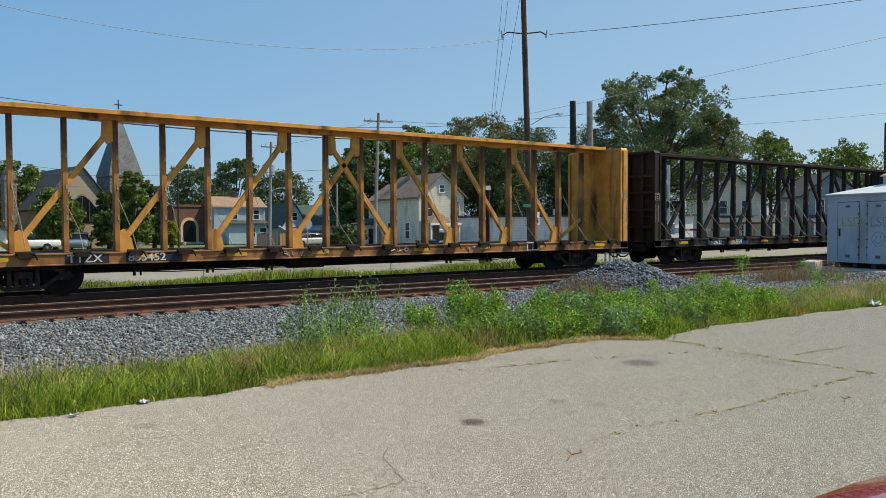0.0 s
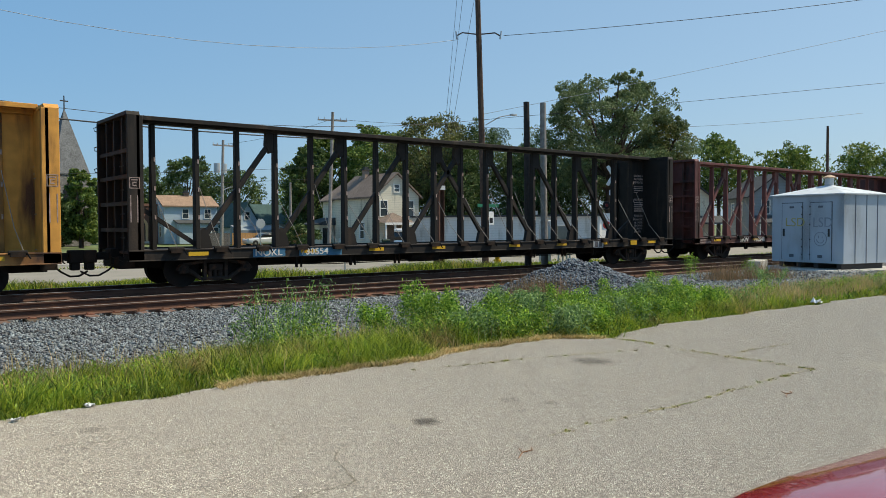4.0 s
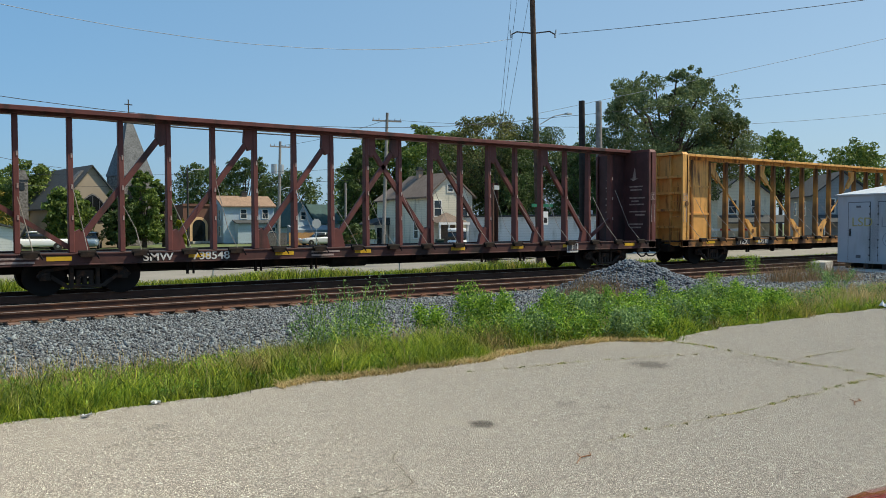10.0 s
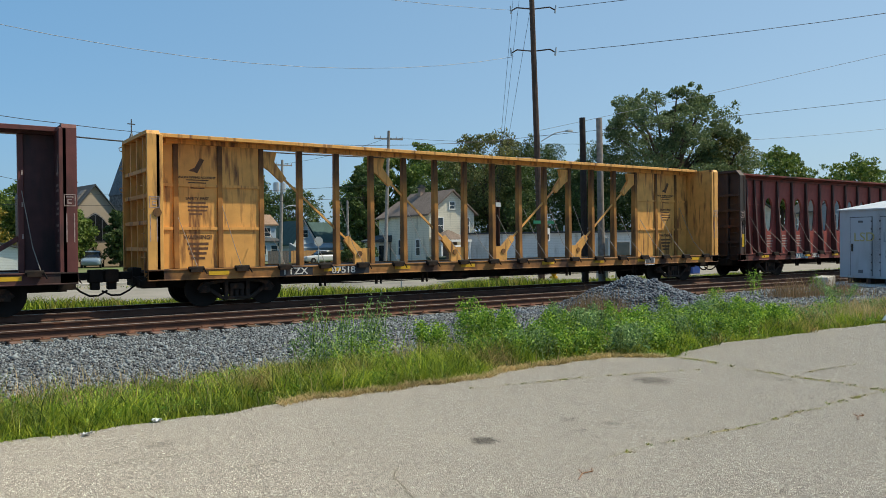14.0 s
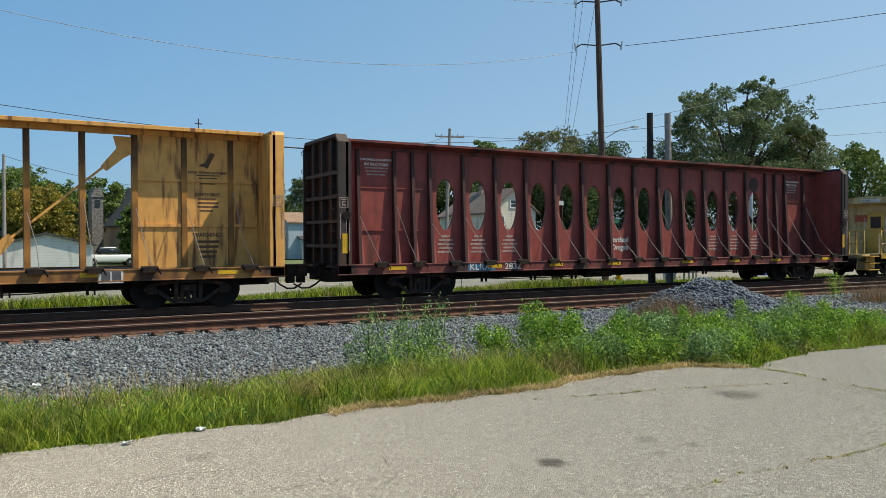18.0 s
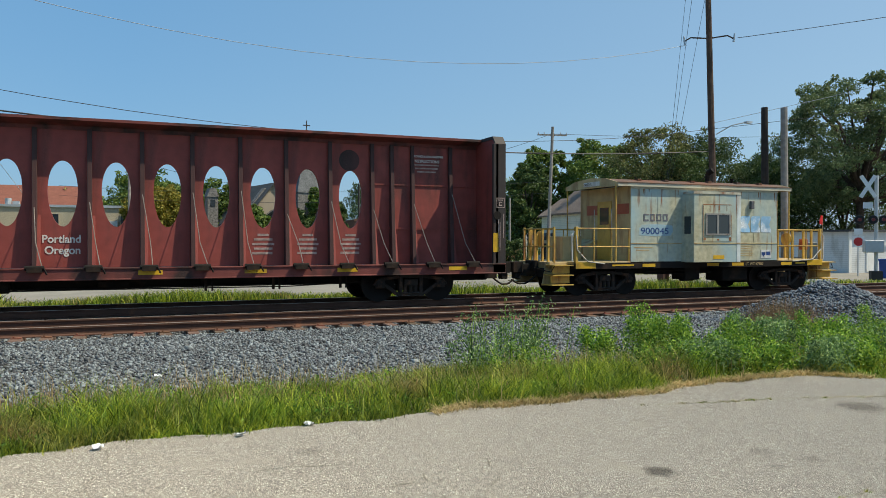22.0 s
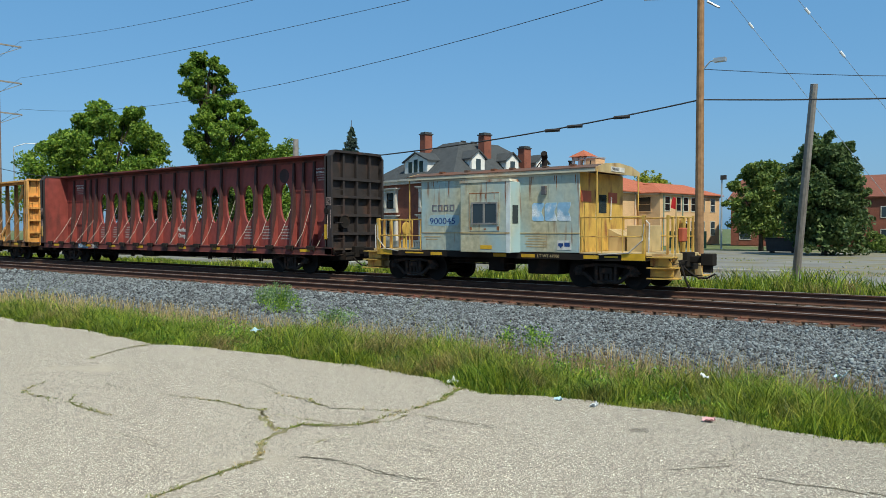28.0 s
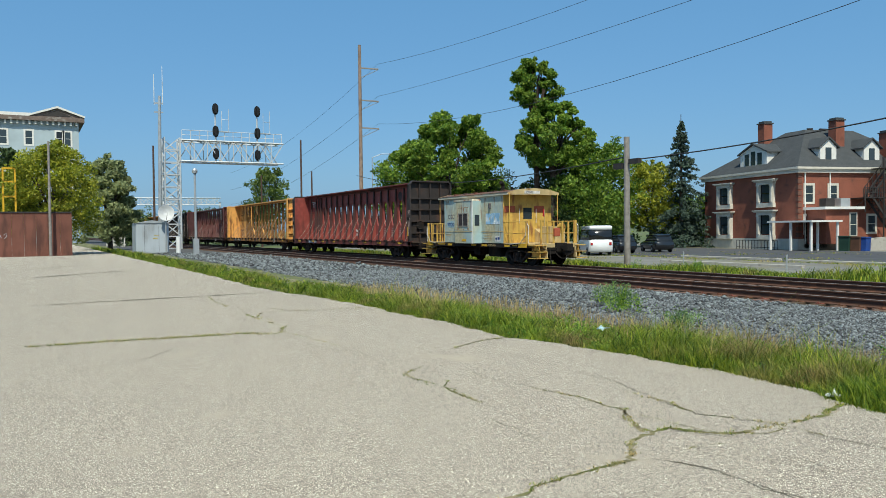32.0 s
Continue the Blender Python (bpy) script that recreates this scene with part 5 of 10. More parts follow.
crack(0.17, (-13.48, -0.07), (-13.36, 1.52), (-13.23, 3.06), (-12.95, 3.45))
crack(0.05, (-12.95, 3.45), (-12.86, 3.47), (-13.07, 3.67), (-13.84, 3.94), (-14.8, 3.84), (-16.08, 3.84))
crack(0.03, (-16.08, 3.84), (-16.28, 4.56), (-16.31, 5.15), (-15.64, 5.9), (-16.05, 6.54))
crack(0.02, (-16.08, 3.84), (-18, 4.1), (-20.13, 4.07))
crack(0.34, (-20.87, -0.01), (-21.1, 2), (-21.3, 4.3), (-21.55, 6.3))
crack(0.5, (-42, 0), (-44.2, 1.7), (-44.6, 3))
crack(0.02, (-10.8, 0.4), (-11.5, 1.4), (-12.3, 1.9))
crack(0.5, (-33.85, 0.15), (-35.2, 1.6), (-36.6, 2.95), (-37.2, 4.4))
crack(0.014, (-12.8, 3.54), (-12, 3.69), (-11.38, 3.6), (-10.54, 3.82), (-9.54, 3.88), (-8.82, 3.77), (-8.68, 3.93), (-8.98, 4.2))
crack(0.03, (-8.68, 3.82), (-8.23, 3.77), (-7.93, 3.81))
crack(0.022, (-7.77, 3.84), (-7.99, 4.04))
crack(0.026, (-7.74, 3.82), (-7.42, 3.81), (-6.98, 3.79))
crack(0.013, (-6.31, 3.53), (-5.87, 3.54), (-5.38, 3.48))
crack(0.05, (-10.01, 5.22), (-10.37, 5.79), (-10.58, 6.45))
crack(0.012, (-8.41, 4.58), (-8.01, 4.5), (-7.52, 4.56), (-6.89, 4.68))
crack(0.017, (-8.3, 5.67), (-7.62, 5.64), (-6.92, 5.55), (-5.97, 5.29))
crack(0.035, (-5.22, 4.36), (-5.64, 4.49), (-5.91, 4.74), (-6.24, 4.74), (-6.66, 4.74))
crack(0.065, (-4.3, 1.6), (-4.5, 2.3), (-4.59, 2.73), (-4.64, 2.95), (-4.69, 3.32), (-4.75, 3.73), (-5.11, 4.04), (-5.22, 4.36), (-5.29, 4.66))
crack(0.022, (-6, 5.31), (-5.55, 5.2), (-5.24, 5.36), (-4.88, 5.44))
crack(0.09, (-5.27, 4.64), (-4.9, 4.85), (-4.88, 5.44), (-4.9, 5.98), (-5.08, 6.7))
crack(0.015, (-4.62, 5.45), (-4.21, 5.57), (-3.78, 5.5), (-3.44, 5.4))
crack(0.022, (-4.57, 4), (-4.29, 4.09), (-3.85, 4.06), (-3.32, 4.14))
crack(0.012, (-4.61, 4.59), (-4.25, 4.74), (-3.83, 4.74))
crack(0.012, (1.09, 5.94), (1.43, 5.94), (1.84, 5.83))
crack(0.01, (1.86, 5.23), (2.14, 5.25), (2.38, 5.19))
crack(0.018, (2.8, 5.62), (2.71, 5.21), (2.57, 4.94))
crack(0.016, (2.86, 4.6), (2.76, 4.47), (2.67, 4.24), (2.59, 3.92), (2.13, 3.92), (1.75, 3.9))
crack(0.04, (4.81, 6.86), (5.25, 6.67), (6.1, 6.54), (6.84, 6.4), (7.56, 6.2), (8.18, 6))
crack(0.09, (8.72, 6.85), (8.71, 6.28), (8.56, 5.3), (8.59, 4.64), (8.52, 3.92))
crack(0.03, (8.82, 5.11), (9.39, 5.1), (10.28, 5.03))
crack(0.022, (8.45, 6.09), (8.46, 5.54), (8.24, 4.76))
crack(0.045, (4.28, 3.9), (4.77, 3.95), (5.23, 3.91), (5.84, 3.87), (6.64, 3.91), (7.32, 3.92), (8.22, 3.96), (8.6, 3.95))
crack(0.012, (3.23, 3.92), (3.62, 3.96), (4.28, 3.9))
crack(0.014, (0.15, 6.95), (0.07, 6.26), (0.04, 5.62))
crack(0.012, (-2.09, 6.8), (-2.05, 5.9), (-2.19, 5.61), (-2.34, 5.47))
crack(0.02, (-1.15, 5.68), (-0.7, 5.62))
crack(0.05, (-10.02, 5.24), (-10.37, 5.74), (-10.49, 6.23), (-10.62, 6.77))
crack(0.035, (-8.63, 3.79), (-8.38, 3.77), (-8.09, 3.8), (-7.83, 3.74))
crack(0.03, (-8.63, 3.79), (-8.77, 3.97), (-8.97, 4.17))
crack(0.03, (-7.75, 3.81), (-7.86, 3.91), (-7.97, 4.03))
crack(0.035, (-7.75, 3.81), (-7.54, 3.84), (-7.32, 3.78), (-7.1, 3.78), (-6.92, 3.78))
crack(0.012, (-6.23, 3.51), (-6.01, 3.53), (-5.84, 3.51), (-5.65, 3.5), (-5.48, 3.48))
crack(0.02, (-8.32, 4.55), (-7.99, 4.46))
crack(0.01, (-7.99, 4.46), (-7.59, 4.59))
crack(0.012, (-7.8, 5.71), (-7.44, 5.64))
crack(0.016, (-7.19, 5.54), (-6.77, 5.52))
crack(0.03, (-6.63, 5.3), (-6.23, 5.3), (-5.96, 5.32), (-5.6, 5.28))
crack(0.028, (-7.22, 4.6), (-6.81, 4.72), (-6.43, 4.7), (-6.06, 4.75), (-5.96, 4.78))
crack(0.04, (-5.96, 4.78), (-5.71, 4.59), (-5.43, 4.43), (-5.27, 4.39))
crack(0.026, (-5.74, 4.75), (-5.51, 4.75), (-5.19, 4.79), (-4.94, 4.88), (-4.76, 5.12), (-4.8, 5.42))
crack(0.034, (-5.5, 5.19), (-5.23, 5.4), (-4.87, 5.51), (-4.43, 5.52))
crack(0.012, (-5.19, 5.2), (-4.9, 5.09))
crack(0.022, (-4.76, 3.78), (-4.66, 3.9), (-4.51, 4.01), (-4.31, 4.08))
crack(0.045, (-4.74, 4.28), (-4.75, 4.4), (-4.74, 4.56), (-4.71, 4.69))
crack(0.01, (-4.54, 4.36), (-4.42, 4.42))
crack(0.024, (-3.95, 4.09), (-3.8, 4.06), (-3.67, 4.09), (-3.48, 4.16))
crack(0.012, (-5.56, 4.21), (-5.37, 4.09), (-5.14, 4))
crack(0.011, (-4.33, 4.77), (-4.11, 4.8), (-3.86, 4.79))
crack(0.012, (-4.33, 5.53), (-4.06, 5.56), (-3.91, 5.61))
crack(0.02, (-2.32, 5.34), (-2.14, 5.51), (-1.97, 5.71))
crack(0.012, (-2.04, 6.06), (-2, 6.43))
crack(0.024, (-1.84, 5.54), (-1.67, 5.57), (-1.46, 5.59), (-1.14, 5.63))
crack(0.012, (-2.64, 6.25), (-2.52, 6.24))
crack(0.01, (-10.34, 4.47), (-9.75, 4.67), (-9.5, 4.97))
crack(0.01, (-9.53, 5.35), (-8.73, 5.56), (-8.06, 5.74))
crack(0.01, (-7.42, 6.23), (-6.91, 6.31), (-6.35, 6.48))
crack(0.04, (-21.08, 4.13), (-19.69, 3.91), (-18.05, 3.88))
crack(0.04, (-16.12, 4.06), (-15.47, 3.95), (-14.87, 4))
crack(0.03, (-17.28, 4.56), (-16.59, 4.73), (-16.07, 5.3), (-16.17, 6.63))
crack(0.02, (-16.2, 5.1), (-14.72, 5.06), (-14.27, 5.07))
crack(0.03, (-13.14, 3.7), (-12.18, 3.82), (-11.13, 3.94))
crack(0.014, (-11.13, 3.94), (-10.33, 3.96), (-9.31, 3.92))
crack(0.016, (-9.02, 0.5), (-9, 0.57))
crack(0.014, (-12.28, -0.04), (-12.5, 0.04))
crack(0.012, (-5.37, 4.58), (-5.1, 4.68), (-4.77, 4.9))
crack(0.012, (-4.41, 4.6), (-4.13, 4.67), (-3.8, 4.69))
crack(0.012, (1.1, 5.95), (1.3, 5.84))
crack(0.01, (1.85, 5.3), (2.09, 5.23))
crack(0.012, (2.24, 5.45), (2.21, 5.24))
crack(0.014, (2.78, 5.47), (2.69, 5.18))
crack(0.022, (8.92, 5.11), (9.42, 5.1), (10.22, 5.06))
crack(0.016, (1.16, 5.18), (1.28, 5.12), (1.47, 5.07))
crack(0.012, (5.81, 6.93), (5.77, 6.57), (5.82, 6.43))
crack(0.01, (6.4, 5.5), (6.21, 5.17))
crack(0.02, (8.33, 5.79), (8.21, 4.91), (8.42, 4.26))


def stain(x, y, r, depth):
    """A soft-edged dark blot soaked into the asphalt."""
    m = mk("oil_stain", (0.17, 0.15, 0.125), 0.85, spread=0.15, scale=5, chips=135, bump=0.3)
    nt = m.node_tree
    nodes, link = nt.nodes, nt.links.new
    co = nodes.new("ShaderNodeTexCoord").outputs["Object"]
    far = nodes.new("ShaderNodeVectorMath")
    far.operation = "LENGTH"
    link(co, far.inputs[0])
    ragged = nodes.new("ShaderNodeTexNoise")
    ragged.inputs["Scale"].default_value = 9.0
    link(co, ragged.inputs["Vector"])
    wob = nodes.new("ShaderNodeMath")
    wob.operation = "MULTIPLY_ADD"
    wob.inputs[1].default_value, wob.inputs[2].default_value = r * 0.9, -r * 0.45
    link(ragged.outputs["Fac"], wob.inputs[0])
    add = nodes.new("ShaderNodeMath")
    link(far.outputs["Value"], add.inputs[0])
    link(wob.outputs[0], add.inputs[1])
    fade = nodes.new("ShaderNodeMapRange")
    fade.inputs[1].default_value, fade.inputs[2].default_value, fade.inputs[3].default_value, fade.inputs[4].default_value = r * 0.45, r * 1.05, depth, 0.0
    link(add.outputs[0], fade.inputs[0])
    clear = nodes.new("ShaderNodeBsdfTransparent")
    both = nodes.new("ShaderNodeMixShader")
    link(fade.outputs[0], both.inputs[0])
    link(clear.outputs[0], both.inputs[1])
    link(nodes["Principled BSDF"].outputs[0], both.inputs[2])
    link(both.outputs[0], nodes["Material Output"].inputs["Surface"])
    ring = [(1.6 * r * math.cos(k * math.tau / 20), 1.6 * r * math.sin(k * math.tau / 20), 0.004) for k in range(20)]
    single("oil_stain", Geo().add(ring, [tuple(range(20))]), m, "dark round oil stain on the asphalt", "stain", "stains on the asphalt", at=pose(x, y, 0), kind="structure")


for x, y, r, depth in ((3.82, 4.84, 0.14, 0.62), (4.9, 4.98, 0.12, 0.22), (5.1, 4.66, 0.10, 0.22), (4.7, 4.6, 0.07, 0.22), (7.05, 5.85, 0.26, 0.4), (-2.9, 6.2, 0.10, 0.35), (1.6, 6.3, 0.12, 0.2), (-1.2, 4.9, 0.2, 0.15)):
    stain(x, y, r, depth)


def blades(x, y, z, h, w, lean=0.35):
    """Bent grass blades, five points each."""
    n = len(x)
    a = rng.uniform(0, math.tau, n)
    cx, cy = np.cos(a) * w / 2, np.sin(a) * w / 2
    b = rng.uniform(0, math.tau, n)
    lx, ly = np.cos(b) * h * lean * rng.uniform(0.2, 1.3, n), np.sin(b) * h * lean * rng.uniform(0.2, 1.3, n)
    P = np.zeros((n, 5, 3))
    for i, (sx, fz, fl) in enumerate(((-1, 0, 0), (1, 0, 0), (-0.8, 0.55, 0.3), (0.8, 0.55, 0.3), (0, 1.0, 1.0))):
        P[:, i, 0], P[:, i, 1], P[:, i, 2] = x + sx * cx + lx * fl, y + sx * cy + ly * fl, z + h * fz
    return P


BLADE = [(0, 1, 3), (0, 3, 2), (2, 3, 4)]


def verge_grass(n, x0, x1, w, deep=2.35):
    """Tufts that fan out from their roots, lush along the asphalt and thinning out into the ballast, over a short undergrowth."""
    m = n // 34
    cx = rng.uniform(x0, x1, m)
    lo = np.array([edge_y(a) for a in cx])
    u = rng.beta(1.0, 1.7, m)
    cy = lo + 0.02 + u * (deep + 0.4 * np.sin(cx * 0.5) + 0.25 * np.sin(cx * 1.7))
    patch = np.sin(cx * 2.1 + cy * 3.3) + np.sin(cx * 5.3 - cy * 4.1) + np.sin(cx * 0.9 + cy * 1.1)
    keep = patch + rng.normal(0, 0.8, m) > -1.5 + 2.4 * np.clip(u * 2 - 0.7, 0, 1)
    cx, cy, u, patch = cx[keep], cy[keep], u[keep], patch[keep]
    tall = (0.09 + 0.075 * np.clip(u * 7, 0, 1)) * np.exp(rng.normal(0, 0.42, len(cx))) * (1 + 0.15 * patch) * np.clip(1.3 - 1.1 * u, 0.35, 1)
    c = np.repeat(np.arange(len(cx)), 30)
    h = tall[c] * rng.uniform(0.35, 1.15, len(c))
    spread = 0.03 + 0.18 * tall[c]
    x, y = cx[c] + rng.normal(0, 1, len(c)) * spread, cy[c] + rng.normal(0, 1, len(c)) * spread
    out = blades(x, y, np.interp(y, ys, zs), h, w * rng.uniform(0.6, 1.6, len(c)), 1.05)
    k = n // 4
    x = rng.uniform(x0, x1, k)
    y = np.array([edge_y(a) for a in x]) - 0.04 + rng.beta(1.0, 2.2, k) * deep
    return np.concatenate([out, blades(x, y, np.interp(y, ys, zs), rng.uniform(0.03, 0.09, k), w * 1.2, 1.0)])


gv = [verge_grass(190000, -9, 6, 0.0068), verge_grass(48000, 6, 17, 0.008), verge_grass(60000, -20, -9, 0.008), verge_grass(22000, 17, 42, 0.02), verge_grass(26000, -48, -20, 0.022), verge_grass(14000, -92, -48, 0.055)]
bulk("verge_grass", np.concatenate(gv), BLADE, m_grass, "lush green grass growing between asphalt and ballast", "grass")
n = 5000
x = rng.uniform(-22, 30, n)
u = rng.beta(2.2, 2.0, n)
y = 7.2 + u * 2.8
bulk("dry_grass", blades(x, y, np.interp(y, ys, zs), rng.uniform(0.10, 0.30, n), 0.007 + 0.0005 * np.abs(x)), BLADE, m_grass_dry, "dry straw-colored grass stems among the green", "grass")
n = 6500
x = np.concatenate([rng.normal(-3.0, 4.5, n // 2), rng.uniform(-16, 32, n // 2)])
y = 7.6 + rng.beta(2, 2, n) * 2.2
bulk("seed_heads", blades(x, y, np.interp(y, ys, zs), rng.uniform(0.10, 0.27, n), 0.006, 0.6), BLADE, m_seed, "reddish grass seed heads above the verge", "grass")
tx = np.array(tuft_at)
for n, mt, lab in ((1800, m_grass_dry, "short dry grass tufts growing in the asphalt cracks"), (2600, m_grass, "short green grass tufts growing in the asphalt cracks")):
    c = rng.integers(0, len(tuft_at), n)
    off = 0.012 + 0.16 * tx[c, 2]
    bulk("crack_grass", blades(tx[c, 0] + rng.normal(0, 1, n) * off, tx[c, 1] + rng.normal(0, 1, n) * off, np.zeros(n), rng.uniform(0.008, 0.022, n) * (0.6 + 9 * tx[c, 2]), 0.006, 1.5), BLADE, mt, lab, "grass")
n = 5200
x = rng.uniform(3.0, 8.6, n)
y = np.array([edge_y(a) for a in x]) + rng.normal(-0.05, 0.05, n)
bulk("edge_straw", blades(x, y, np.zeros(n), rng.uniform(0.02, 0.07, n), 0.01, 2.2), BLADE, m_grass_dry, "dry flattened straw along the asphalt edge", "grass")

# behind the train: kerb, grass, street and lots
kerb_me = mesh_of("kerb_block", Geo().box(0, 2.36, -0.11, 0.11, -0.3, 0.0), m_concrete, bev=0.02)
kerb = thing("kerb", "low weathered concrete curb behind the far track", "kerb", kind="structure")
for k in range(56):
    b = part("kerb_block", kerb_me, None, kerb)
    b.location = (-78 + 2.42 * k, 24.25 + 0.02 * math.sin(k), -0.20 + 0.012 * math.sin(k * 1.7))
RY, RZ = [23.8, 24.4, 25.6, 29.4], [-0.26, -0.24, -0.32, -0.72]
g = Geo()
for k in range(3):
    g.add(*strip(RY[k], RY[k + 1], RZ[k], RZ[k + 1], -400, 300, 60))
single("rear_verge", g, m_verge, "grassy bank between the far track and the street", "verge", kind="structure")


def field(n, x0, x1, y0, y1, h0, h1, w):
    x, y = rng.uniform(x0, x1, n), rng.uniform(y0, y1, n)
    keep = (np.sin(x * 0.8 + y * 2.3) + np.sin(x * 2.3 - y * 1.1) + rng.normal(0, 0.8, n)) > -0.9
    x, y = x[keep], y[keep]
    return blades(x, y, np.interp(y, RY, RZ), rng.uniform(h0, h1, len(x)) * (1 + 0.35 * np.sin(x * 0.7)), w, 0.7)


gv = [field(64000, -30, 26, 24.5, 28.4, 0.12, 0.40, 0.024), field(34000, -80, -30, 24.6, 28.4, 0.12, 0.36, 0.038), field(3400, -20, -3, 25.5, 28.6, 0.35, 0.75, 0.045),
      field(5200, 26, 38, 24.6, 29.0, 0.10, 0.22, 0.03), field(2500, 38, 60, 25, 30, 0.06, 0.14, 0.04)]
bulk("rear_grass", np.concatenate(gv), BLADE, m_grass, "overgrown grass strip behind the far track", "grass")
single("street", Geo().box(-6, 140, 29.2, 65, -0.9, -0.69), m_road, "pale worn concrete street and open yard behind the tracks", "street", kind="structure")
single("cross_street", Geo().box(49, 58, 65, 200, -0.9, -0.68), m_road, "street running away between the houses", "street", kind="structure")
single("old_parking_lot", Geo().box(-110, -6, 29.2, 84, -0.9, -0.69), m_lot_old, "old cracked parking lot with patches of dry weeds", "lot", kind="structure")
single("dark_parking_lot", Geo().box(-110, -24, 44.5, 66.0, -0.9, -0.68), m_lot, "dark sealed asphalt lot before the brick mansion", "lot", kind="structure")
single("lawn", Geo().box(-6, 140, 65, 84, -0.9, -0.67), m_ground, "mown lawn between the street and the houses", "lawn", kind="structure")
lot_kerb = thing("lot_kerb", "broken concrete curb islands in the old parking lot", "kerb", kind="structure")
for x0, x1, y in ((-45, -36, 45.0), (-35, -23, 44.4), (-22, -11, 43.0), (-40, -29, 38.0), (-5, 18, 47.0), (20, 46, 46.5), (-4, 46, 60.0), (-3, 40, 65.0)):
    part("kerb_block", Geo().box(x0, x1, y, y + 0.3, -0.8, -0.54), m_concrete, lot_kerb, bev=0.02)
n = 14000
cx = rng.uniform(-60, 44, 260)
cy_ = np.where(rng.random(260) < 0.45, 44.2 + rng.normal(0, 0.6, 260), np.where(rng.random(260) < 0.4, 47.3 + rng.normal(0, 0.5, 260), rng.uniform(30, 62, 260)))
c = rng.integers(0, 260, n)
x, y = cx[c] + rng.normal(0, 1.1, n), cy_[c] + rng.normal(0, 0.35, n)
hh = rng.uniform(0.02, 0.14, n)
bulk("lot_weeds", blades(x[:8000], y[:8000], np.full(8000, -0.69), hh[:8000], 0.05, 0.9), BLADE, m_grass, "low green weeds in the pavement joints of the lots", "weeds")
bulk("dry_lot_weeds", blades(x[8000:], y[8000:], np.full(n - 8000, -0.69), hh[8000:], 0.03, 0.9), BLADE, m_grass_dry, "dry weeds in the pavement joints of the lots", "weeds")


# weeds on the ballast
def leaf_cloud(n, centre, radii, size, rise=0.0):
    """Small leaves, each a bent quad, scattered through an ellipsoid."""
    d = rng.normal(0, 1, (n, 3))
    d /= np.linalg.norm(d, axis=1)[:, None]
    p = d * (rng.random(n) ** 0.45)[:, None] * np.array(radii) + np.array(centre)
    a = rng.normal(0, 1, (n, 3))
    a[:, 2] += rise
    a /= np.linalg.norm(a, axis=1)[:, None]
    b = np.cross(a, rng.normal(0, 1, (n, 3)))
    b /= np.linalg.norm(b, axis=1)[:, None]
    s = size * rng.uniform(0.6, 1.4, n)[:, None]
    return np.stack([p - a * s, p + b * s * 0.45, p + a * s, p - b * s * 0.45], 1)


LEAF = [(0, 1, 2, 3)]


def weed(x, y, high, wide, count, material, label, size=0.021):
    w = thing("weed", label, "weed", "weeds on the ballast")
    jr = random.Random(int(x * 37 + y * 11))
    z = float(np.interp(y, ys, zs))
    lv = []
    stems = max(4, int(wide * (16 if material is m_weed_blue else 9)))
    g = Geo()
    for k in range(stems):
        bx, by = x + jr.gauss(0, wide * 0.28), y + jr.gauss(0, wide * 0.2)
        tx_, ty_, th = bx + jr.gauss(0, wide * 0.3), by + jr.gauss(0, wide * 0.2), high * jr.uniform(0.55, 1.0)
        g.tube((bx, by, z - 0.05), (tx_, ty_, z + th), 0.008, 0.004, 5)
        m = int(count * 3.2 / stems)
        f = rng.beta(1.6, 1.2, m)
        c = np.stack([bx + (tx_ - bx) * f, by + (ty_ - by) * f, z + th * f], 1) + rng.normal(0, 0.12, (m, 3)) * (1.3 - f)[:, None]
        q = leaf_cloud(m, (0, 0, 0), (0.02, 0.02, 0.02), size, 0.3)
        lv.append(q + c[:, None, :])
    part("greenery", g, m_weed, w)["kind"] = "stuff"
    bulk("leaves", np.concatenate(lv), LEAF, material, parent=w)


# fine feathery stalks where the grass thins out
n = 9000
x = rng.uniform(-18, 24, n)
y = np.array([edge_y(a) for a in x]) + 1.0 + rng.beta(1.5, 2.2, n) * 2.6
keep = np.sin(x * 1.3) + np.sin(x * 3.1 + y) + rng.normal(0, 0.7, n) > 0.1
x, y = x[keep], y[keep]
bulk("feathery_stalks", blades(x, y, np.interp(y, ys, zs), rng.uniform(0.12, 0.38, len(x)), 0.005, 0.45), BLADE, m_grass_dry, "fine dry grass stalks at the edge of the ballast", "grass")
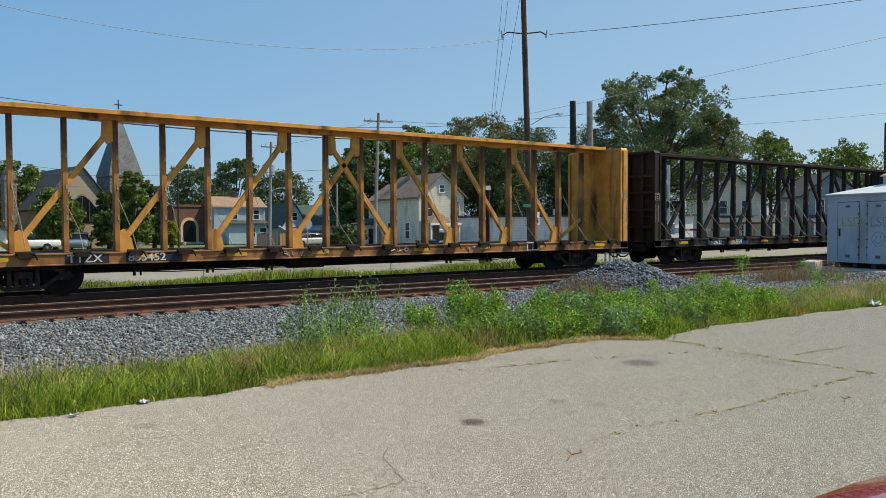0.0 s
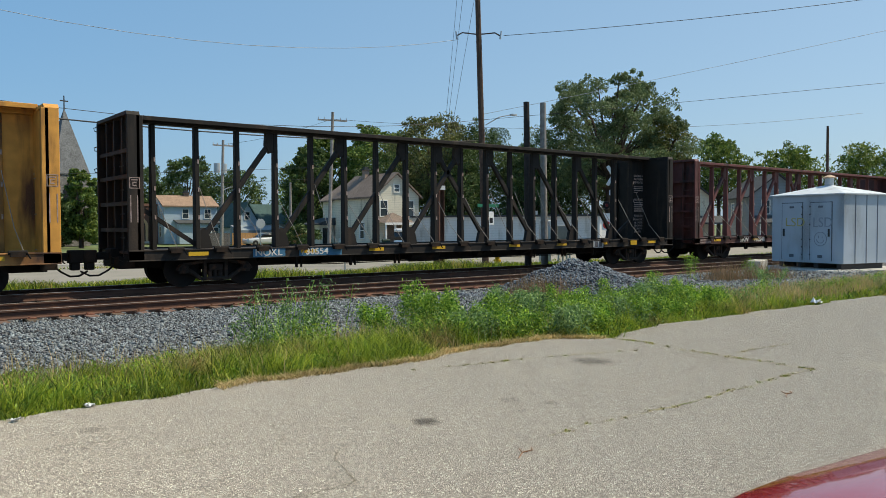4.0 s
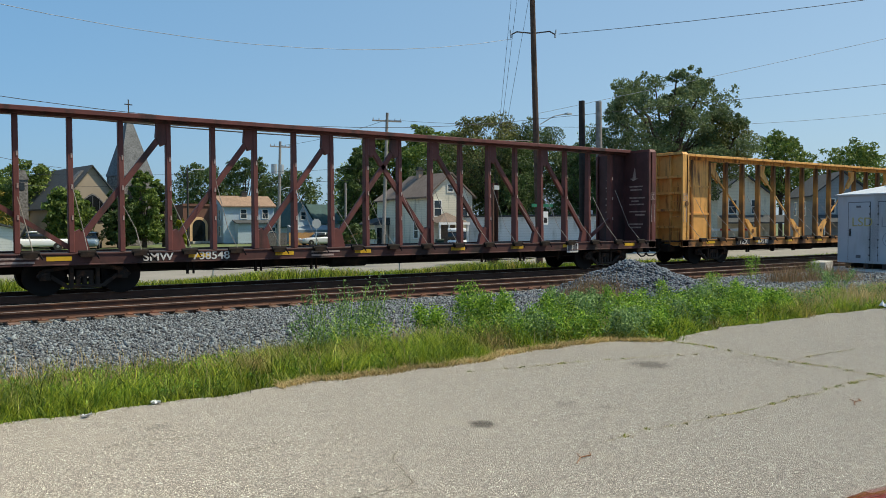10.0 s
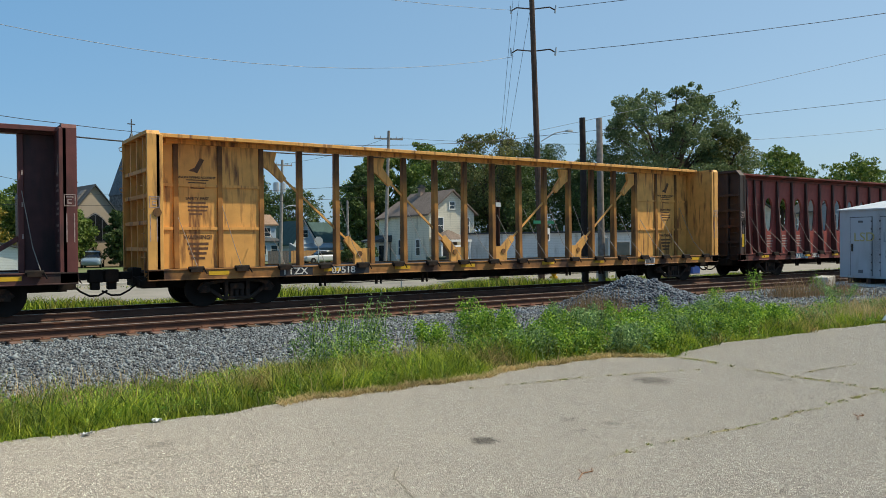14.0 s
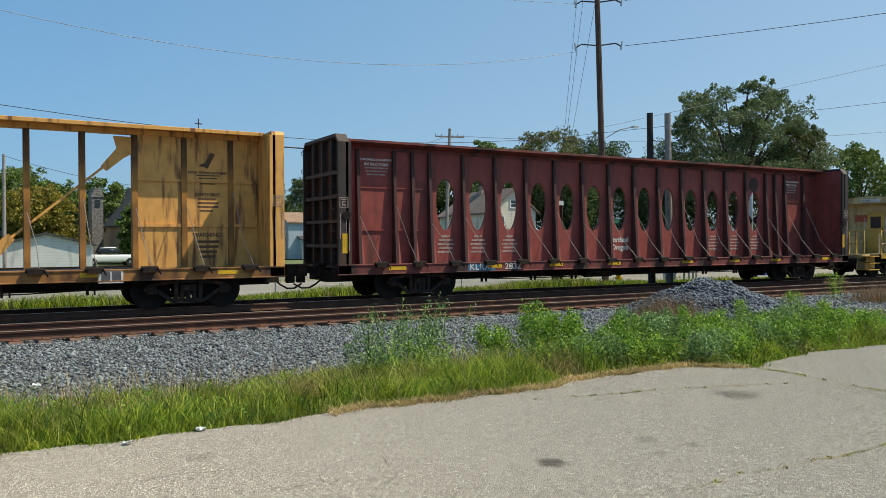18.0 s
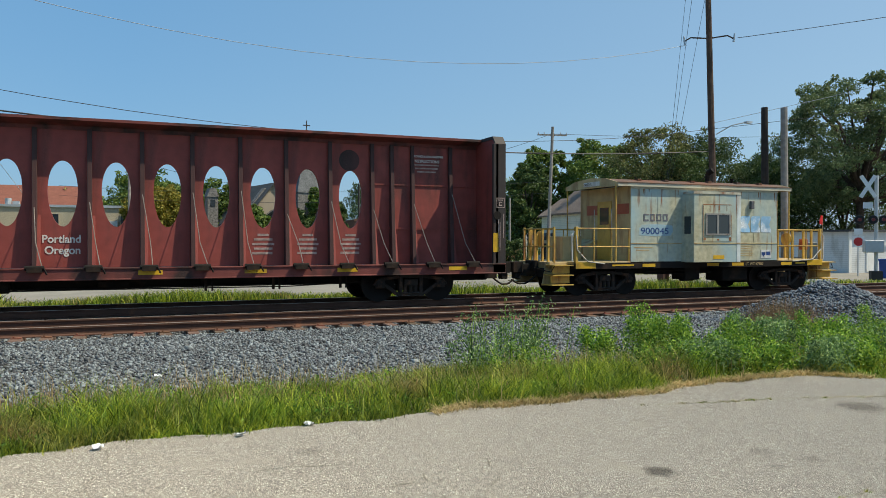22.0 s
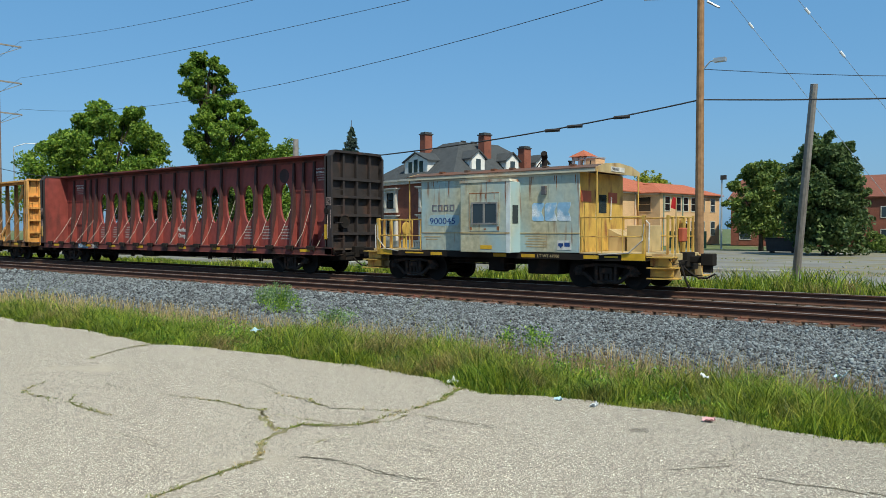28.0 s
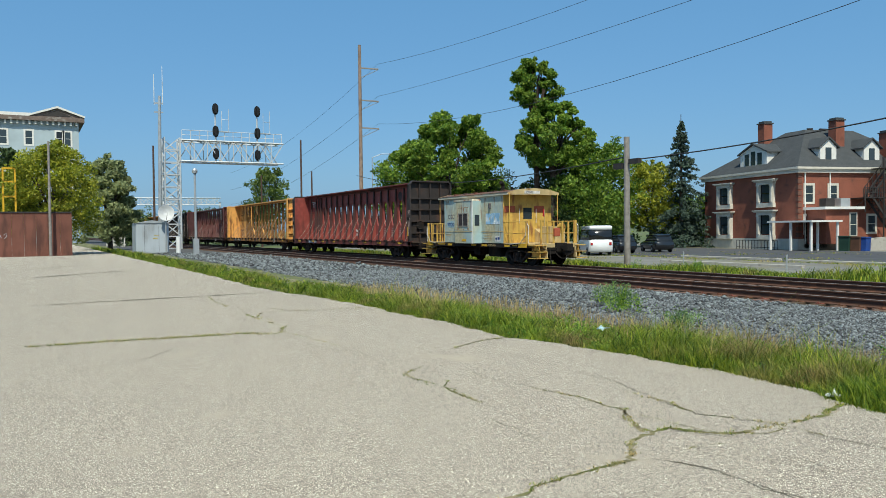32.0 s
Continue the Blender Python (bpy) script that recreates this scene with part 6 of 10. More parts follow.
# low broad-leaved weeds among the grass
lv = []
wr = random.Random(21)
for k in range(3000):
    x = wr.uniform(-15, 22)
    d = wr.betavariate(1.2, 1.8) * 2.4
    y = edge_y(x) + 0.15 + d
    r = wr.uniform(0.04, 0.14)
    lv.append(leaf_cloud(int(14 + 230 * r), (x, y, float(np.interp(y, ys, zs)) + 0.5 * r), (r, r, r * 0.6), wr.uniform(0.012, 0.024), 0.1))
bulk("ground_weeds", np.concatenate(lv), LEAF, m_weed, "low leafy weeds among the verge grass", "weeds")
BANK = [(4.7, 9.7, 0.95, 0.75, 330, m_weed_blue), (5.25, 9.55, 1.0, 0.8, 330, m_weed_blue), (4.9, 9.4, 0.7, 0.9, 380, m_weed_blue), (4.3, 9.15, 0.45, 0.7, 260, m_weed_blue), (5.0, 8.9, 0.4, 0.8, 300, m_weed),
        (22.7, 15.0, 1.0, 0.25, 240, m_weed), (24.6, 14.0, 0.8, 0.3, 240, m_weed), (21.5, 11.5, 0.5, 0.7, 500, m_weed_blue), (20.2, 14.8, 0.4, 0.4, 260, m_weed), (13.6, 11.2, 0.6, 0.3, 260, m_weed), (14.6, 10.6, 0.5, 0.4, 300, m_weed),
        (-14.4, 12.1, 0.6, 0.5, 460, m_weed_blue), (-13.4, 11.2, 0.45, 0.6, 460, m_weed), (-15.4, 12.4, 0.5, 0.5, 380, m_weed_blue), (-10.6, 10.2, 0.3, 0.6, 360, m_weed_blue), (-6.2, 9.8, 0.3, 0.6, 300, m_weed), (-24, 24.7, 0.7, 0.5, 300, m_weed), (-27.5, 24.6, 0.6, 0.4, 200, m_weed)]
for k in range(34):
    x = 6.3 + 7.4 * (k + wr.random()) / 34
    front = k % 2 == 0
    y = edge_y(x) + (wr.uniform(0.45, 0.95) if front else wr.uniform(1.1, 2.3))
    BANK.append((x, y, wr.uniform(0.32, 0.55) if front else wr.uniform(0.5, 0.85) * (1.0 if x < 10.5 else 0.8), wr.uniform(0.6, 0.95), 900, m_weed_blue if wr.random() < 0.3 else m_weed))
for k in range(8):
    BANK.append((14.2 + 1.1 * k, edge_y(14 + k) + wr.uniform(0.6, 1.6), wr.uniform(0.25, 0.5), 0.8, 520, m_weed if k % 3 else m_weed_blue))
for x, y, hgt, wd, ct, mt in BANK:
    weed(x, y, hgt, wd, ct, mt, "leafy green weed clump growing beside the ballast" if mt is m_weed else "bluish green weed clump growing beside the ballast")
n = 4200
c = rng.integers(0, 5, n)
x = np.array([12.4, 13.2, 13.9, 22.6, 24.0])[c] + rng.normal(0, 0.45, n)
y = np.array([12.2, 12.6, 13.3, 13.6, 13.0])[c] + rng.normal(0, 0.35, n)
bulk("dry_brush", blades(x, y, np.interp(y, ys, zs), rng.uniform(0.15, 0.85, n) * rng.uniform(0.5, 1.0, n), 0.009, 0.4), BLADE, m_seed, "dry reddish brush growing beside the gravel heap", "weeds")
n = 5200
x = rng.uniform(13.6, 27, n)
y = np.array([edge_y(a) for a in x]) + 0.25 + rng.beta(1.3, 1.6, n) * 2.0
bulk("olive_grass", blades(x, y, np.interp(y, ys, zs), rng.uniform(0.12, 0.42, n), 0.014, 0.5), BLADE, m_grass_dry, "tall olive dry grass before the equipment shed", "grass")

# ---- the town behind the tracks ----
LOW = -0.70     # the street lies lower than the tracks
m_brick = mk("red_brick", (0.24, 0.085, 0.055), 0.9, spread=0.16, scale=0.8, bscale=14, speck=0.3, dirt=(0.14, 0.06, 0.045), amount=0.3)
m_brick_dark = mk("dark_brick", (0.15, 0.075, 0.055), 0.9, spread=0.15, scale=0.8, bscale=14, speck=0.3)
m_tan_brick = mk("tan_brick", (0.66, 0.42, 0.23), 0.9, spread=0.1, scale=0.6, bscale=14, speck=0.2)
m_beige_brick = mk("beige_brick", (0.42, 0.36, 0.26), 0.9, spread=0.1, scale=0.6, bscale=9, speck=0.3)
m_stucco = mk("tan_stucco", (0.34, 0.28, 0.21), 0.95, spread=0.08, scale=0.5, bscale=12)
m_fieldstone = mk("grey_fieldstone", (0.17, 0.16, 0.15), 0.95, spread=0.3, scale=2.5, bscale=5, speck=0.6)
m_white_siding = mk("white_lap_siding", (0.62, 0.63, 0.62), 0.7, spread=0.06, scale=0.6, bands=0.14, dirt=(0.45, 0.45, 0.42), amount=0.3, streak=4)
m_cream_siding = mk("cream_lap_siding", (0.66, 0.62, 0.50), 0.75, spread=0.06, scale=0.6, bands=0.16, dirt=(0.4, 0.38, 0.3), amount=0.3, streak=4)
m_pale_blue = mk("pale_blue_siding", (0.46, 0.55, 0.62), 0.75, spread=0.06, scale=0.6, bands=0.16)
m_grey_siding = mk("grey_lap_siding", (0.24, 0.28, 0.31), 0.75, spread=0.08, scale=0.6, bands=0.16)
m_trim = mk("white_trim", (0.72, 0.71, 0.67), 0.6, spread=0.06)
m_stone_trim = mk("pale_stone_trim", (0.58, 0.55, 0.48), 0.8, spread=0.1, scale=2)
m_slate = mk("dark_shingles", (0.058, 0.063, 0.066), 0.9, spread=0.2, scale=1.5, bscale=12, speck=0.4)
m_brown_shingle = mk("brown_shingles", (0.17, 0.13, 0.105), 0.9, spread=0.2, scale=1.5, bscale=12, speck=0.4)
m_tan_shingle = mk("tan_shingles", (0.27, 0.18, 0.12), 0.9, spread=0.2, scale=1.5, bscale=12, speck=0.4)
m_green_shingle = mk("green_shingles", (0.045, 0.085, 0.08), 0.9, spread=0.2, scale=1.5, bscale=12, speck=0.3)
m_tile = mk("red_roof_tiles", (0.40, 0.12, 0.06), 0.85, spread=0.14, scale=1.2, bscale=10, speck=0.3)
m_pane = glass("house_window_glass", (0.035, 0.05, 0.06), 0.08)
m_dark_pane = glass("dark_house_glass", (0.012, 0.014, 0.016), 0.12)
m_wood_fence = mk("weathered_fence", (0.11, 0.10, 0.095), 0.9, spread=0.25, scale=3, bscale=20)
m_new_fence = mk("new_cedar_fence", (0.42, 0.23, 0.09), 0.85, spread=0.2, scale=3, bscale=20)
m_pole = mk("utility_pole_wood", (0.088, 0.056, 0.042), 0.95, spread=0.25, scale=5, bscale=30, bump=0.25, dirt=(0.06, 0.04, 0.03), amount=0.4, streak=8)
m_pole_warm = mk("warm_utility_pole_wood", (0.30, 0.17, 0.085), 0.95, spread=0.25, scale=5, bscale=30, bump=0.25, dirt=(0.10, 0.06, 0.04), amount=0.45, streak=10)
m_pole_grey = mk("grey_pole_wood", (0.26, 0.24, 0.22), 0.95, spread=0.2, scale=5, bscale=30, dirt=(0.14, 0.12, 0.1), amount=0.4, streak=8)
m_creosote = mk("creosoted_post", (0.035, 0.028, 0.025), 0.9, spread=0.25, scale=5, bscale=30)
m_galv = mk("galvanised_steel", (0.48, 0.50, 0.51), 0.45, metal=0.55, spread=0.1, scale=2)
m_wire = mk("dark_wire", (0.03, 0.03, 0.032), 0.6)
m_wire_pale = mk("pale_wire", (0.30, 0.33, 0.36), 0.5)
m_darkmetal = mk("dark_metal", (0.04, 0.035, 0.033), 0.6, spread=0.2)
m_signal = mk("signal_black", (0.012, 0.012, 0.013), 0.5)
m_sign_white = mk("sign_white", (0.72, 0.73, 0.73), 0.5, spread=0.08)
m_sign_red = mk("sign_red", (0.45, 0.03, 0.03), 0.5, spread=0.1)


def fbox(g, face, at, u0, u1, z0, z1, d0, d1):
    """A box on a wall: u along the wall, d outwards. Faces: s (towards -y), n, e (towards +x), w."""
    if face in "sn":
        a, b = sorted((at - d0, at - d1)) if face == "s" else sorted((at + d0, at + d1))
        return g.box(u0, u1, a, b, z0, z1)
    a, b = sorted((at + d0, at + d1)) if face == "e" else sorted((at - d0, at - d1))
    return g.box(a, b, u0, u1, z0, z1)


def window(parent, face, at, u, z0, z1, w, trim=None, bar=True, pane=None, t=0.09, name="window"):
    g = Geo()
    a, b = u - w / 2, u + w / 2
    for q in ((a - t, a, z0 - t, z1 + t), (b, b + t, z0 - t, z1 + t), (a, b, z1, z1 + t), (a, b, z0 - t, z0)):
        fbox(g, face, at, q[0], q[1], q[2], q[3], 0.0, 0.07)
    if bar:
        fbox(g, face, at, a, b, (z0 + z1) / 2 - 0.03, (z0 + z1) / 2 + 0.03, 0.0, 0.05)
    wi = part(name, g, trim or m_trim, parent)
    part("pane", fbox(Geo(), face, at, a, b, z0, z1, 0.0, 0.025), pane or m_pane, wi)
    return wi


def gable_block(parent, x0, x1, y0, y1, eave, ridge, along, wall, roof, over=0.35, thick=0.16):
    """Walls with gables and two roof slopes; the ridge runs along 'x' or 'y'."""
    if along == "x":
        ym = (y0 + y1) / 2
        part("wall", Geo().prism([(y0, 0), (y1, 0), (y1, eave), (ym, ridge), (y0, eave)], "x", x0, x1), wall, parent)
        k = (ridge - eave) / (ym - y0)
        for s, ye in ((-1, y0 - over), (1, y1 + over)):
            e = eave - k * over
            part("roof", Geo().prism([(ye, e), (ym, ridge + 0.0), (ym, ridge + thick), (ye, e + thick)], "x", x0 - over, x1 + over), roof, parent)
    else:
        xm = (x0 + x1) / 2
        part("wall", Geo().prism([(x0, 0), (x1, 0), (x1, eave), (xm, ridge), (x0, eave)], "y", y0, y1), wall, parent)
        k = (ridge - eave) / (xm - x0)
        for s, xe in ((-1, x0 - over), (1, x1 + over)):
            e = eave - k * over
            part("roof", Geo().prism([(xe, e), (xm, ridge + 0.0), (xm, ridge + thick), (xe, e + thick)], "y", y0 - over, y1 + over), roof, parent)


def hip_roof(parent, x0, x1, y0, y1, z, top, inset, roof, over=0.4, name="roof"):
    a, b, c, d = x0 - over, x1 + over, y0 - over, y1 + over
    ix, iy = inset
    v = [(a, c, z), (b, c, z), (b, d, z), (a, d, z), (a + ix, c + iy, top), (b - ix, c + iy, top), (b - ix, d - iy, top), (a + ix, d - iy, top),
         (a, c, z - 0.12), (b, c, z - 0.12), (b, d, z - 0.12), (a, d, z - 0.12)]
    f = [(0, 1, 5, 4), (1, 2, 6, 5), (2, 3, 7, 6), (3, 0, 4, 7), (4, 5, 6, 7), (8, 9, 1, 0), (9, 10, 2, 1), (10, 11, 3, 2), (11, 8, 0, 3), (11, 10, 9, 8)]
    return part(name, Geo().add(v, f), roof, parent)


def chimney(parent, x, y, z0, z1, w=0.7, mat=None):
    c = part("chimney", Geo().box(x - w / 2, x + w / 2, y - w / 2, y + w / 2, z0, z1), mat or m_brick, parent)
    part("chimney_cap", Geo().box(x - w / 2 - 0.1, x + w / 2 + 0.1, y - w / 2 - 0.1, y + w / 2 + 0.1, z1, z1 + 0.12).box(x - w / 2 + 0.05, x + w / 2 - 0.05, y - w / 2 + 0.05, y + w / 2 - 0.05, z1 + 0.12, z1 + 0.3), m_slate, c)


# church
ch = thing("church", "tan stucco church with dark roof and stone bell tower with spire", "church", at=pose(18.35, 88.0, LOW, 0, 0, 10))
gable_block(ch, -6.2, 0.6, 0, 16, 4.3, 8.5, "y", m_stucco, m_slate, 0.3)
part("roof_band", Geo().prism([(-6.35, 4.35), (-6.05, 4.7), (-3.15, 8.1), (-3.5, 8.1)], "y", 0.9, 1.9), m_fieldstone, ch)
arch = [(-4.35, 2.75), (-1.25, 2.75), (-1.25, 3.5), (-1.5, 4.3), (-1.95, 4.95), (-2.5, 5.4), (-2.8, 5.55), (-3.1, 5.4), (-3.65, 4.95), (-4.1, 4.3), (-4.35, 3.5)]
part("window_surround", Geo().prism([(-2.8 + (x + 2.8) * 1.1, 4.0 + (z - 4.0) * 1.1) for x, z in arch], "y", -0.04, 0.02), m_fieldstone, ch)
w = part("arched_window", Geo().prism(arch, "y", -0.08, -0.045), m_dark_pane, ch, "wide pointed window")
for x, top in ((-3.5, 4.95), (-2.8, 5.4), (-2.1, 4.95)):
    part("mullion", Geo().box(x - 0.05, x + 0.05, -0.11, -0.08, 2.75, top), m_slate, w)
part("buttress", Geo().box(-6.5, -6.0, -0.35, 0.4, 0, 3.6), m_stucco, ch)
tw = part("tower", Geo().box(2.1, 5.9, 5.0, 8.8, 0, 8.0), m_fieldstone, ch, "grey fieldstone bell tower")
part("belfry_arch", Geo().prism([(3.0, 5.0), (4.9, 5.0), (4.9, 6.3), (4.5, 7.0), (3.95, 7.3), (3.4, 7.0), (3.0, 6.3)], "y", 4.95, 5.04), m_dark_pane, tw)
v = [(2.0, 4.9, 8.0), (6.0, 4.9, 8.0), (6.0, 8.9, 8.0), (2.0, 8.9, 8.0), (4.0, 6.9, 15.6)]
sp = part("spire", Geo().add(v, [(0, 1, 4), (1, 2, 4), (2, 3, 4), (3, 0, 4), (3, 2, 1, 0)]), mk("grey_spire_shingles", (0.14, 0.145, 0.15), 0.9, spread=0.25, scale=1.2, bscale=7, speck=0.4), ch)
part("cross", Geo().box(3.95, 4.05, 6.85, 6.95, 15.4, 17.0).box(3.55, 4.45, 6.86, 6.94, 16.35, 16.47), m_darkmetal, sp)
part("bell_turret", Geo().box(-8.4, -7.2, 6.0, 7.2, 0, 7.2).prism([(-8.5, 7.2), (-7.1, 7.2), (-7.5, 8.2), (-8.1, 8.2)], "y", 5.9, 7.3), m_fieldstone, ch)
part("turret_opening", Geo().box(-8.05, -7.55, 5.95, 6.05, 6.1, 6.9), m_dark_pane, ch)

# small brick hall with an arched door
bh = thing("brick_hall", "small flat-roofed brick building with a tall arched doorway", "building", at=pose(28.2, 99.0, LOW, 0, 0, 8))
part("wall", Geo().box(0, 4.6, 0, 6, 0, 4.9), m_brick_dark, bh)
part("parapet", Geo().box(-0.1, 4.7, -0.12, 0.1, 4.75, 5.05), m_brick_dark, bh)
part("arch", Geo().prism([(1.0 + 1.05 - 1.2 * math.cos(a * math.pi / 10), 2.2 + 1.2 * math.sin(a * math.pi / 10)) for a in range(11)] + [(3.25, 0.3), (0.85, 0.3)], "y", -0.08, 0.0), m_tan_brick, bh)
part("door", Geo().prism([(2.05 - 0.85 * math.cos(a * math.pi / 10), 2.2 + 0.85 * math.sin(a * math.pi / 10)) for a in range(11)] + [(2.9, 0.3), (1.2, 0.3)], "y", -0.11, -0.08), m_dark_pane, bh)
part("steps", Geo().box(0.7, 3.4, -1.2, 0, 0, 0.3), m_concrete, bh)
part("awning", Geo().prism([(-0.0, 2.0), (-1.2, 1.5), (-1.2, 1.4), (0, 1.8)], "x", 4.7, 6.2), m_stone_trim, bh)

# pale blue house
hb = thing("house", "two-story pale blue house with tan shingle roof", "house", "houses in the street", at=pose(32.5, 96.5, LOW, 0, 0, -4))
gable_block(hb, 0, 6.6, 0, 6.5, 4.7, 6.0, "x", m_pale_blue, m_tan_shingle, 0.25)
part("porch", Geo().box(1.4, 8.0, -1.6, 0, 0, 2.5), m_pale_blue, hb)
part("porch_roof", Geo().prism([(-1.9, 2.5), (0.0, 2.9), (0.0, 3.0), (-1.9, 2.62)], "x", 1.1, 8.3), m_slate, hb)
for u in (2.6, 5.4):
    window(hb, "s", 0.0, u, 3.2, 4.3, 0.7)
for u in (4.3, 5.8):
    window(hb, "s", -1.6, u, 0.9, 2.0, 0.8)
for u in (1.8, 4.2):
    window(hb, "w", 0.0, u, 3.0, 4.2, 0.6)
    window(hb, "w", 0.0, u, 0.9, 2.1, 0.6)
chimney(hb, 3.6, 3.2, 5.6, 6.5, 0.6, m_brown_shingle)

# low house with green roof, and its fences
hg = thing("house", "low pale house with steep green shingle roof", "house", "houses in the street", at=pose(39.0, 90.0, LOW, 0, 0, 0))
gable_block(hg, 0, 3.0, 0, 8, 2.6, 5.0, "y", m_pale_blue, m_green_shingle, 0.4)
part("roof", Geo().prism([(0.5, 2.4), (3.5, 5.0), (6.5, 2.4)], "x", 1.5, 9.5), m_green_shingle, hg)
part("side_wall", Geo().box(1.6, 9.4, 0.8, 6, 0, 2.4), m_pale_blue, hg)
window(hg, "s", 0.0, 1.5, 3.0, 3.9, 0.6)
part("lean_to", Geo().prism([(-2.2, 1.7), (0.2, 2.3), (0.2, 0), (-2.2, 0)], "x", -0.6, 5.0), m_grey_siding, hg)
for x0, x1, mt, lab in ((32.0, 34.7, m_wood_fence, "grey weathered board fence beside the houses"), (34.7, 44.5, m_new_fence, "new orange cedar board fence beside the houses")):
    fe = thing("board_fence", lab, "fence", "fences by the houses", at=pose(0, 81.0, LOW))
    me = mesh_of("board", Geo().box(0, 0.29, 0, 0.03, 0.03, 1.45), mt)
    for k in range(int((x1 - x0) / 0.31)):
        b = part("board", me, None, fe)
        b.location = (x0 + 0.31 * k, 0, 0.02 * math.sin(k * 2.3))
    part("rail", Geo().box(x0, x1, 0.03, 0.09, 0.35, 0.45), mt, fe)

# white house with porch
hw = thing("house", "two-story cream house with brown shingle roof and front porch", "house", "houses in the street", at=pose(37.8, 57.5, LOW, 0, 0, -3))
gable_block(hw, 0.0, 4.8, 0, 7.4, 4.9, 6.9, "y", m_cream_siding, m_brown_shingle, 0.3)
part("rear_block", Geo().box(0.15, 4.6, 7.4, 10.2, 0, 4.7), m_cream_siding, hw)
for sd in (-1, 1):
    part("rear_roof", Geo().prism([(2.4, 6.3), (2.4 + sd * 2.6, 4.55), (2.4 + sd * 2.6, 4.68), (2.4, 6.45)], "y", 7.4, 10.4), m_brown_shingle, hw)
part("rear_gable", Geo().prism([(0.15, 4.7), (4.6, 4.7), (2.4, 6.25)], "y", 10.0, 10.2), m_cream_siding, hw)
for u in (2.0, 5.4):
    window(hw, "w", 0.0, u, 1.1, 2.5, 0.7)
for u in (1.05, 3.85):
    window(hw, "s", 0.0, u, 3.1, 4.45, 0.7)
window(hw, "s", 0.0, 2.4, 5.3, 5.9, 0.5)
po = part("porch_roof", Geo().add([(0.0, -2.0, 2.45), (3.2, -2.0, 2.45), (3.2, -0.02, 2.65), (0.0, -0.02, 2.65), (1.6, -0.6, 3.4)], [(0, 1, 4), (1, 2, 4), (2, 3, 4), (3, 0, 4), (3, 2, 1, 0)]), m_brown_shingle, hw)
part("porch_fascia", Geo().box(0.0, 3.2, -2.04, -2.0, 2.3, 2.5), m_trim, po)
for x in (0.15, 1.1, 3.05):
    part("porch_post", Geo().box(x - 0.07, x + 0.07, -1.95, -1.81, 0.2, 2.45), m_trim, po)
part("porch_floor", Geo().box(0.0, 3.2, -2.0, -0.01, 0, 0.25), m_concrete, hw)
part("door", Geo().box(1.3, 2.9, -0.06, -0.005, 0.25, 2.35), m_brown_shingle, hw)
part("side_porch", Geo().box(-1.5, 0.0, 7.6, 10.0, 0, 2.3), m_cream_siding, hw)
part("side_porch_roof", Geo().prism([(-1.9, 2.3), (0.0, 2.3), (0.0, 3.0), (-1.9, 2.45)], "y", 7.2, 10.3), m_slate, hw)
part("porch_opening", Geo().box(-1.2, -0.3, 7.55, 7.6, 0.3, 2.0), m_dark_pane, hw)
chimney(hw, 2.2, 5.2, 6.2, 7.5, 0.5, mk("tan_chimney_brick", (0.33, 0.24, 0.19), 0.9, spread=0.2))
part("air_conditioner", Geo().box(-0.4, 0.0, 5.1, 5.7, 0.7, 1.1), m_trim, hw)

# long low white building by the crossing
lw = thing("long_building", "long low white sided building beside the rail crossing", "building", at=pose(47.4, 40.2, LOW, 0, 0, 0))
part("wall", Geo().prism([(0.4, 0), (6.0, 0), (1.6, 16.9), (-6.15, 16.2)], "z", 0, 2.95), m_white_siding, lw)
part("roof", Geo().prism([(0.2, -0.25), (6.3, -0.2), (1.9, 17.0), (-6.4, 16.3)], "z", 2.95, 3.1), m_slate, lw)
part("corner_board", Geo().box(0.28, 0.52, -0.06, 0.06, 0, 2.95), m_trim, lw)
part("roof_vent", Geo().tube((-2.0, 8, 3.1), (-2.0, 8, 3.6), 0.12, n=8).box(-1.2, -0.7, 5.8, 6.3, 3.1, 3.45), m_galv, lw)
part("door", Geo().box(2.0, 2.9, -0.06, 0.0, 0.1, 2.1), m_trim, lw)

# two houses beyond the crossing
for x, y, rot, wl, rf, lab in ((74, 50.5, -38, m_cream_siding, m_slate, "two-story cream gabled house beyond the rail crossing"), (80, 43.0, -42, m_grey_siding, m_slate, "two-story grey gabled house beyond the rail crossing")):
    h = thing("house", lab, "house", "houses in the street", at=pose(x, y, LOW, 0, 0, rot))
    gable_block(h, -2.8, 2.8, 0, 9, 5.4, 7.6, "y", wl, rf, 0.45)
    for u in (-1.2, 1.2):
        window(h, "s", 0.0, u, 3.4, 4.8, 0.8)
    window(h, "s", 0.0, 1.2, 1.0, 2.2, 0.8)
    window(h, "w", -2.8, 3.0, 3.2, 4.6, 0.8)
    window(h, "w", -2.8, 6.0, 3.2, 4.6, 0.8)
    part("porch", Geo().prism([(-2.4, 2.3), (0, 3.1), (0, 3.2), (-2.4, 2.45)], "x", -2.6, 4.2), rf, h)
    for u in (-2.4, 0.4, 4.0):
        part("porch_post", Geo().box(u - 0.08, u + 0.08, -2.2, -2.04, 0, 2.35), m_trim, h)

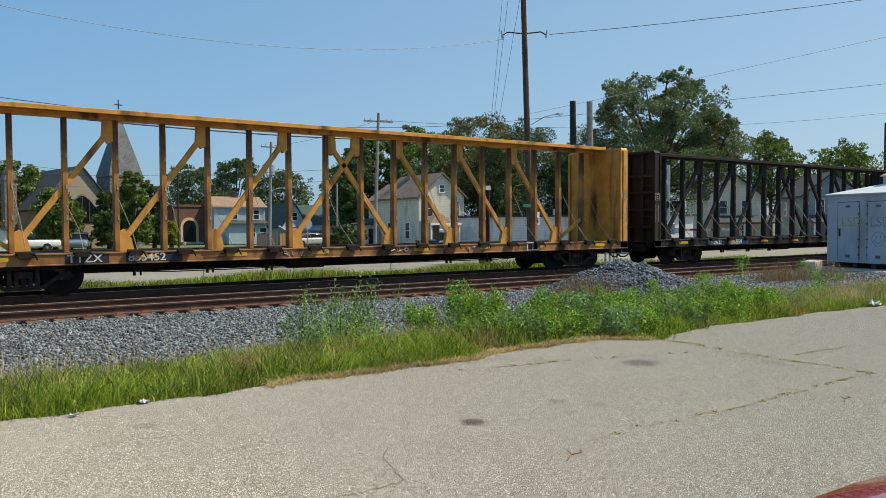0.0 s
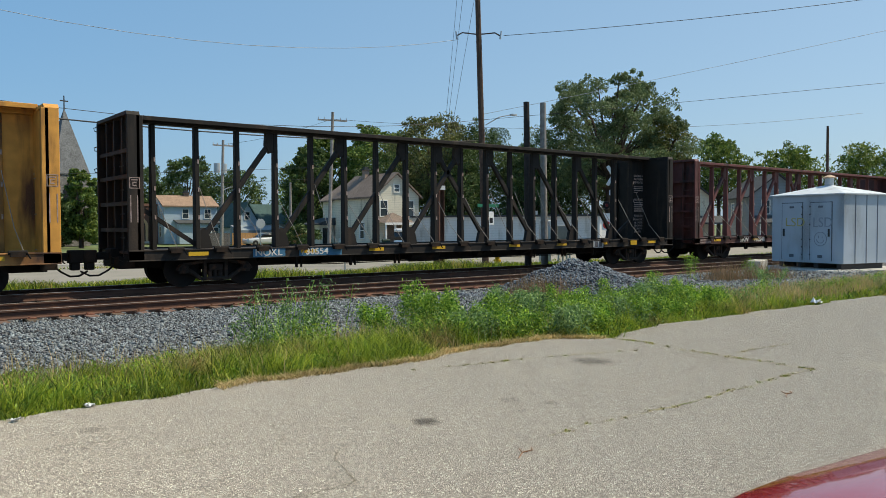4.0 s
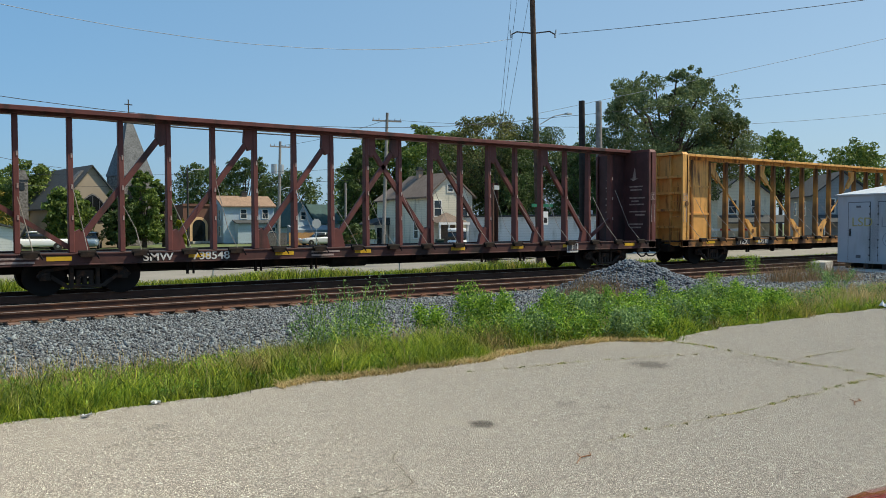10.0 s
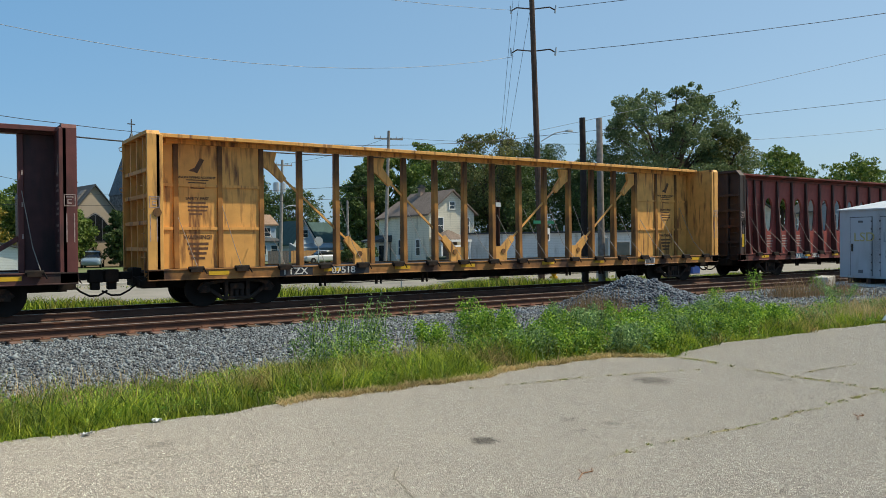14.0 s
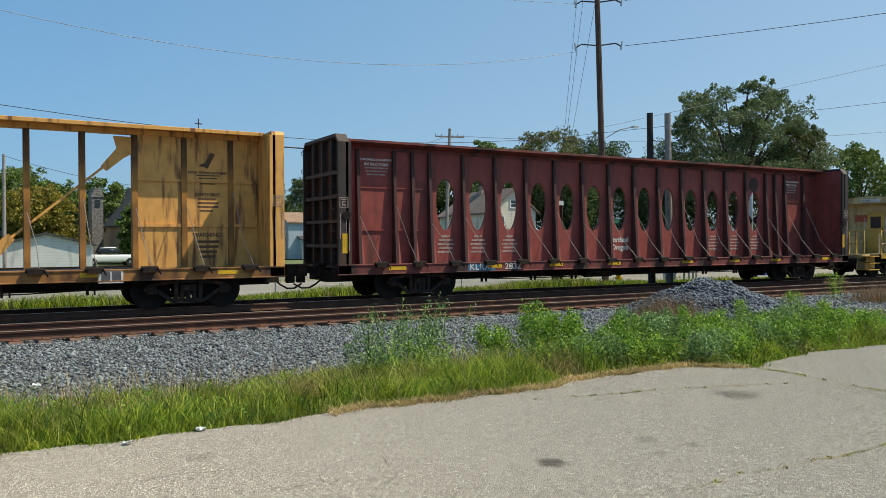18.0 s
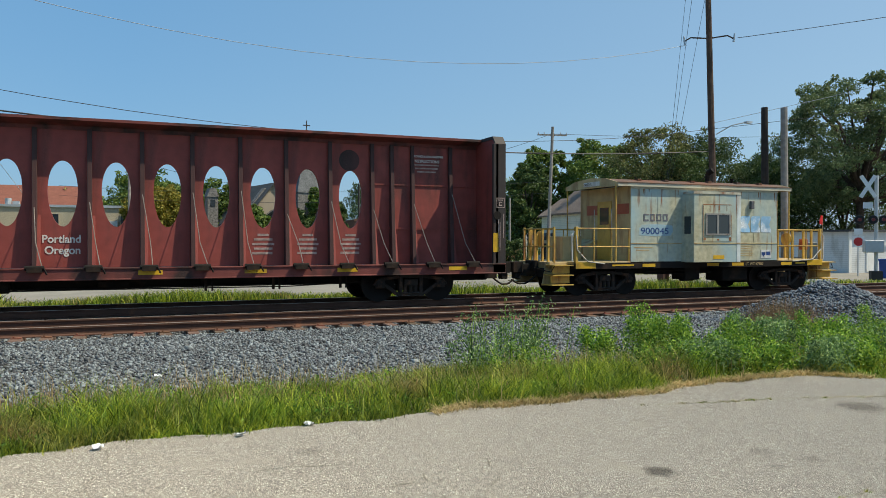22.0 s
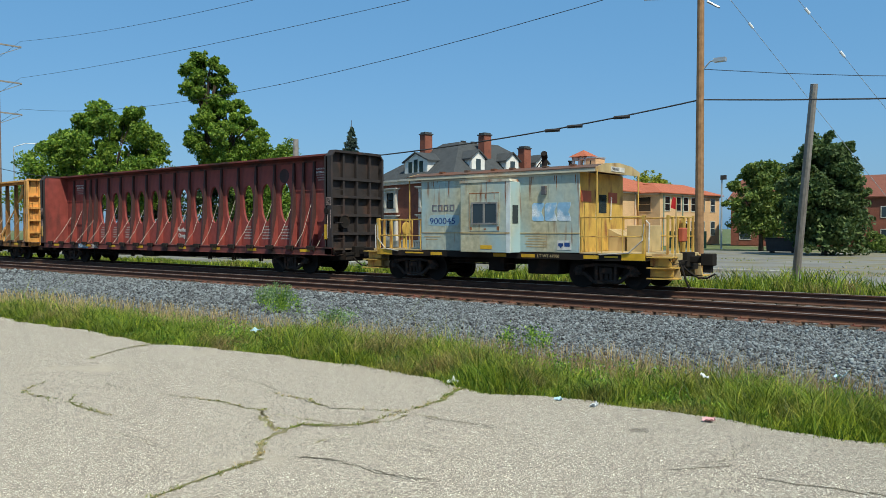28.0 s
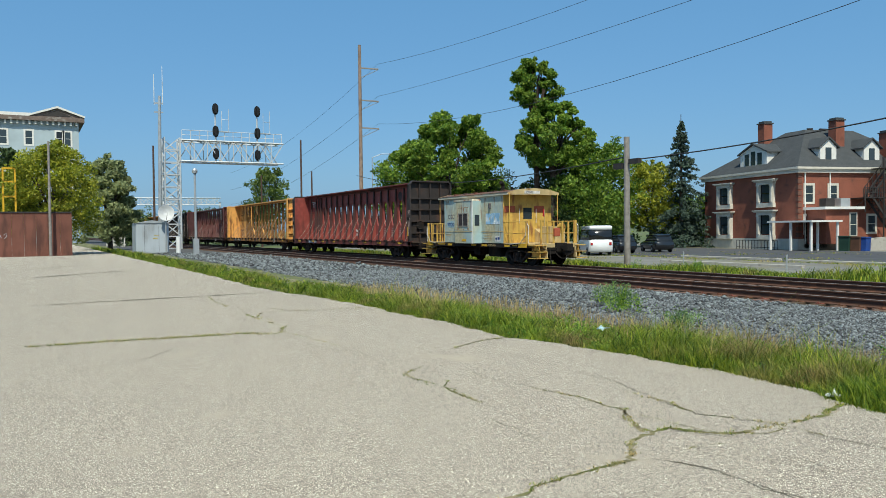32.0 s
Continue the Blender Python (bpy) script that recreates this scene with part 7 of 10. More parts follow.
# brick mansion
mn = thing("mansion", "red brick mansion with slate hip roof, dormers and stone trim", "house", at=pose(-50.6, 66.3, LOW, 0, 0, -13.5))
part("wall", Geo().box(-15.6, 0, 0, 16.5, 1.1, 7.7), m_brick, mn)
part("foundation", Geo().box(-15.7, 0.1, -0.1, 16.6, 0, 1.1), m_stone_trim, mn)
part("cornice", Geo().box(-15.9, 0.3, -0.3, 16.8, 7.55, 7.9).box(-16.1, 0.5, -0.5, 17.0, 7.9, 8.1), m_stone_trim, mn)
part("roof", Geo().add([(-16.1, -0.5, 8.1), (0.5, -0.5, 8.1), (0.5, 17.0, 8.1), (-16.1, 17.0, 8.1), (-7.6, 4.6, 12.4), (-4.6, 4.6, 12.4), (-4.6, 10.6, 12.4), (-7.6, 10.6, 12.4)],
                       [(0, 1, 5, 4), (1, 2, 6, 5), (2, 3, 7, 6), (3, 0, 4, 7), (4, 5, 6, 7), (3, 2, 1, 0)]), m_slate, mn)
part("ridge_vents", Geo().box(-4.75, -4.5, 4.9, 5.5, 12.4, 12.55).box(-4.75, -4.5, 6.4, 7.2, 12.4, 12.55).box(-4.75, -4.5, 8.0, 8.8, 12.4, 12.55), m_darkmetal, mn)


def stone_bay(parent, u, z0, high, face="s", at=0.0):
    """A sash window between stone pilasters, with a moulded cap and an apron."""
    g = Geo()
    for q in ((u - 1.25, u - 0.82, z0 - 0.1, z0 + high), (u + 0.82, u + 1.25, z0 - 0.1, z0 + high), (u - 1.3, u + 1.3, z0 - 0.55, z0 - 0.1)):
        fbox(g, face, at, *q, 0.0, 0.35)
    s = part("window_surround", g, m_stone_trim, parent)
    part("cap", fbox(fbox(fbox(Geo(), face, at, u - 1.3, u + 1.3, z0 + high, z0 + high + 0.3, 0.0, 0.38), face, at, u - 1.5, u + 1.5, z0 + high + 0.3, z0 + high + 0.42, 0.0, 0.52), face, at, u - 1.65, u + 1.65, z0 + high + 0.42, z0 + high + 0.52, 0.0, 0.62), m_stone_trim, s)
    for d in (-1.03, 1.03):
        part("pilaster", fbox(fbox(Geo(), face, at, u + d - 0.13, u + d + 0.13, z0, z0 + high - 0.12, 0.35, 0.42), face, at, u + d - 0.2, u + d + 0.2, z0 + high - 0.12, z0 + high, 0.35, 0.46), m_stone_trim, s)
    part("pane", fbox(Geo(), face, at, u - 0.82, u + 0.82, z0, z0 + high, 0.0, 0.1), m_pane, s)
    part("sash", fbox(fbox(fbox(Geo(), face, at, u - 0.82, u + 0.82, z0 + high / 2 - 0.05, z0 + high / 2 + 0.05, 0.1, 0.17), face, at, u - 0.82, u - 0.72, z0, z0 + high, 0.1, 0.16), face, at, u + 0.72, u + 0.82, z0, z0 + high, 0.1, 0.16), m_dark_pane, s)


for u in (-11.6, -4.6):
    stone_bay(mn, u, 4.85, 1.8)
    stone_bay(mn, u, 1.55, 1.95)
for k, u in enumerate((1.2, 4.0, 11.4, 14.6)):
    window(mn, "e", 0.0, u, 4.7, 6.3, 0.85, m_stone_trim, t=0.22)
for u in (1.2, 8.6):
    window(mn, "e", 0.0, u, 1.7, 3.3, 0.85, m_stone_trim, t=0.22)
for k in range(11):
    part("quoin", Geo().box(-0.28, 0.06, -0.06, 0.34, 1.3 + k * 0.58, 1.7 + k * 0.58), m_brick_dark, mn)
for y in (0.7, 3.6, 15.8):
    part("downspout", Geo().tube((0.1, y, 0.6), (0.1, y, 7.8), 0.07, n=6), m_trim, mn)


def dormer(parent, face, u, at, wide, z=8.6, n=1):
    """A gabled dormer that stands out of the roof."""
    d = part("dormer", (Geo().prism([(u - wide / 2, z), (u + wide / 2, z), (u + wide / 2, z + 1.7), (u, z + 2.5), (u - wide / 2, z + 1.7)], "y", at, at + 3.0) if face == "s"
                        else Geo().prism([(u - wide / 2, z), (u + wide / 2, z), (u + wide / 2, z + 1.7), (u, z + 2.5), (u - wide / 2, z + 1.7)], "x", at - 3.0, at)), m_trim, parent, "white trimmed roof dormer")
    for s in (-1, 1):
        q = [(u, z + 2.52), (u + s * (wide / 2 + 0.3), z + 1.52), (u + s * (wide / 2 + 0.3), z + 1.66), (u, z + 2.68)]
        part("dormer_roof", Geo().prism(q, "y" if face == "s" else "x", *((at - 0.2, at + 3.2) if face == "s" else (at - 3.2, at + 0.2))), m_slate, d)
    for k in range(n):
        uu = u + (k - (n - 1) / 2) * 1.05
        part("pane", fbox(Geo(), face, at, uu - 0.34, uu + 0.34, z + 0.35, z + 1.6 + (0.2 if n == 3 and k == 1 else 0.0), 0.0, 0.04), m_pane, d)


dormer(mn, "s", -7.3, 0.35, 4.4, 8.5, 3)
for u in (3.9, 9.1, 13.9):
    dormer(mn, "e", u, -0.5, 1.9, 8.5, 1)
for x, y, z in ((-9.1, 3.2, 13.5), (-2.8, 6.9, 13.1), (-1.0, 11.5, 11.7)):
    chimney(mn, x, y, 8.5, z, 1.05, m_brick)
# porch, canopy, annex and fire escape on the side
an = part("side_bay", Geo().box(0, 2.6, 0.9, 4.6, 0.6, 3.9), m_brick, mn)
part("bay_roof", Geo().box(-0.1, 3.0, 0.5, 5.0, 3.9, 4.15), m_trim, an)
window(mn, "e", 2.6, 4.0, 1.4, 3.5, 0.7, m_stone_trim)
part("air_conditioner", Geo().box(0.6, 1.5, 1.9, 2.9, 4.15, 5.0), m_darkmetal, an)
part("air_conditioner", Geo().box(0.6, 1.6, 3.5, 4.6, 4.15, 5.0), m_galv, an)
ca = part("canopy", Geo().box(-1.8, 4.4, -2.2, 1.2, 2.7, 2.86), m_trim, mn, "flat white entrance canopy")
for x, y in ((-1.5, -2.0), (1.4, -2.0), (4.1, -2.0), (4.1, 0.9), (2.6, 0.0)):
    part("canopy_post", Geo().box(x - 0.09, x + 0.09, y - 0.09, y + 0.09, 0, 2.7), m_trim, ca)
part("entrance", Geo().box(0.0, 0.1, 0.6, 3.2, 0.2, 2.6), m_dark_pane, mn)
ax = part("annex", Geo().box(0.0, 3.2, 11.2, 15.6, 0, 4.4), m_white_siding, mn, "low white sided annex")
part("annex_roof", Geo().box(-0.2, 3.6, 10.9, 16.0, 4.4, 4.65), m_trim, ax)
part("annex_door", Geo().box(3.2, 3.26, 13.6, 14.4, 1.2, 3.2), m_trim, ax)
FY = -2.9
fe = part("fire_escape", Geo().box(0.0, 1.9, 9.0 + FY, 13.2 + FY, 5.0, 5.08).box(0.0, 1.9, 11.0 + FY, 14.4 + FY, 7.9, 7.98), m_darkmetal, mn, "dark iron fire escape")
for xs in (1.0, 1.8):
    for a, b in (((xs, 13.6 + FY, 0.6), (xs, 10.0 + FY, 5.0)), ((xs, 9.6 + FY, 5.0), (xs, 12.2 + FY, 7.9))):
        part("stringer", Geo().beam(a, b, 0.08, 0.2), m_darkmetal, fe)
        part("handrail", Geo().beam((a[0], a[1], a[2] + 0.95), (b[0], b[1], b[2] + 0.95), 0.06), m_darkmetal, fe)
        for k in range(6):
            p = Vector(a).lerp(Vector(b), k / 5)
            part("baluster", Geo().box(p.x - 0.025, p.x + 0.025, p.y - 0.025, p.y + 0.025, p.z, p.z + 0.95), m_darkmetal, fe)
for k in range(14):
    f = k / 13
    part("tread", Geo().box(1.0, 1.8, 13.5 - 3.5 * f + FY, 13.75 - 3.5 * f + FY, 0.6 + 4.4 * f, 0.65 + 4.4 * f), m_darkmetal, fe)
for k in range(10):
    f = k / 9
    part("tread", Geo().box(1.0, 1.8, 9.6 + 2.6 * f + FY, 9.85 + 2.6 * f + FY, 5.0 + 2.9 * f, 5.05 + 2.9 * f), m_darkmetal, fe)
for k in range(16):
    y = 9.0 + 0.28 * k + FY
    part("baluster", Geo().box(1.84, 1.89, y - 0.025, y + 0.025, 5.05, 6.05), m_darkmetal, fe)
for k in range(13):
    y = 11.0 + 0.28 * k + FY
    part("baluster", Geo().box(1.84, 1.89, y - 0.025, y + 0.025, 7.95, 9.0), m_darkmetal, fe)
for y, z0, z1 in ((9.0, 3.6, 6.1), (10.4, 5.0, 6.1), (11.2, 0.0, 9.0), (13.2, 0.0, 9.0), (14.4, 7.0, 9.0)):
    part("escape_post", Geo().box(1.82, 1.9, y - 0.05 + FY, y + 0.05 + FY, z0, z1), m_darkmetal, fe)
for y0, y1, z in ((9.0, 13.2, 6.0), (9.0, 13.2, 5.5), (11.0, 14.4, 8.95), (11.0, 14.4, 8.45)):
    part("escape_rail", Geo().box(1.83, 1.89, y0 + FY, y1 + FY, z, z + 0.07), m_darkmetal, fe)
for y in (9.2, 11.2, 13.1):
    part("strut", Geo().beam((0.0, y + FY, 3.9), (1.8, y + FY, 4.98), 0.07), m_darkmetal, fe)
part("fence_rail", Geo().box(-7.5, -1.0, -1.6, -1.56, 0.9, 0.95).box(-7.5, -1.0, -1.6, -1.56, 0.2, 0.25), m_darkmetal, mn)
for k in range(14):
    part("fence_picket", Geo().box(-7.5 + 0.5 * k, -7.46 + 0.5 * k, -1.6, -1.56, 0, 0.95), m_darkmetal, mn)
ramp = single("concrete_ramp", Geo().prism([(0, 0), (14.2, 0), (14.2, 1.6), (9.0, 1.6), (0, 1.1)], "x", 0, 0.3), m_concrete, "long sloped concrete ramp wall beside the mansion", "ramp", at=pose(-45.0, 67.4, LOW, 0, 0, -10))
m_bin_green = mk("dark_green_bin", (0.02, 0.05, 0.035), 0.5)
m_bin_blue = mk("blue_bin", (0.02, 0.06, 0.25), 0.5)
m_bin_brown = mk("brown_bin", (0.10, 0.05, 0.03), 0.6)
for x, y, w, h, mt, lab in ((-46.4, 66.2, 1.1, 1.4, m_bin_green, "dark green waste bin beside the mansion"), (-45.4, 66.4, 1.0, 1.35, m_bin_brown, "brown waste bin beside the mansion"), (-44.6, 66.6, 0.7, 1.3, m_bin_blue, "blue recycling bin beside the mansion"), (44.6, 55.0, 0.7, 1.1, m_bin_blue, "blue recycling bin beside the house"), (43.4, 33.6, 0.8, 1.2, m_bin_blue, "blue recycling bin near the white building")):
    b = thing("waste_bin", lab, "bin", "waste bins", at=pose(x, y, LOW))
    part("body", Geo().prism([(0, 0), (w, 0), (w * 1.06, h * 0.9), (-w * 0.06, h * 0.9)], "y", 0, w), mt, b, bev=0.03)
    part("lid", Geo().box(-w * 0.1, w * 1.1, -0.06, w + 0.06, h * 0.9, h), mt, b, bev=0.03)

# tan brick school-like building with red tile roofs
yb = thing("tan_building", "tan brick building with red tile hip roofs and a cupola", "building", at=pose(-47.2, 98.0, LOW, 0, 0, -8))
part("main_wall", Geo().box(-21, 0, 0, 18, 0, 7.6), m_tan_brick, yb)
hip_roof(yb, -21, 0, 0, 18, 7.6, 10.4, (7.4, 8.6), m_tile, 0.8)
part("soffit", Geo().box(-21.6, 0.6, -0.6, 18.6, 7.3, 7.47), m_stone_trim, yb)
part("wing_wall", Geo().box(-6, 3.74, 5.5, 22.8, 0, 7.4), m_tan_brick, yb)
hip_roof(yb, -6, 3.74, 5.5, 22.8, 7.4, 9.0, (4.2, 4.6), m_tile, 0.5, name="wing_roof")
part("cornice", Geo().box(3.5, 3.9, 5.3, 22.9, 7.1, 7.27).box(0.02, 3.9, 5.3, 5.55, 7.1, 7.27), m_stone_trim, yb)
for k in range(4):
    window(yb, "s", 0.0, -7.85 + 1.72 * k, 4.95, 6.95, 1.5, m_trim, bar=False)
for k in range(3):
    window(yb, "s", 0.0, -6.1 + 1.6 * k, 1.45, 3.55, 1.35, m_trim)
part("sill_course", Geo().box(-9.2, -1.8, -0.07, 0, 4.72, 4.86).box(-7.3, -1.8, -0.07, 0, 1.22, 1.36), m_stone_trim, yb)
window(yb, "s", 5.5, 1.35, 4.8, 6.75, 1.9, m_tan_brick, pane=m_dark_pane)
window(yb, "s", 5.5, 1.3, 2.0, 2.7, 1.3, m_tan_brick, bar=False, pane=m_dark_pane)
for k, y in enumerate((7.4, 10.4, 12.5, 14.7, 17.4, 20.6)):
    window(yb, "e", 3.74, y, 4.9, 6.8, 1.3, m_stone_trim, pane=m_dark_pane)
    if k:
        window(yb, "e", 3.74, y, 1.4, 3.4, 1.3, m_stone_trim, pane=m_dark_pane)
part("drainpipe", Geo().tube((-1.3, -0.1, 0), (-1.3, -0.1, 7.3), 0.1, n=6).tube((3.85, 6.3, 0), (3.85, 6.3, 7.1), 0.09, n=6).tube((3.85, 11.5, 0), (3.85, 11.5, 7.1), 0.09, n=6), mk("green_copper", (0.20, 0.27, 0.22), 0.7), yb)
part("conduit", Geo().tube((0.1, 0.5, 0), (0.1, 0.5, 7.3), 0.06, n=6).tube((0.1, 5.0, 0), (0.1, 5.0, 7.2), 0.06, n=6), m_stone_trim, yb)
cu = part("cupola", Geo().box(-13.1, -12.75, 8.0, 8.35, 9, 13.5).box(-11.95, -11.6, 8.0, 8.35, 9, 13.5).box(-10.85, -10.5, 8.0, 8.35, 9, 13.5).box(-13.1, -12.75, 10.2, 10.5, 9, 13.5).box(-10.85, -10.5, 10.2, 10.5, 9, 13.5).box(-13.1, -10.5, 8.0, 10.5, 13.0, 13.5).box(-13.1, -10.5, 8.0, 10.5, 9, 10.1), m_stone_trim, yb, "open stone cupola")
part("cupola_roof", Geo().add([(-13.5, 7.6, 13.5), (-10.1, 7.6, 13.5), (-10.1, 10.9, 13.5), (-13.5, 10.9, 13.5), (-11.8, 9.25, 14.6)], [(0, 1, 4), (1, 2, 4), (2, 3, 4), (3, 0, 4), (3, 2, 1, 0)]), m_tile, cu)
part("tower_stack", Geo().box(-10.4, -8.7, 8.0, 10.4, 9, 13.1), m_tan_brick, yb)
part("stack_cap", Geo().box(-10.5, -8.6, 7.9, 10.5, 13.1, 13.3), m_galv, yb)
for x, y, z in ((-15.6, 7.0, 9.6), (-0.6, 9.5, 8.0)):
    part("roof_vent", Geo().tube((x, y, z - 0.6), (x, y, z + 0.5), 0.45, n=12).tube((x, y, z + 0.5), (x, y, z + 0.85), 0.75, n=12), m_tile, yb)
ut = thing("utility_enclosure", "grey utility cabinets and screens fenced beside the tan building", "utility", at=pose(-45.13, 94.0, LOW, 0, 0, -8))
for x, w, h, mt in ((0.2, 0.7, 1.3, m_bin_blue), (1.2, 0.75, 2.0, m_galv), (2.2, 0.9, 0.9, m_galv), (2.7, 3.6, 1.95, m_galv)):
    part("cabinet", Geo().box(x, x + w, 0, 1.2, 0, h), mt, ut, bev=0.04)
part("fence_screen", Geo().box(7.4, 12.6, 0.2, 0.28, 0, 2.05), m_bin_green, ut)
for k in range(6):
    part("fence_post", Geo().tube((0.0 + 1.25 * k, -0.6, 0), (0.0 + 1.25 * k, -0.6, 2.4), 0.03, n=6), m_darkmetal, ut)
part("fence_rail", Geo().tube((0, -0.6, 2.36), (6.4, -0.6, 2.36), 0.025, n=5), m_darkmetal, ut)
for x in (3.6, 5.3, 6.1):
    part("bollard", Geo().tube((x, -1.2, 0), (x, -1.2, 1.25), 0.12, n=10), m_safety, ut)

# beige office block, brown brick block behind it
bo = thing("office_block", "two-story beige brick office block with dark windows", "building", at=pose(-11.6, 89.0, LOW, 0, 0, -2))
part("wall", Geo().box(0, 15, 0, 14, 0, 5.7), m_beige_brick, bo)
part("coping", Geo().box(-0.15, 15.15, -0.15, 14.1, 5.6, 5.85), m_galv, bo)
for u in (4.7, 8.4, 12.4):
    window(bo, "s", 0.0, u, 3.4, 4.9, 1.8, m_beige_brick, bar=False, pane=m_dark_pane)
window(bo, "s", 0.0, 4.7, 0.9, 2.6, 1.8, m_beige_brick, bar=False, pane=m_dark_pane)
part("door", Geo().box(7.8, 9.4, -0.1, 0, 0.2, 2.6), m_dark_pane, bo)
part("door_canopy", Geo().box(7.2, 12.0, -1.2, 0, 2.75, 2.95), m_darkmetal, bo)
part("steps", Geo().box(7.4, 9.8, -1.4, 0, 0, 0.35), m_concrete, bo)
part("air_conditioner", Geo().box(10.2, 11.2, -0.5, 0, 3.0, 4.2), m_galv, bo)
part("roof_vent", Geo().tube((0.9, 1.0, 5.7), (0.9, 1.0, 6.5), 0.3, n=10).box(1.3, 1.9, 0.8, 1.3, 5.7, 6.2), m_galv, bo)
bb = thing("brick_block", "two-story brown brick block with dark red shingle roof", "building", at=pose(-20.0, 112.0, LOW, 0, 0, 0))
gable_block(bb, -16, 16, 0, 12, 6.5, 9.4, "x", m_brick, mk("red_brown_shingles", (0.20, 0.075, 0.05), 0.9, spread=0.15, scale=1.5, bscale=12, speck=0.3), 0.4)
for k in range(9):
    for z in (0.9, 3.8):
        window(bb, "s", 0.0, -14 + 3.5 * k, z, z + 1.3, 1.4, m_stone_trim, bar=False)
part("bay", Geo().box(9.0, 11.2, -1.8, 0, 0, 6.3), m_brick, bb)

# far blue-grey building with bracketed cornice, rust-red wall, at the far left
bg = thing("tall_building", "tall blue-grey building with white pediment and cornice", "building", at=pose(-150, 8.6, LOW, 0, 0, 0))
part("wall", Geo().box(-14, 0, -16, 0, 0, 22), mk("pale_blue_stucco", (0.40, 0.48, 0.52), 0.8, spread=0.1, scale=0.4), bg)
m_weathered_wood = mk("weathered_cornice_wood", (0.17, 0.13, 0.11), 0.9, spread=0.25, scale=2, dirt=(0.36, 0.34, 0.31), amount=0.35, dscale=1.2)
part("cornice", Geo().box(-14.8, 0.9, -16.5, 0.9, 21.6, 22.3), m_weathered_wood, bg)
part("parapet", Geo().box(-14.0, 0.3, -16.0, 0.5, 22.3, 22.9), m_trim, bg)
for k in range(18):
    part("bracket", Geo().box(0.0, 0.6, -15.8 + 0.9 * k, -15.5 + 0.9 * k, 21.0, 21.8), m_trim, bg)
pd = part("pediment", Geo().prism([(-7.5, 21.9), (0.9, 21.9), (0.9, 22.4), (-3.3, 23.9), (-7.5, 22.4)], "x", -0.6, 0.7), m_weathered_wood, bg, "weathered wooden pediment with a dark louvred opening")
part("raking_cornice", Geo().prism([(-7.6, 22.35), (-3.3, 23.85), (1.0, 22.35), (1.0, 22.65), (-3.3, 24.2), (-7.6, 22.65)], "x", 0.7, 1.0), m_trim, pd)
part("louvre", Geo().prism([(-5.6, 22.5), (-1.0, 22.5), (-3.3, 23.4)], "x", 0.7, 0.76), m_darkmetal, pd)
for u in (-1.8, -3.0, -7.7, -11.5, -15.0):
    for z in (17.6, 13.2, 8.8):
        window(bg, "e", 0.0, u, z, z + 2.3, 1.0, m_trim, pane=m_dark_pane if u == -3.0 else m_pane, t=0.28)
rw = thing("rusty_wall", "rust-red metal yard wall with faded graffiti", "wall", at=pose(-65.5, 3.1, 0))
for k in range(14):
    part("panel", Geo().box(-0.06, 0.0, -0.5 * k * 1.6 - 0.79, -0.5 * k * 1.6, -0.1, 3.25), mk("rust_red_steel", (0.17, 0.07, 0.05), 0.85, spread=0.2, scale=0.7, dirt=(0.10, 0.045, 0.035), amount=0.45, streak=4) if k == 0 else bpy.data.materials["rust_red_steel"], rw)
part("wall_top", Geo().box(-0.12, 0.06, -11.2, 0.0, 3.22, 3.32), m_darkmetal, rw)
g = Geo()
jr = random.Random(8)
for k in range(7):
    y = -6.7 + 0.36 * k
    pts = [(0.012, y + 0.28 * jr.random(), 1.25 + 0.5 * jr.random()) for _ in range(4)]
    g.path(pts, 0.02, 4)
part("graffiti", g, m_graffiti, rw)
yl = thing("yellow_frame", "yellow steel frame on the rusty wall", "frame", at=pose(-66.5, -1.4, 0))
for y in (0, 0.8):
    part("upright", Geo().box(-0.06, 0.06, y - 0.06, y + 0.06, -0.75, 6.6), m_safety, yl)
for z in (4.4, 5.5, 6.5):
    part("bar", Geo().box(-0.05, 0.05, 0, 0.8, z, z + 0.12), m_safety, yl)
yard = thing("garage", "small white sided garage with grey roof near the church", "garage", at=pose(0.2, 78.0, LOW))
part("wall", Geo().prism([(0, 0), (7.5, 0), (7.5, 2.0), (3.75, 3.0), (0, 2.0)], "y", 0, 6), m_white_siding, yard)
part("roof", Geo().prism([(-0.3, 1.95), (3.75, 3.02), (7.8, 1.95), (7.8, 2.1), (3.75, 3.2), (-0.3, 2.1)], "y", -0.3, 6.3), m_slate, yard)

# ---- trees ----
m_bark = mk("bark", (0.075, 0.055, 0.042), 0.95, spread=0.3, scale=4, bscale=20, bump=0.3)
m_leaf = mk("green_leaf", (0.125, 0.185, 0.036), 0.6, spread=0.3, scale=0.35, bump=0, island=0.5, through_light=0.3)
m_leaf_sunny = mk("sunlit_green_leaf", (0.165, 0.27, 0.032), 0.6, spread=0.3, scale=0.35, bump=0, island=0.5, through_light=0.38)
m_leaf_dark = mk("dark_leaf", (0.074, 0.118, 0.034), 0.6, spread=0.3, scale=0.35, bump=0, island=0.5, through_light=0.25)
m_leaf_yellow = mk("yellow_green_leaf", (0.29, 0.32, 0.028), 0.6, spread=0.3, scale=0.4, bump=0, island=0.45, through_light=0.35)
m_leaf_olive = mk("olive_leaf", (0.135, 0.15, 0.045), 0.6, spread=0.35, scale=0.35, bump=0, island=0.5, through_light=0.25)
m_leaf_gold = mk("golden_leaf", (0.235, 0.205, 0.028), 0.6, spread=0.3, scale=0.4, bump=0, island=0.45, through_light=0.3)
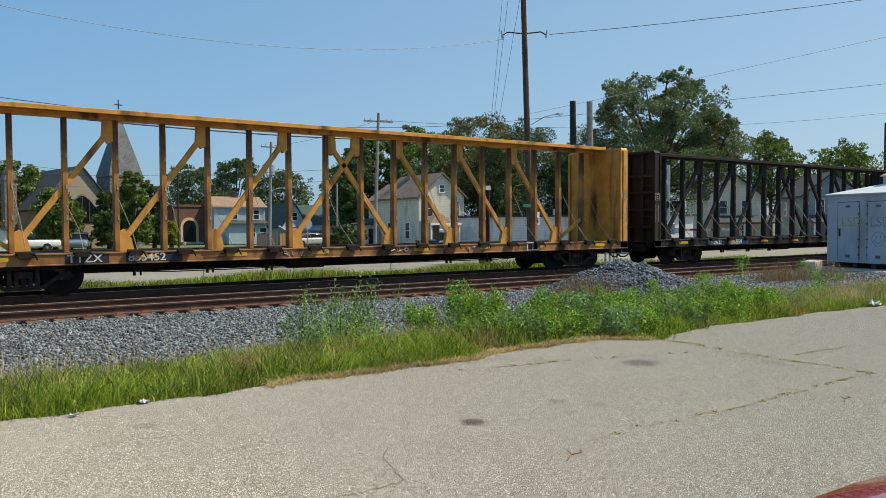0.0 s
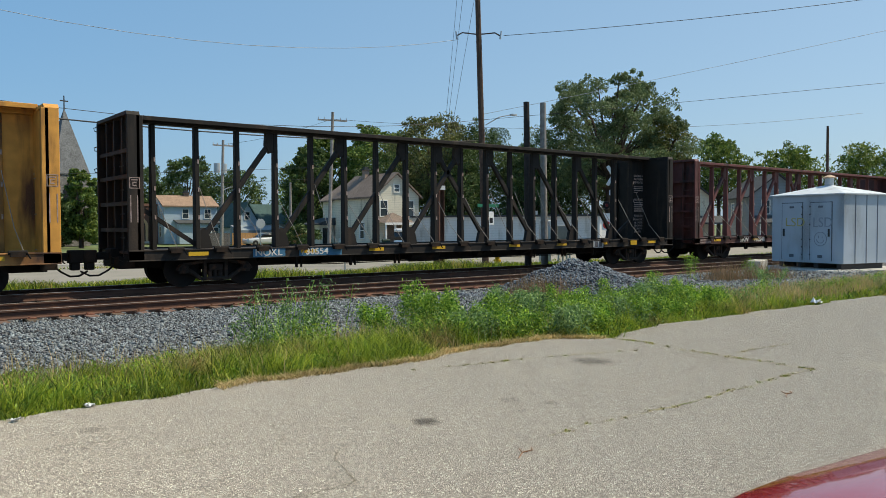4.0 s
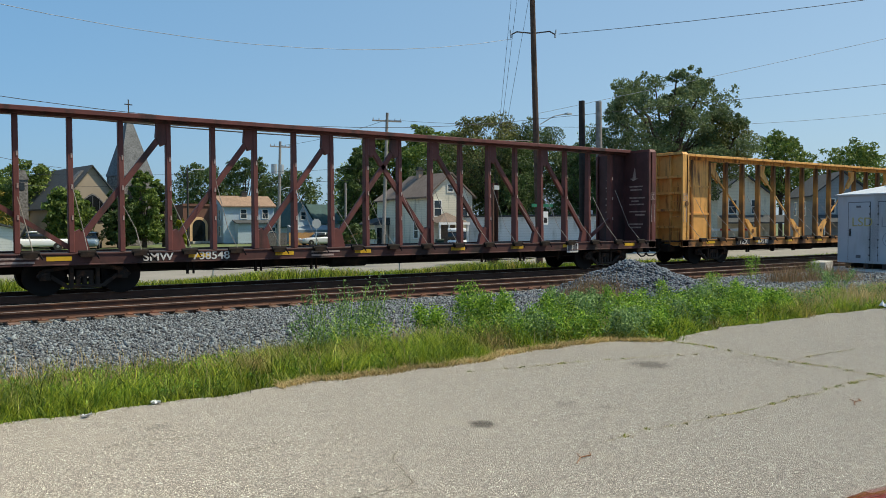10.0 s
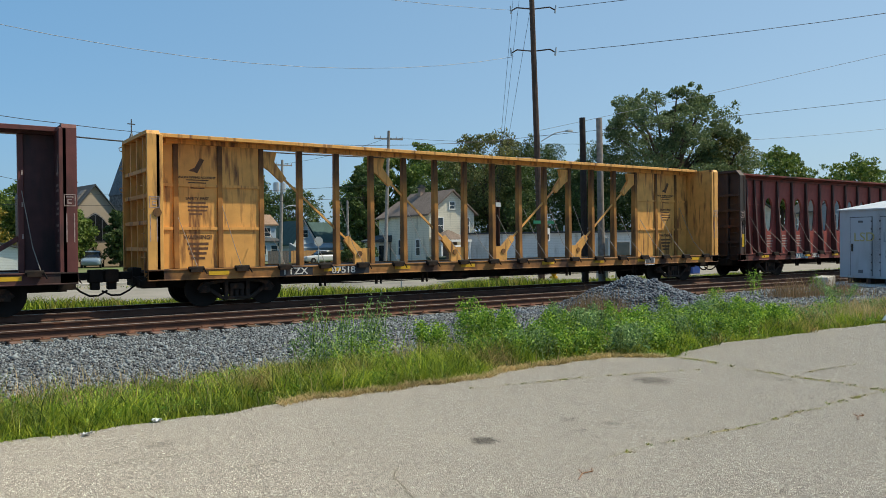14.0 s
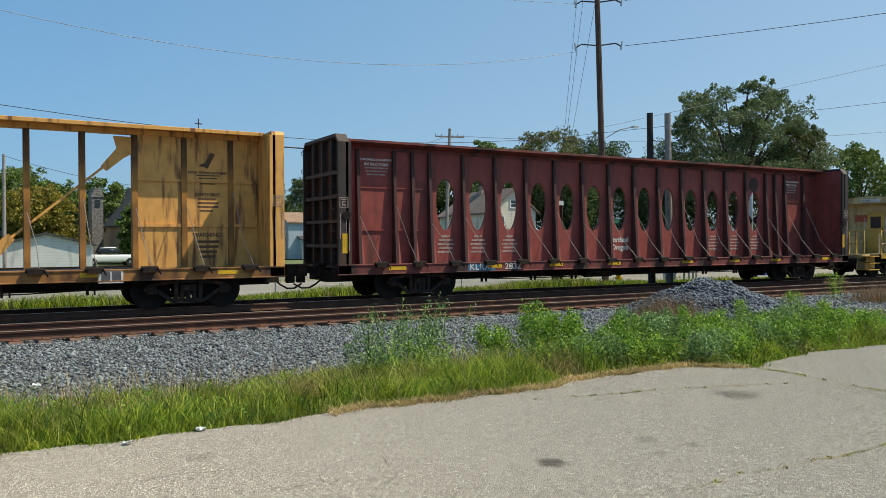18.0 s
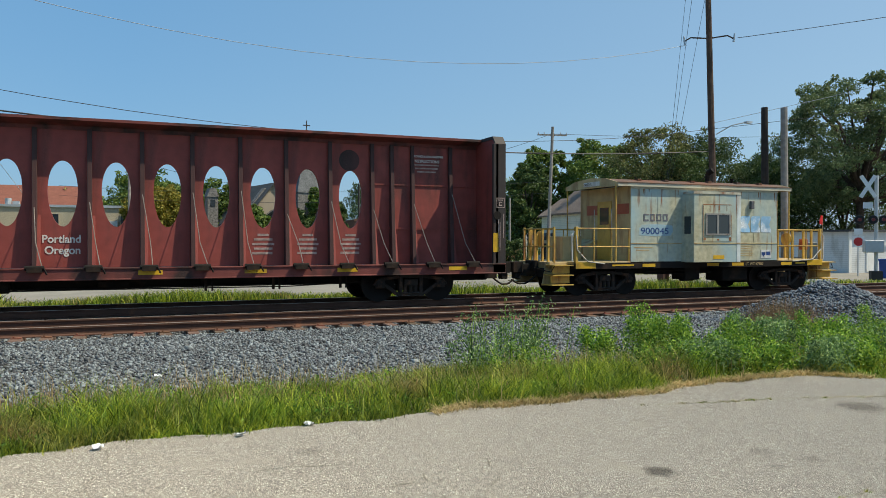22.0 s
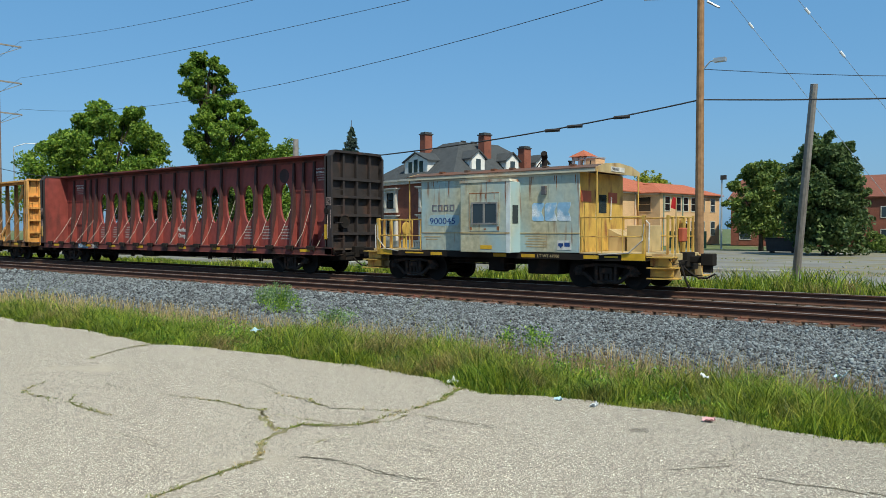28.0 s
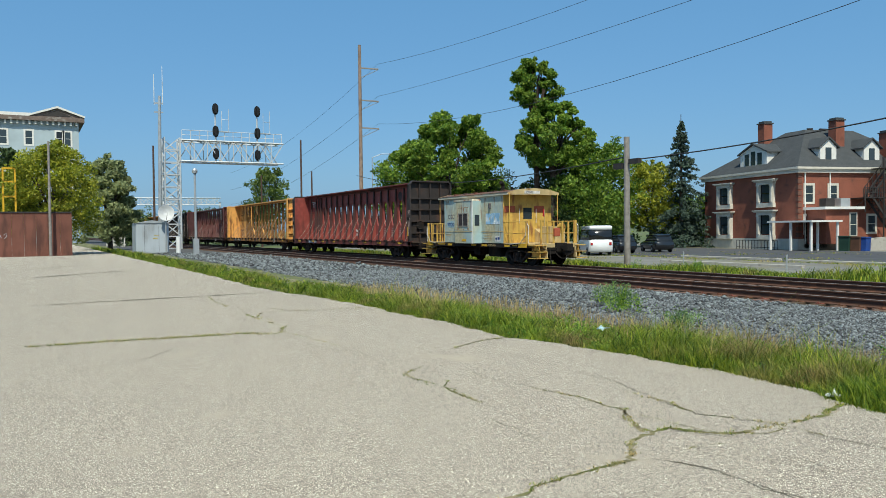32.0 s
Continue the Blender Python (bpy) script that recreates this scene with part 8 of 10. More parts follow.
m_leaf_grey = mk("grey_green_leaf", (0.125, 0.172, 0.07), 0.6, spread=0.25, scale=0.4, bump=0, island=0.4, through_light=0.3)
m_leaf_willow = mk("willow_leaf", (0.27, 0.31, 0.14), 0.6, spread=0.25, scale=0.4, bump=0, island=0.4, through_light=0.35)
m_needle = mk("blue_spruce_needle", (0.055, 0.085, 0.060), 0.7, spread=0.3, scale=0.6, bump=0, island=0.45)


def tree(x, y, top, wide, low, leaves, mat, label, seed, size=0.14, blobs=26, base=LOW, trunk=0.28, lean=0.0, clump=0.26, open_=0.5):
    """A trunk that forks into limbs, each ending in clumps of leaves, with gaps between."""
    jr = random.Random(seed)
    t = thing("tree", label, "tree", "trees round the railway", at=pose(x, y, base))
    H = top - base
    lo = low - base
    g = Geo()
    fork = lo + (H - lo) * 0.12
    g.tube((0, 0, -0.2), (lean * 0.4, 0, fork), trunk, trunk * 0.7, 9)
    cv = []
    for k in range(blobs):
        a = k * 2.39996 + jr.uniform(-0.4, 0.4)
        u = (k + 0.5) / blobs
        zz = lo + (H - lo) * (0.08 + 0.88 * u)
        env = math.sin(math.pi * min(0.97, 0.18 + 0.74 * u)) ** 0.6
        r = wide / 2 * env * math.sqrt(jr.uniform(0.12, 0.82))
        c = Vector((lean * u + r * math.cos(a), r * math.sin(a), zz))
        rad = wide * clump * jr.uniform(0.6, 1.15) * (1.0 - 0.35 * u)
        if k % 2 == 0:
            root = Vector((lean * 0.4, 0, fork * jr.uniform(0.8, 1.0) + (zz - fork) * 0.25 * jr.random()))
            mid = root.lerp(c, 0.5) + Vector((0, 0, 0.1 * H * jr.random()))
            rr = trunk * jr.uniform(0.25, 0.5)
            g.tube(root, mid, rr, rr * 0.7, 6).tube(mid, c, rr * 0.7, rr * 0.25, 5)
        n = int(leaves / blobs * jr.uniform(0.7, 1.3))
        cv.append(leaf_cloud(n, tuple(c), (rad, rad, rad * 0.72), size, 0.2))
        for j in range(3):
            d = Vector((jr.gauss(0, 1), jr.gauss(0, 1), jr.gauss(0, 0.7))).normalized() * rad * jr.uniform(0.8, 1.25)
            cv.append(leaf_cloud(max(8, n // 7), tuple(c + d), (rad * 0.36, rad * 0.36, rad * 0.28), size, 0.2))
    part("trunk", g, m_bark, t)
    v = np.concatenate(cv)
    bulk("crown", v, LEAF, mat, parent=t)
    return t


BROAD, DARK = "broad green tree with an open leafy crown", "dense dark green tree with a full crown"
TREES = []
# right of the crossing
TREES += [(57.8, 47.6, 15.3, 17.5, 4.0, 15500, m_leaf_grey, BROAD, dict(blobs=90, clump=0.088, trunk=0.4, size=0.125))]
TREES += [(60.6, 43.2, 11.0, 5, 6.4, 2600, m_leaf_olive, "olive green tree with a loose leafy crown", {})]
TREES += [(46.5, 60, 12.2, 9, 3.5, 6200, m_leaf_olive, "olive green tree with a full leafy crown", dict(blobs=38, clump=0.22))]
TREES += [(51, 58, 11.2, 8, 3.0, 4600, m_leaf_dark, DARK, {}), (55, 55, 9.5, 8, 1.0, 4600, m_leaf_dark, DARK, {}), (61, 52, 9.2, 9, 0.6, 5000, m_leaf_dark, DARK, {})]
TREES += [(50, 63, 8.6, 9, 0.4, 4600, m_leaf_dark, DARK, {}), (58, 58, 9.4, 8, 0.0, 4200, m_leaf_dark, DARK, {}), (52, 52, 8.6, 8, 0.0, 4000, m_leaf_dark, DARK, {}), (47.5, 57, 9.4, 7, 0.0, 4000, m_leaf_dark, DARK, {}), (44.6, 66, 8.0, 7, 0.6, 3400, m_leaf_dark, DARK, {})]
TREES += [(88, 55, 12.6, 8, 4, 2800, m_leaf, BROAD, {}), (92, 48, 10.5, 9, 3, 2800, m_leaf, BROAD, {}), (96, 40, 10.5, 9, 3, 2800, m_leaf, BROAD, {}), (100, 32, 9.5, 9, 3, 2600, m_leaf_dark, DARK, {})]
# behind the houses
TREES += [(49.6, 86, 13.0, 9, 5, 5200, m_leaf, BROAD, dict(blobs=44, clump=0.16)), (54, 80, 13.4, 10, 3, 4600, m_leaf, BROAD, {}), (44.9, 82, 10.8, 6.6, 0.3, 4200, m_leaf_dark, DARK, dict(blobs=40, clump=0.2)), (60, 76, 11.5, 9, 3, 3600, m_leaf, BROAD, {})]
TREES += [(47, 128, 13.0, 11, 3, 4200, m_leaf_dark, DARK, dict(blobs=30, clump=0.2)), (39.5, 128, 11.0, 9, 2, 3200, m_leaf_dark, DARK, {}), (53, 122, 10.5, 9, 2, 2600, m_leaf_dark, DARK, {}), (60, 112, 11.0, 10, 2, 2800, m_leaf, BROAD, {})]
# round the church
TREES += [(6.5, 104, 8.6, 8, 1, 3000, m_leaf, BROAD, {}), (11.5, 99, 8.8, 7, 1, 2800, m_leaf, BROAD, {}), (12.6, 84.5, 5.2, 4.6, 0.2, 2600, m_leaf, "bushy green tree before the church", dict(size=0.2)), (17.4, 83.6, 5.0, 3.4, -0.4, 2200, m_leaf_dark, "bushy dark green tree beside the church tower", dict(size=0.17)), (19.9, 83.8, 7.4, 3.6, -0.3, 3400, m_leaf, "bushy green tree beside the church tower", dict(size=0.17)), (22.2, 85.0, 6.2, 2.8, -0.5, 2200, m_leaf_dark, "bushy green tree beside the church tower", dict(size=0.17)), (24.4, 86.5, 2.2, 1.6, -0.5, 900, m_leaf_yellow, "yellowish green bush beside the brick hall", dict(size=0.17))]
TREES += [(3.6, 86, 6.9, 7.6, -0.2, 5200, m_leaf_gold, "golden yellow leafy tree near the church", dict(size=0.17, blobs=34)), (1.0, 110, 7.0, 9, 0.6, 2600, m_leaf, BROAD, {}), (-4.0, 118, 7.4, 9, 0.6, 2400, m_leaf, BROAD, {}), (9.8, 118, 8.0, 9, 1, 2400, m_leaf, BROAD, {})]
# by the leaning pole
TREES += [(-16.0, 75.0, 9.4, 6.8, -0.2, 9000, m_leaf_dark, "dense round-headed dark green tree beside the lot", dict(blobs=44, clump=0.26, size=0.22)), (-24.8, 87, 8.8, 7.0, 0.8, 4200, m_leaf, "feathery light green tree beside the lot", dict(blobs=30)), (2.6, 112, 10.6, 9, 4, 3000, m_leaf, BROAD, {}), (-60, 140, 11.5, 9, 5, 2600, m_leaf_yellow, BROAD, {})]
TREES += [(-2.0, 87.0, 2.4, 2.6, -0.5, 700, m_leaf_grey, "rounded grey-green shrub beside the office", dict(size=0.14, blobs=8, trunk=0.06)), (-14.0, 88.0, 1.2, 3.0, -0.6, 700, m_leaf, "low green hedge bush beside the lot", dict(size=0.14, blobs=8, trunk=0.06)), (31.2, 58.8, 1.5, 3.2, -0.65, 1600, m_leaf_dark, "low green hedge bush beside the house", dict(size=0.14, blobs=8, trunk=0.06))]
TREES += [(-10.2, 88.0, 0.9, 0.8, -0.5, 260, m_leaf_dark, "small clipped evergreen shrub by the office", dict(size=0.1, blobs=6, trunk=0.05)), (-8.2, 88.0, 1.2, 0.9, -0.5, 260, m_leaf_dark, "small clipped evergreen shrub by the office", dict(size=0.1, blobs=6, trunk=0.05))]
# left, beyond the train
TREES += [(-84, 46, 15.6, 14, 3.0, 14000, m_leaf_sunny, BROAD, dict(blobs=80, clump=0.125)), (-88, 42, 11.5, 9, 2.0, 4200, m_leaf_sunny, BROAD, {}), (-76.4, 56.0, 16.6, 10.4, 8.6, 8500, m_leaf_sunny, "tall tree with a high uneven crown", dict(blobs=64, clump=0.115, trunk=0.5)), (-78.4, 55.0, 22.2, 6.4, 16.0, 4000, m_leaf_sunny, "tall slender tree with a high leafy top", dict(blobs=34, clump=0.16, trunk=0.4))]
TREES += [(-73, 60, 12.0, 10, 1.0, 5400, m_leaf_sunny, BROAD, dict(blobs=34)), (-78, 58, 9.0, 9, 0.5, 4200, m_leaf_dark, DARK, {}), (-70.5, 66, 9.5, 7, 1.0, 3200, m_leaf_yellow, BROAD, {}), (-86, 52, 9.0, 10, 0.5, 4200, m_leaf_dark, DARK, {}), (-64, 80, 9.5, 8, 0.0, 3400, m_leaf_dark, DARK, {}), (-66.5, 78, 5.0, 7, -0.6, 2600, m_leaf_dark, DARK, {}), (-62.0, 84, 6.0, 8, -0.6, 2800, m_leaf_dark, DARK, {}), (-72, 74, 5.5, 9, -0.6, 3000, m_leaf_sunny, BROAD, {}), (-80, 66, 6, 10, -0.6, 3000, m_leaf_dark, DARK, {}), (-66, 74, 7.0, 6, 0.2, 2400, m_leaf_sunny, BROAD, {})]
TREES += [(-138, 38.6, 13.0, 8, 3.0, 2600, m_leaf, BROAD, {}), (-150, 28, 5.2, 10, 0.5, 2400, m_leaf_dark, DARK, {}), (-165, 20, 4.6, 12, 0.4, 2400, m_leaf, BROAD, {}), (-134, 35, 6.6, 8, 1.0, 2200, m_leaf_dark, DARK, {})]
TREES += [(-69.4, 1.8, 8.6, 7.4, 1.5, 8500, m_leaf_yellow, "bright yellow-green leafy tree behind the rusty wall", dict(base=-0.3, blobs=36, clump=0.22)), (-84, 7.4, 9.0, 5.4, 1.0, 5200, m_leaf_willow, "grey-green willow-like tree beside the yard", dict(base=-0.3, size=0.2)), (-90, -2.5, 10.6, 6.0, 1.0, 2800, m_leaf_dark, DARK, dict(base=-0.3)), (-118, 13.0, 4.4, 6, 0.2, 2200, m_leaf_dark, DARK, dict(base=-0.3))]
for k, (x, y, top, wide, low, n, mt, lab, kw) in enumerate(TREES):
    kw.setdefault("size", 0.12 if math.hypot(x, y) < 90 else 0.2)
    tree(x, y, top, wide, low, int(n * 2.5), mt, lab, 100 + k, **kw)

sp = thing("spruce", "tall blue spruce with a bare thin top beside the mansion", "tree", "trees round the railway", at=pose(-67.2, 67.6, LOW))
part("trunk", Geo().tube((0, 0, 0), (0, 0, 15.6), 0.3, 0.03, 8), m_bark, sp)
cv = []
jr = random.Random(4)
for k in range(230):
    u = jr.random() ** 1.15
    z = 1.2 + 13.4 * u
    r = 4.3 * (1 - u) ** 1.0 * jr.uniform(0.4, 1.1) + 0.2
    a = jr.uniform(0, math.tau)
    n = int(60 * (1 - 0.75 * u)) + 8
    for f in (0.4, 0.75, 1.0):
        cv.append(leaf_cloud(n // 2, (r * f * math.cos(a), r * f * math.sin(a), z - 0.35 * r * f), (0.5 * (1 - u) + 0.12, 0.5 * (1 - u) + 0.12, 0.22), 0.16, -0.4))
bulk("needles", np.concatenate(cv), LEAF, m_needle, parent=sp)


# ---- poles and wires ----
m_pole_pale = mk("bleached_pole_wood", (0.27, 0.20, 0.16), 0.9, spread=0.25, scale=3, bscale=30, dirt=(0.14, 0.10, 0.08), amount=0.4, streak=8)
def pole(x, y, top, r, mat, label, base=-0.5, lean=(0, 0), arms=(), cans=0, lamp=None, taper=0.7):
    p = thing("utility_pole", label, "pole", "utility poles", at=pose(x, y, base))
    h = top - base
    part("shaft", Geo().tube((0, 0, -0.3), (lean[0], lean[1], h), r, r * taper, 10), mat, p)
    for z, half, rot in arms:
        f = (z - base) / h
        c, s = math.cos(radians(rot)), math.sin(radians(rot))
        ox, oy = lean[0] * f, lean[1] * f
        a = part("crossarm", Geo().beam((ox - half * c, oy - half * s, z - base), (ox + half * c, oy + half * s, z - base), 0.1, 0.12), mat, p)
        for q in (-0.95, -0.55, 0.55, 0.95):
            part("insulator", Geo().tube((ox + q * half * c, oy + q * half * s, z - base + 0.05), (ox + q * half * c, oy + q * half * s, z - base + 0.24), 0.05, 0.035, 6), m_galv, a)
    for k in range(cans):
        part("transformer", Geo().tube((0.38 * (1 if k % 2 else -1), -0.25 * (k // 2), h - 3.1), (0.38 * (1 if k % 2 else -1), -0.25 * (k // 2), h - 2.2), 0.24, 0.24, 12), m_galv, p, "grey transformer can")
    if lamp:
        z, dx, dy = lamp
        la = part("lamp_arm", Geo().path([(0, 0, z - base - 0.4), (dx * 0.5, dy * 0.5, z - base), (dx, dy, z - base + 0.05)], 0.03, 5), m_galv, p)
        part("lamp_head", Geo().box(dx - 0.22, dx + 0.22, dy - 0.12, dy + 0.12, z - base - 0.05, z - base + 0.1), m_galv, la)
    return p


def wire(a, b, sag, r, mat, label, name="overhead_wire", n=14):
    pts = [tuple(Vector(a).lerp(Vector(b), k / n) - Vector((0, 0, sag * 4 * (k / n) * (1 - k / n)))) for k in range(n + 1)]
    return single(name, Geo().path(pts, r, 4), mat, label, "wire", "overhead wires")


BP, P4, P6 = (29.4, 33.4), (-11.2, 30.6), (-31.0, 27.1)
bp = pole(BP[0] + 0.18, BP[1] - 0.16, 18.0, 0.2, m_pole, "tall dark wooden power pole with angled insulator brackets", lean=(-0.4, 0.35))
for z in (12.6, 15.0):
    br = part("bracket", Geo().beam((0, 0, z + 0.35), (-0.75, 0.55, z + 0.45), 0.06).beam((0, 0, z + 0.35), (0.75, -0.55, z + 0.45), 0.06).beam((-0.75, 0.55, z + 0.45), (-1.05, 0.75, z + 0.25), 0.06).beam((0.75, -0.55, z + 0.45), (1.05, -0.75, z + 0.25), 0.06), m_pole, bp)
    br.location = (-0.29, 0.25, 0)
    for s in (-1, 1):
        part("insulator", Geo().tube((s * 1.0, -s * 0.73, z + 0.1), (s * 1.05, -s * 0.76, z + 0.55), 0.06, 0.04, 6), m_galv, br)
part("street_lamp", Geo().path([(0, 0, 7.8), (0.6, -0.5, 8.25), (1.2, -0.95, 8.4)], 0.03, 5).box(1.1, 1.45, -1.1, -0.85, 8.33, 8.43), m_galv, bp)
part("street_sign", Geo().box(-0.8, 0.8, -0.24, -0.2, 3.1, 3.28), mk("street_sign_green", (0.02, 0.16, 0.09), 0.5), bp)
part("notice", Geo().box(0.02, 0.42, -0.24, -0.21, 2.1, 2.85), m_sign_white, bp)
part("notice_print", Geo().box(0.1, 0.34, -0.25, -0.24, 2.2, 2.5), m_signal, bp)
p4 = pole(*P4, 11.9, 0.18, m_pole_warm, "warm brown wooden power pole beside the tracks", base=-0.45, lamp=(8.2, 0.75, 0.05))
part("bracket", Geo().beam((0, 0, 11.2), (-2.0, -0.8, 11.3), 0.07).beam((0, 0, 11.2), (2.3, 0.5, 11.35), 0.07), m_galv, p4)
part("cutout", Geo().tube((0.25, 0, 11.0), (0.7, 0.1, 10.7), 0.05, 0.04, 6), m_galv, p4)
pole(-8.45, 34.0, 7.2, 0.17, m_pole_grey, "leaning grey wooden pole without wires", base=-0.45, lean=(1.0, -1.6), taper=0.8)
p6 = pole(*P6, 6.3, 0.17, m_pole_grey, "short grey wooden pole carrying a cable beside the tracks", base=-0.3, taper=0.85)
part("splice_box", Geo().box(-0.9, -0.25, -0.12, 0.12, 5.0, 5.3).box(0.25, 0.95, -0.12, 0.12, 5.2, 5.45), m_darkmetal, p6)
pole(33.3, 57.6, 11.2, 0.17, m_pole_grey, "grey wooden power pole with crossarm beside the cream house", base=LOW, lean=(0.5, 0), arms=((10.5, 1.3, -12),))
pole(28.9, 70.0, 9.6, 0.17, m_pole_grey, "wooden power pole with transformers behind the yard", base=LOW, lean=(0.3, 0), arms=((9.1, 1.0, 0),), cans=3, lamp=(5.2, 1.6, -0.3))
pole(0.62, 66.0, 8.1, 0.15, m_pole_grey, "weathered grey wooden pole near the white garage", base=LOW)
wire((0.62, 66.0, 8.0), (12.9, 80.0, 6.95), 0.35, 0.016, m_wire, "thin overhead wire between poles")
pole(24.3, 83.5, 7.8, 0.12, m_darkmetal, "slim dark street lamp pole by the church", base=LOW, lamp=(7.6, 1.6, 0))
pole(31.3, 60.6, 5.3, 0.12, m_pole_grey, "short wooden pole before the houses", base=LOW)
pole(77.5, 36.5, 11.2, 0.17, m_pole, "dark wooden power pole beyond the crossing", base=LOW)
pole(86.0, 32.0, 9.2, 0.16, m_pole, "dark wooden power pole beyond the crossing", base=LOW, arms=((8.8, 0.9, 30),))
p5 = pole(-93.0, 38.0, 25.3, 0.28, m_pole_pale, "very tall wooden transmission pole with side arms", base=LOW)
for z in (22.2, 18.1, 14.6):
    part("side_arm", Geo().beam((0, 0, z + 0.9), (0.9, 2.2, z + 0.75), 0.16).beam((0, 0, z - 0.4), (0.9, 2.2, z + 0.7), 0.06), m_pole_grey, p5)
for x, y, top, lab in ((-114.6, 37.1, 15.5, "distant dark utility pole"), (-119, 16.5, 14.2, "distant dark utility pole"), (-130, 44, 12, "distant dark utility pole"), (-122, 33, 10.5, "distant dark utility pole")):
    pole(x, y, top, 0.18, m_pole, lab + " beside the tracks", base=LOW)
sl = thing("street_lamp", "tall galvanised street lamp with a curved arm", "lamp", at=pose(-101.5, 43.2, LOW))
part("shaft", Geo().tube((0, 0, 0), (0, 0, 12.6), 0.1, 0.06, 8), m_galv, sl)
part("arm", Geo().path([(0, 0, 12.6), (0.5, 1.2, 13.1), (1.0, 2.4, 13.1)], 0.05, 5).box(0.8, 1.3, 2.2, 2.9, 13.0, 13.2), m_galv, sl)
fl = thing("flood_lamp", "slim grey lot lamp pole with a small head", "lamp", at=pose(-30.2, 90.5, LOW))
part("shaft", Geo().tube((0, 0, 0), (0, 0, 8.2), 0.12, 0.09, 8), m_galv, fl)
part("head", Geo().box(-0.1, 0.5, -0.2, 0.2, 8.0, 8.5), m_darkmetal, fl)
W1 = "thin sagging power wire strung between the poles"
W2 = "dark sagging communication cable strung between the poles"
wire((BP[0] - 1.05, BP[1] + 0.75, 12.15), (P4[0] + 2.3, P4[1] + 0.5, 11.3), 2.25, 0.012, m_wire_pale, W1)
wire((BP[0] - 1.05, BP[1] + 0.75, 14.8), (P4[0] + 0.3, P4[1] + 0.1, 13.2), 1.0, 0.012, m_wire_pale, W1)
wire((BP[0] + 1.05, BP[1] - 0.75, 12.4), (65.4, -1.9, 18.0), 0.9, 0.016, m_wire, W1)
wire((BP[0] + 1.05, BP[1] - 0.75, 14.9), (65.4, -1.9, 21.0), 0.9, 0.016, m_wire, W1)
wire((BP[0], BP[1], 7.9), (82, -12, 23.0), 0.5, 0.011, m_wire_pale, W1)
wire((BP[0], BP[1], 7.6), (83.4, -15.4, 14.5), 0.4, 0.011, m_wire, W1)
for dx, dz in ((-1.05, 17.6), (-0.5, 17.8), (0.6, 17.9)):
    wire((BP[0] + dx, BP[1] + 0.4, dz), (28.2 + 0.1 * dx, 35.6, 3.9), 0.02, 0.012, m_wire, "thin guy wire running down from the power pole", n=4)
wire((P4[0], P4[1], 6.75), (BP[0], BP[1], 6.4), 0.95, 0.028, m_wire, W2)
wire((P4[0], P4[1], 7.95), (BP[0], BP[1], 7.6), 1.75, 0.012, m_wire, W1)
wire((P4[0], P4[1], 6.75), (P6[0], P6[1], 5.1), 0.35, 0.030, m_wire, W2)
for k, f in enumerate((0.155, 0.255, 0.305)):
    c = Vector((P4[0], P4[1], 6.75)).lerp(Vector((P6[0], P6[1], 5.1)), f) - Vector((0, 0, 0.35 * 4 * f * (1 - f)))
    single("splice_case", Geo().tube(c - Vector((0.32, 0.05, 0.03)), c + Vector((0.32, 0.05, -0.03)), 0.075, n=8), m_darkmetal, "dark cable splice case hanging on the cable", "splice", "cable splices")
wire((P6[0], P6[1], 5.3), (-92.0, 37.0, 8.6), 1.2, 0.03, m_wire, W2)
for z, dx, top in ((22.9, -2.0, 11.0), (18.8, 2.3, 11.0), (15.3, 0.0, 11.2)):
    wire((-92.1, 40.1, z), (P4[0] + dx, P4[1], top + (4.4 if z > 20 else 2.4 if z > 18 else 0.6)), 1.0 if z > 20 else 0.6 if z > 18 else 2.0, 0.016, m_wire, W1)
for z in (22.9, 18.8, 15.3):
    wire((-92.1, 40.1, z), (-190, 44, z - 7), 2.0, 0.02, m_wire, W1)
wire((33.7, 57.6, 10.6), (29.2, 70, 9.2), 0.3, 0.014, m_wire, W1)
wire((33.7, 57.6, 10.6), (84, 36, 13.0), 1.2, 0.014, m_wire, W1)
for z in (5.6, 6.6):
    wire((33.5, 57.6, z), (-6, 90, z + 0.6), 0.8, 0.014, m_wire, W1)
for dx, z in ((0.6, 11.2), (2.9, 11.0)):
    wire((P4[0] + dx, P4[1] + 0.2, z), (P4[0] + dx + 7.5, P4[1] + 5.5, -0.5), 0.02, 0.010, m_galv, "thin steel guy wire anchored in the grass", n=4)
single("guy_guard", Geo().tube((P4[0] + 7.4, P4[1] + 5.4, -0.4), (P4[0] + 6.6, P4[1] + 4.8, 0.9), 0.04, n=6), m_safety, "yellow plastic guard on a guy wire", "guard")
for dx, z, f in ((0.6, 11.2, 0.13), (2.9, 11.0, 0.10), (2.9, 11.0, 0.24)):
    a, b = Vector((P4[0] + dx, P4[1] + 0.2, z)), Vector((P4[0] + dx + 7.5, P4[1] + 5.5, -0.5))
    single("strain_insulator", Geo().tube(a.lerp(b, f), a.lerp(b, f + 0.018), 0.05, n=8), m_sign_white, "small white strain insulator on a guy wire", "insulator", "strain insulators")

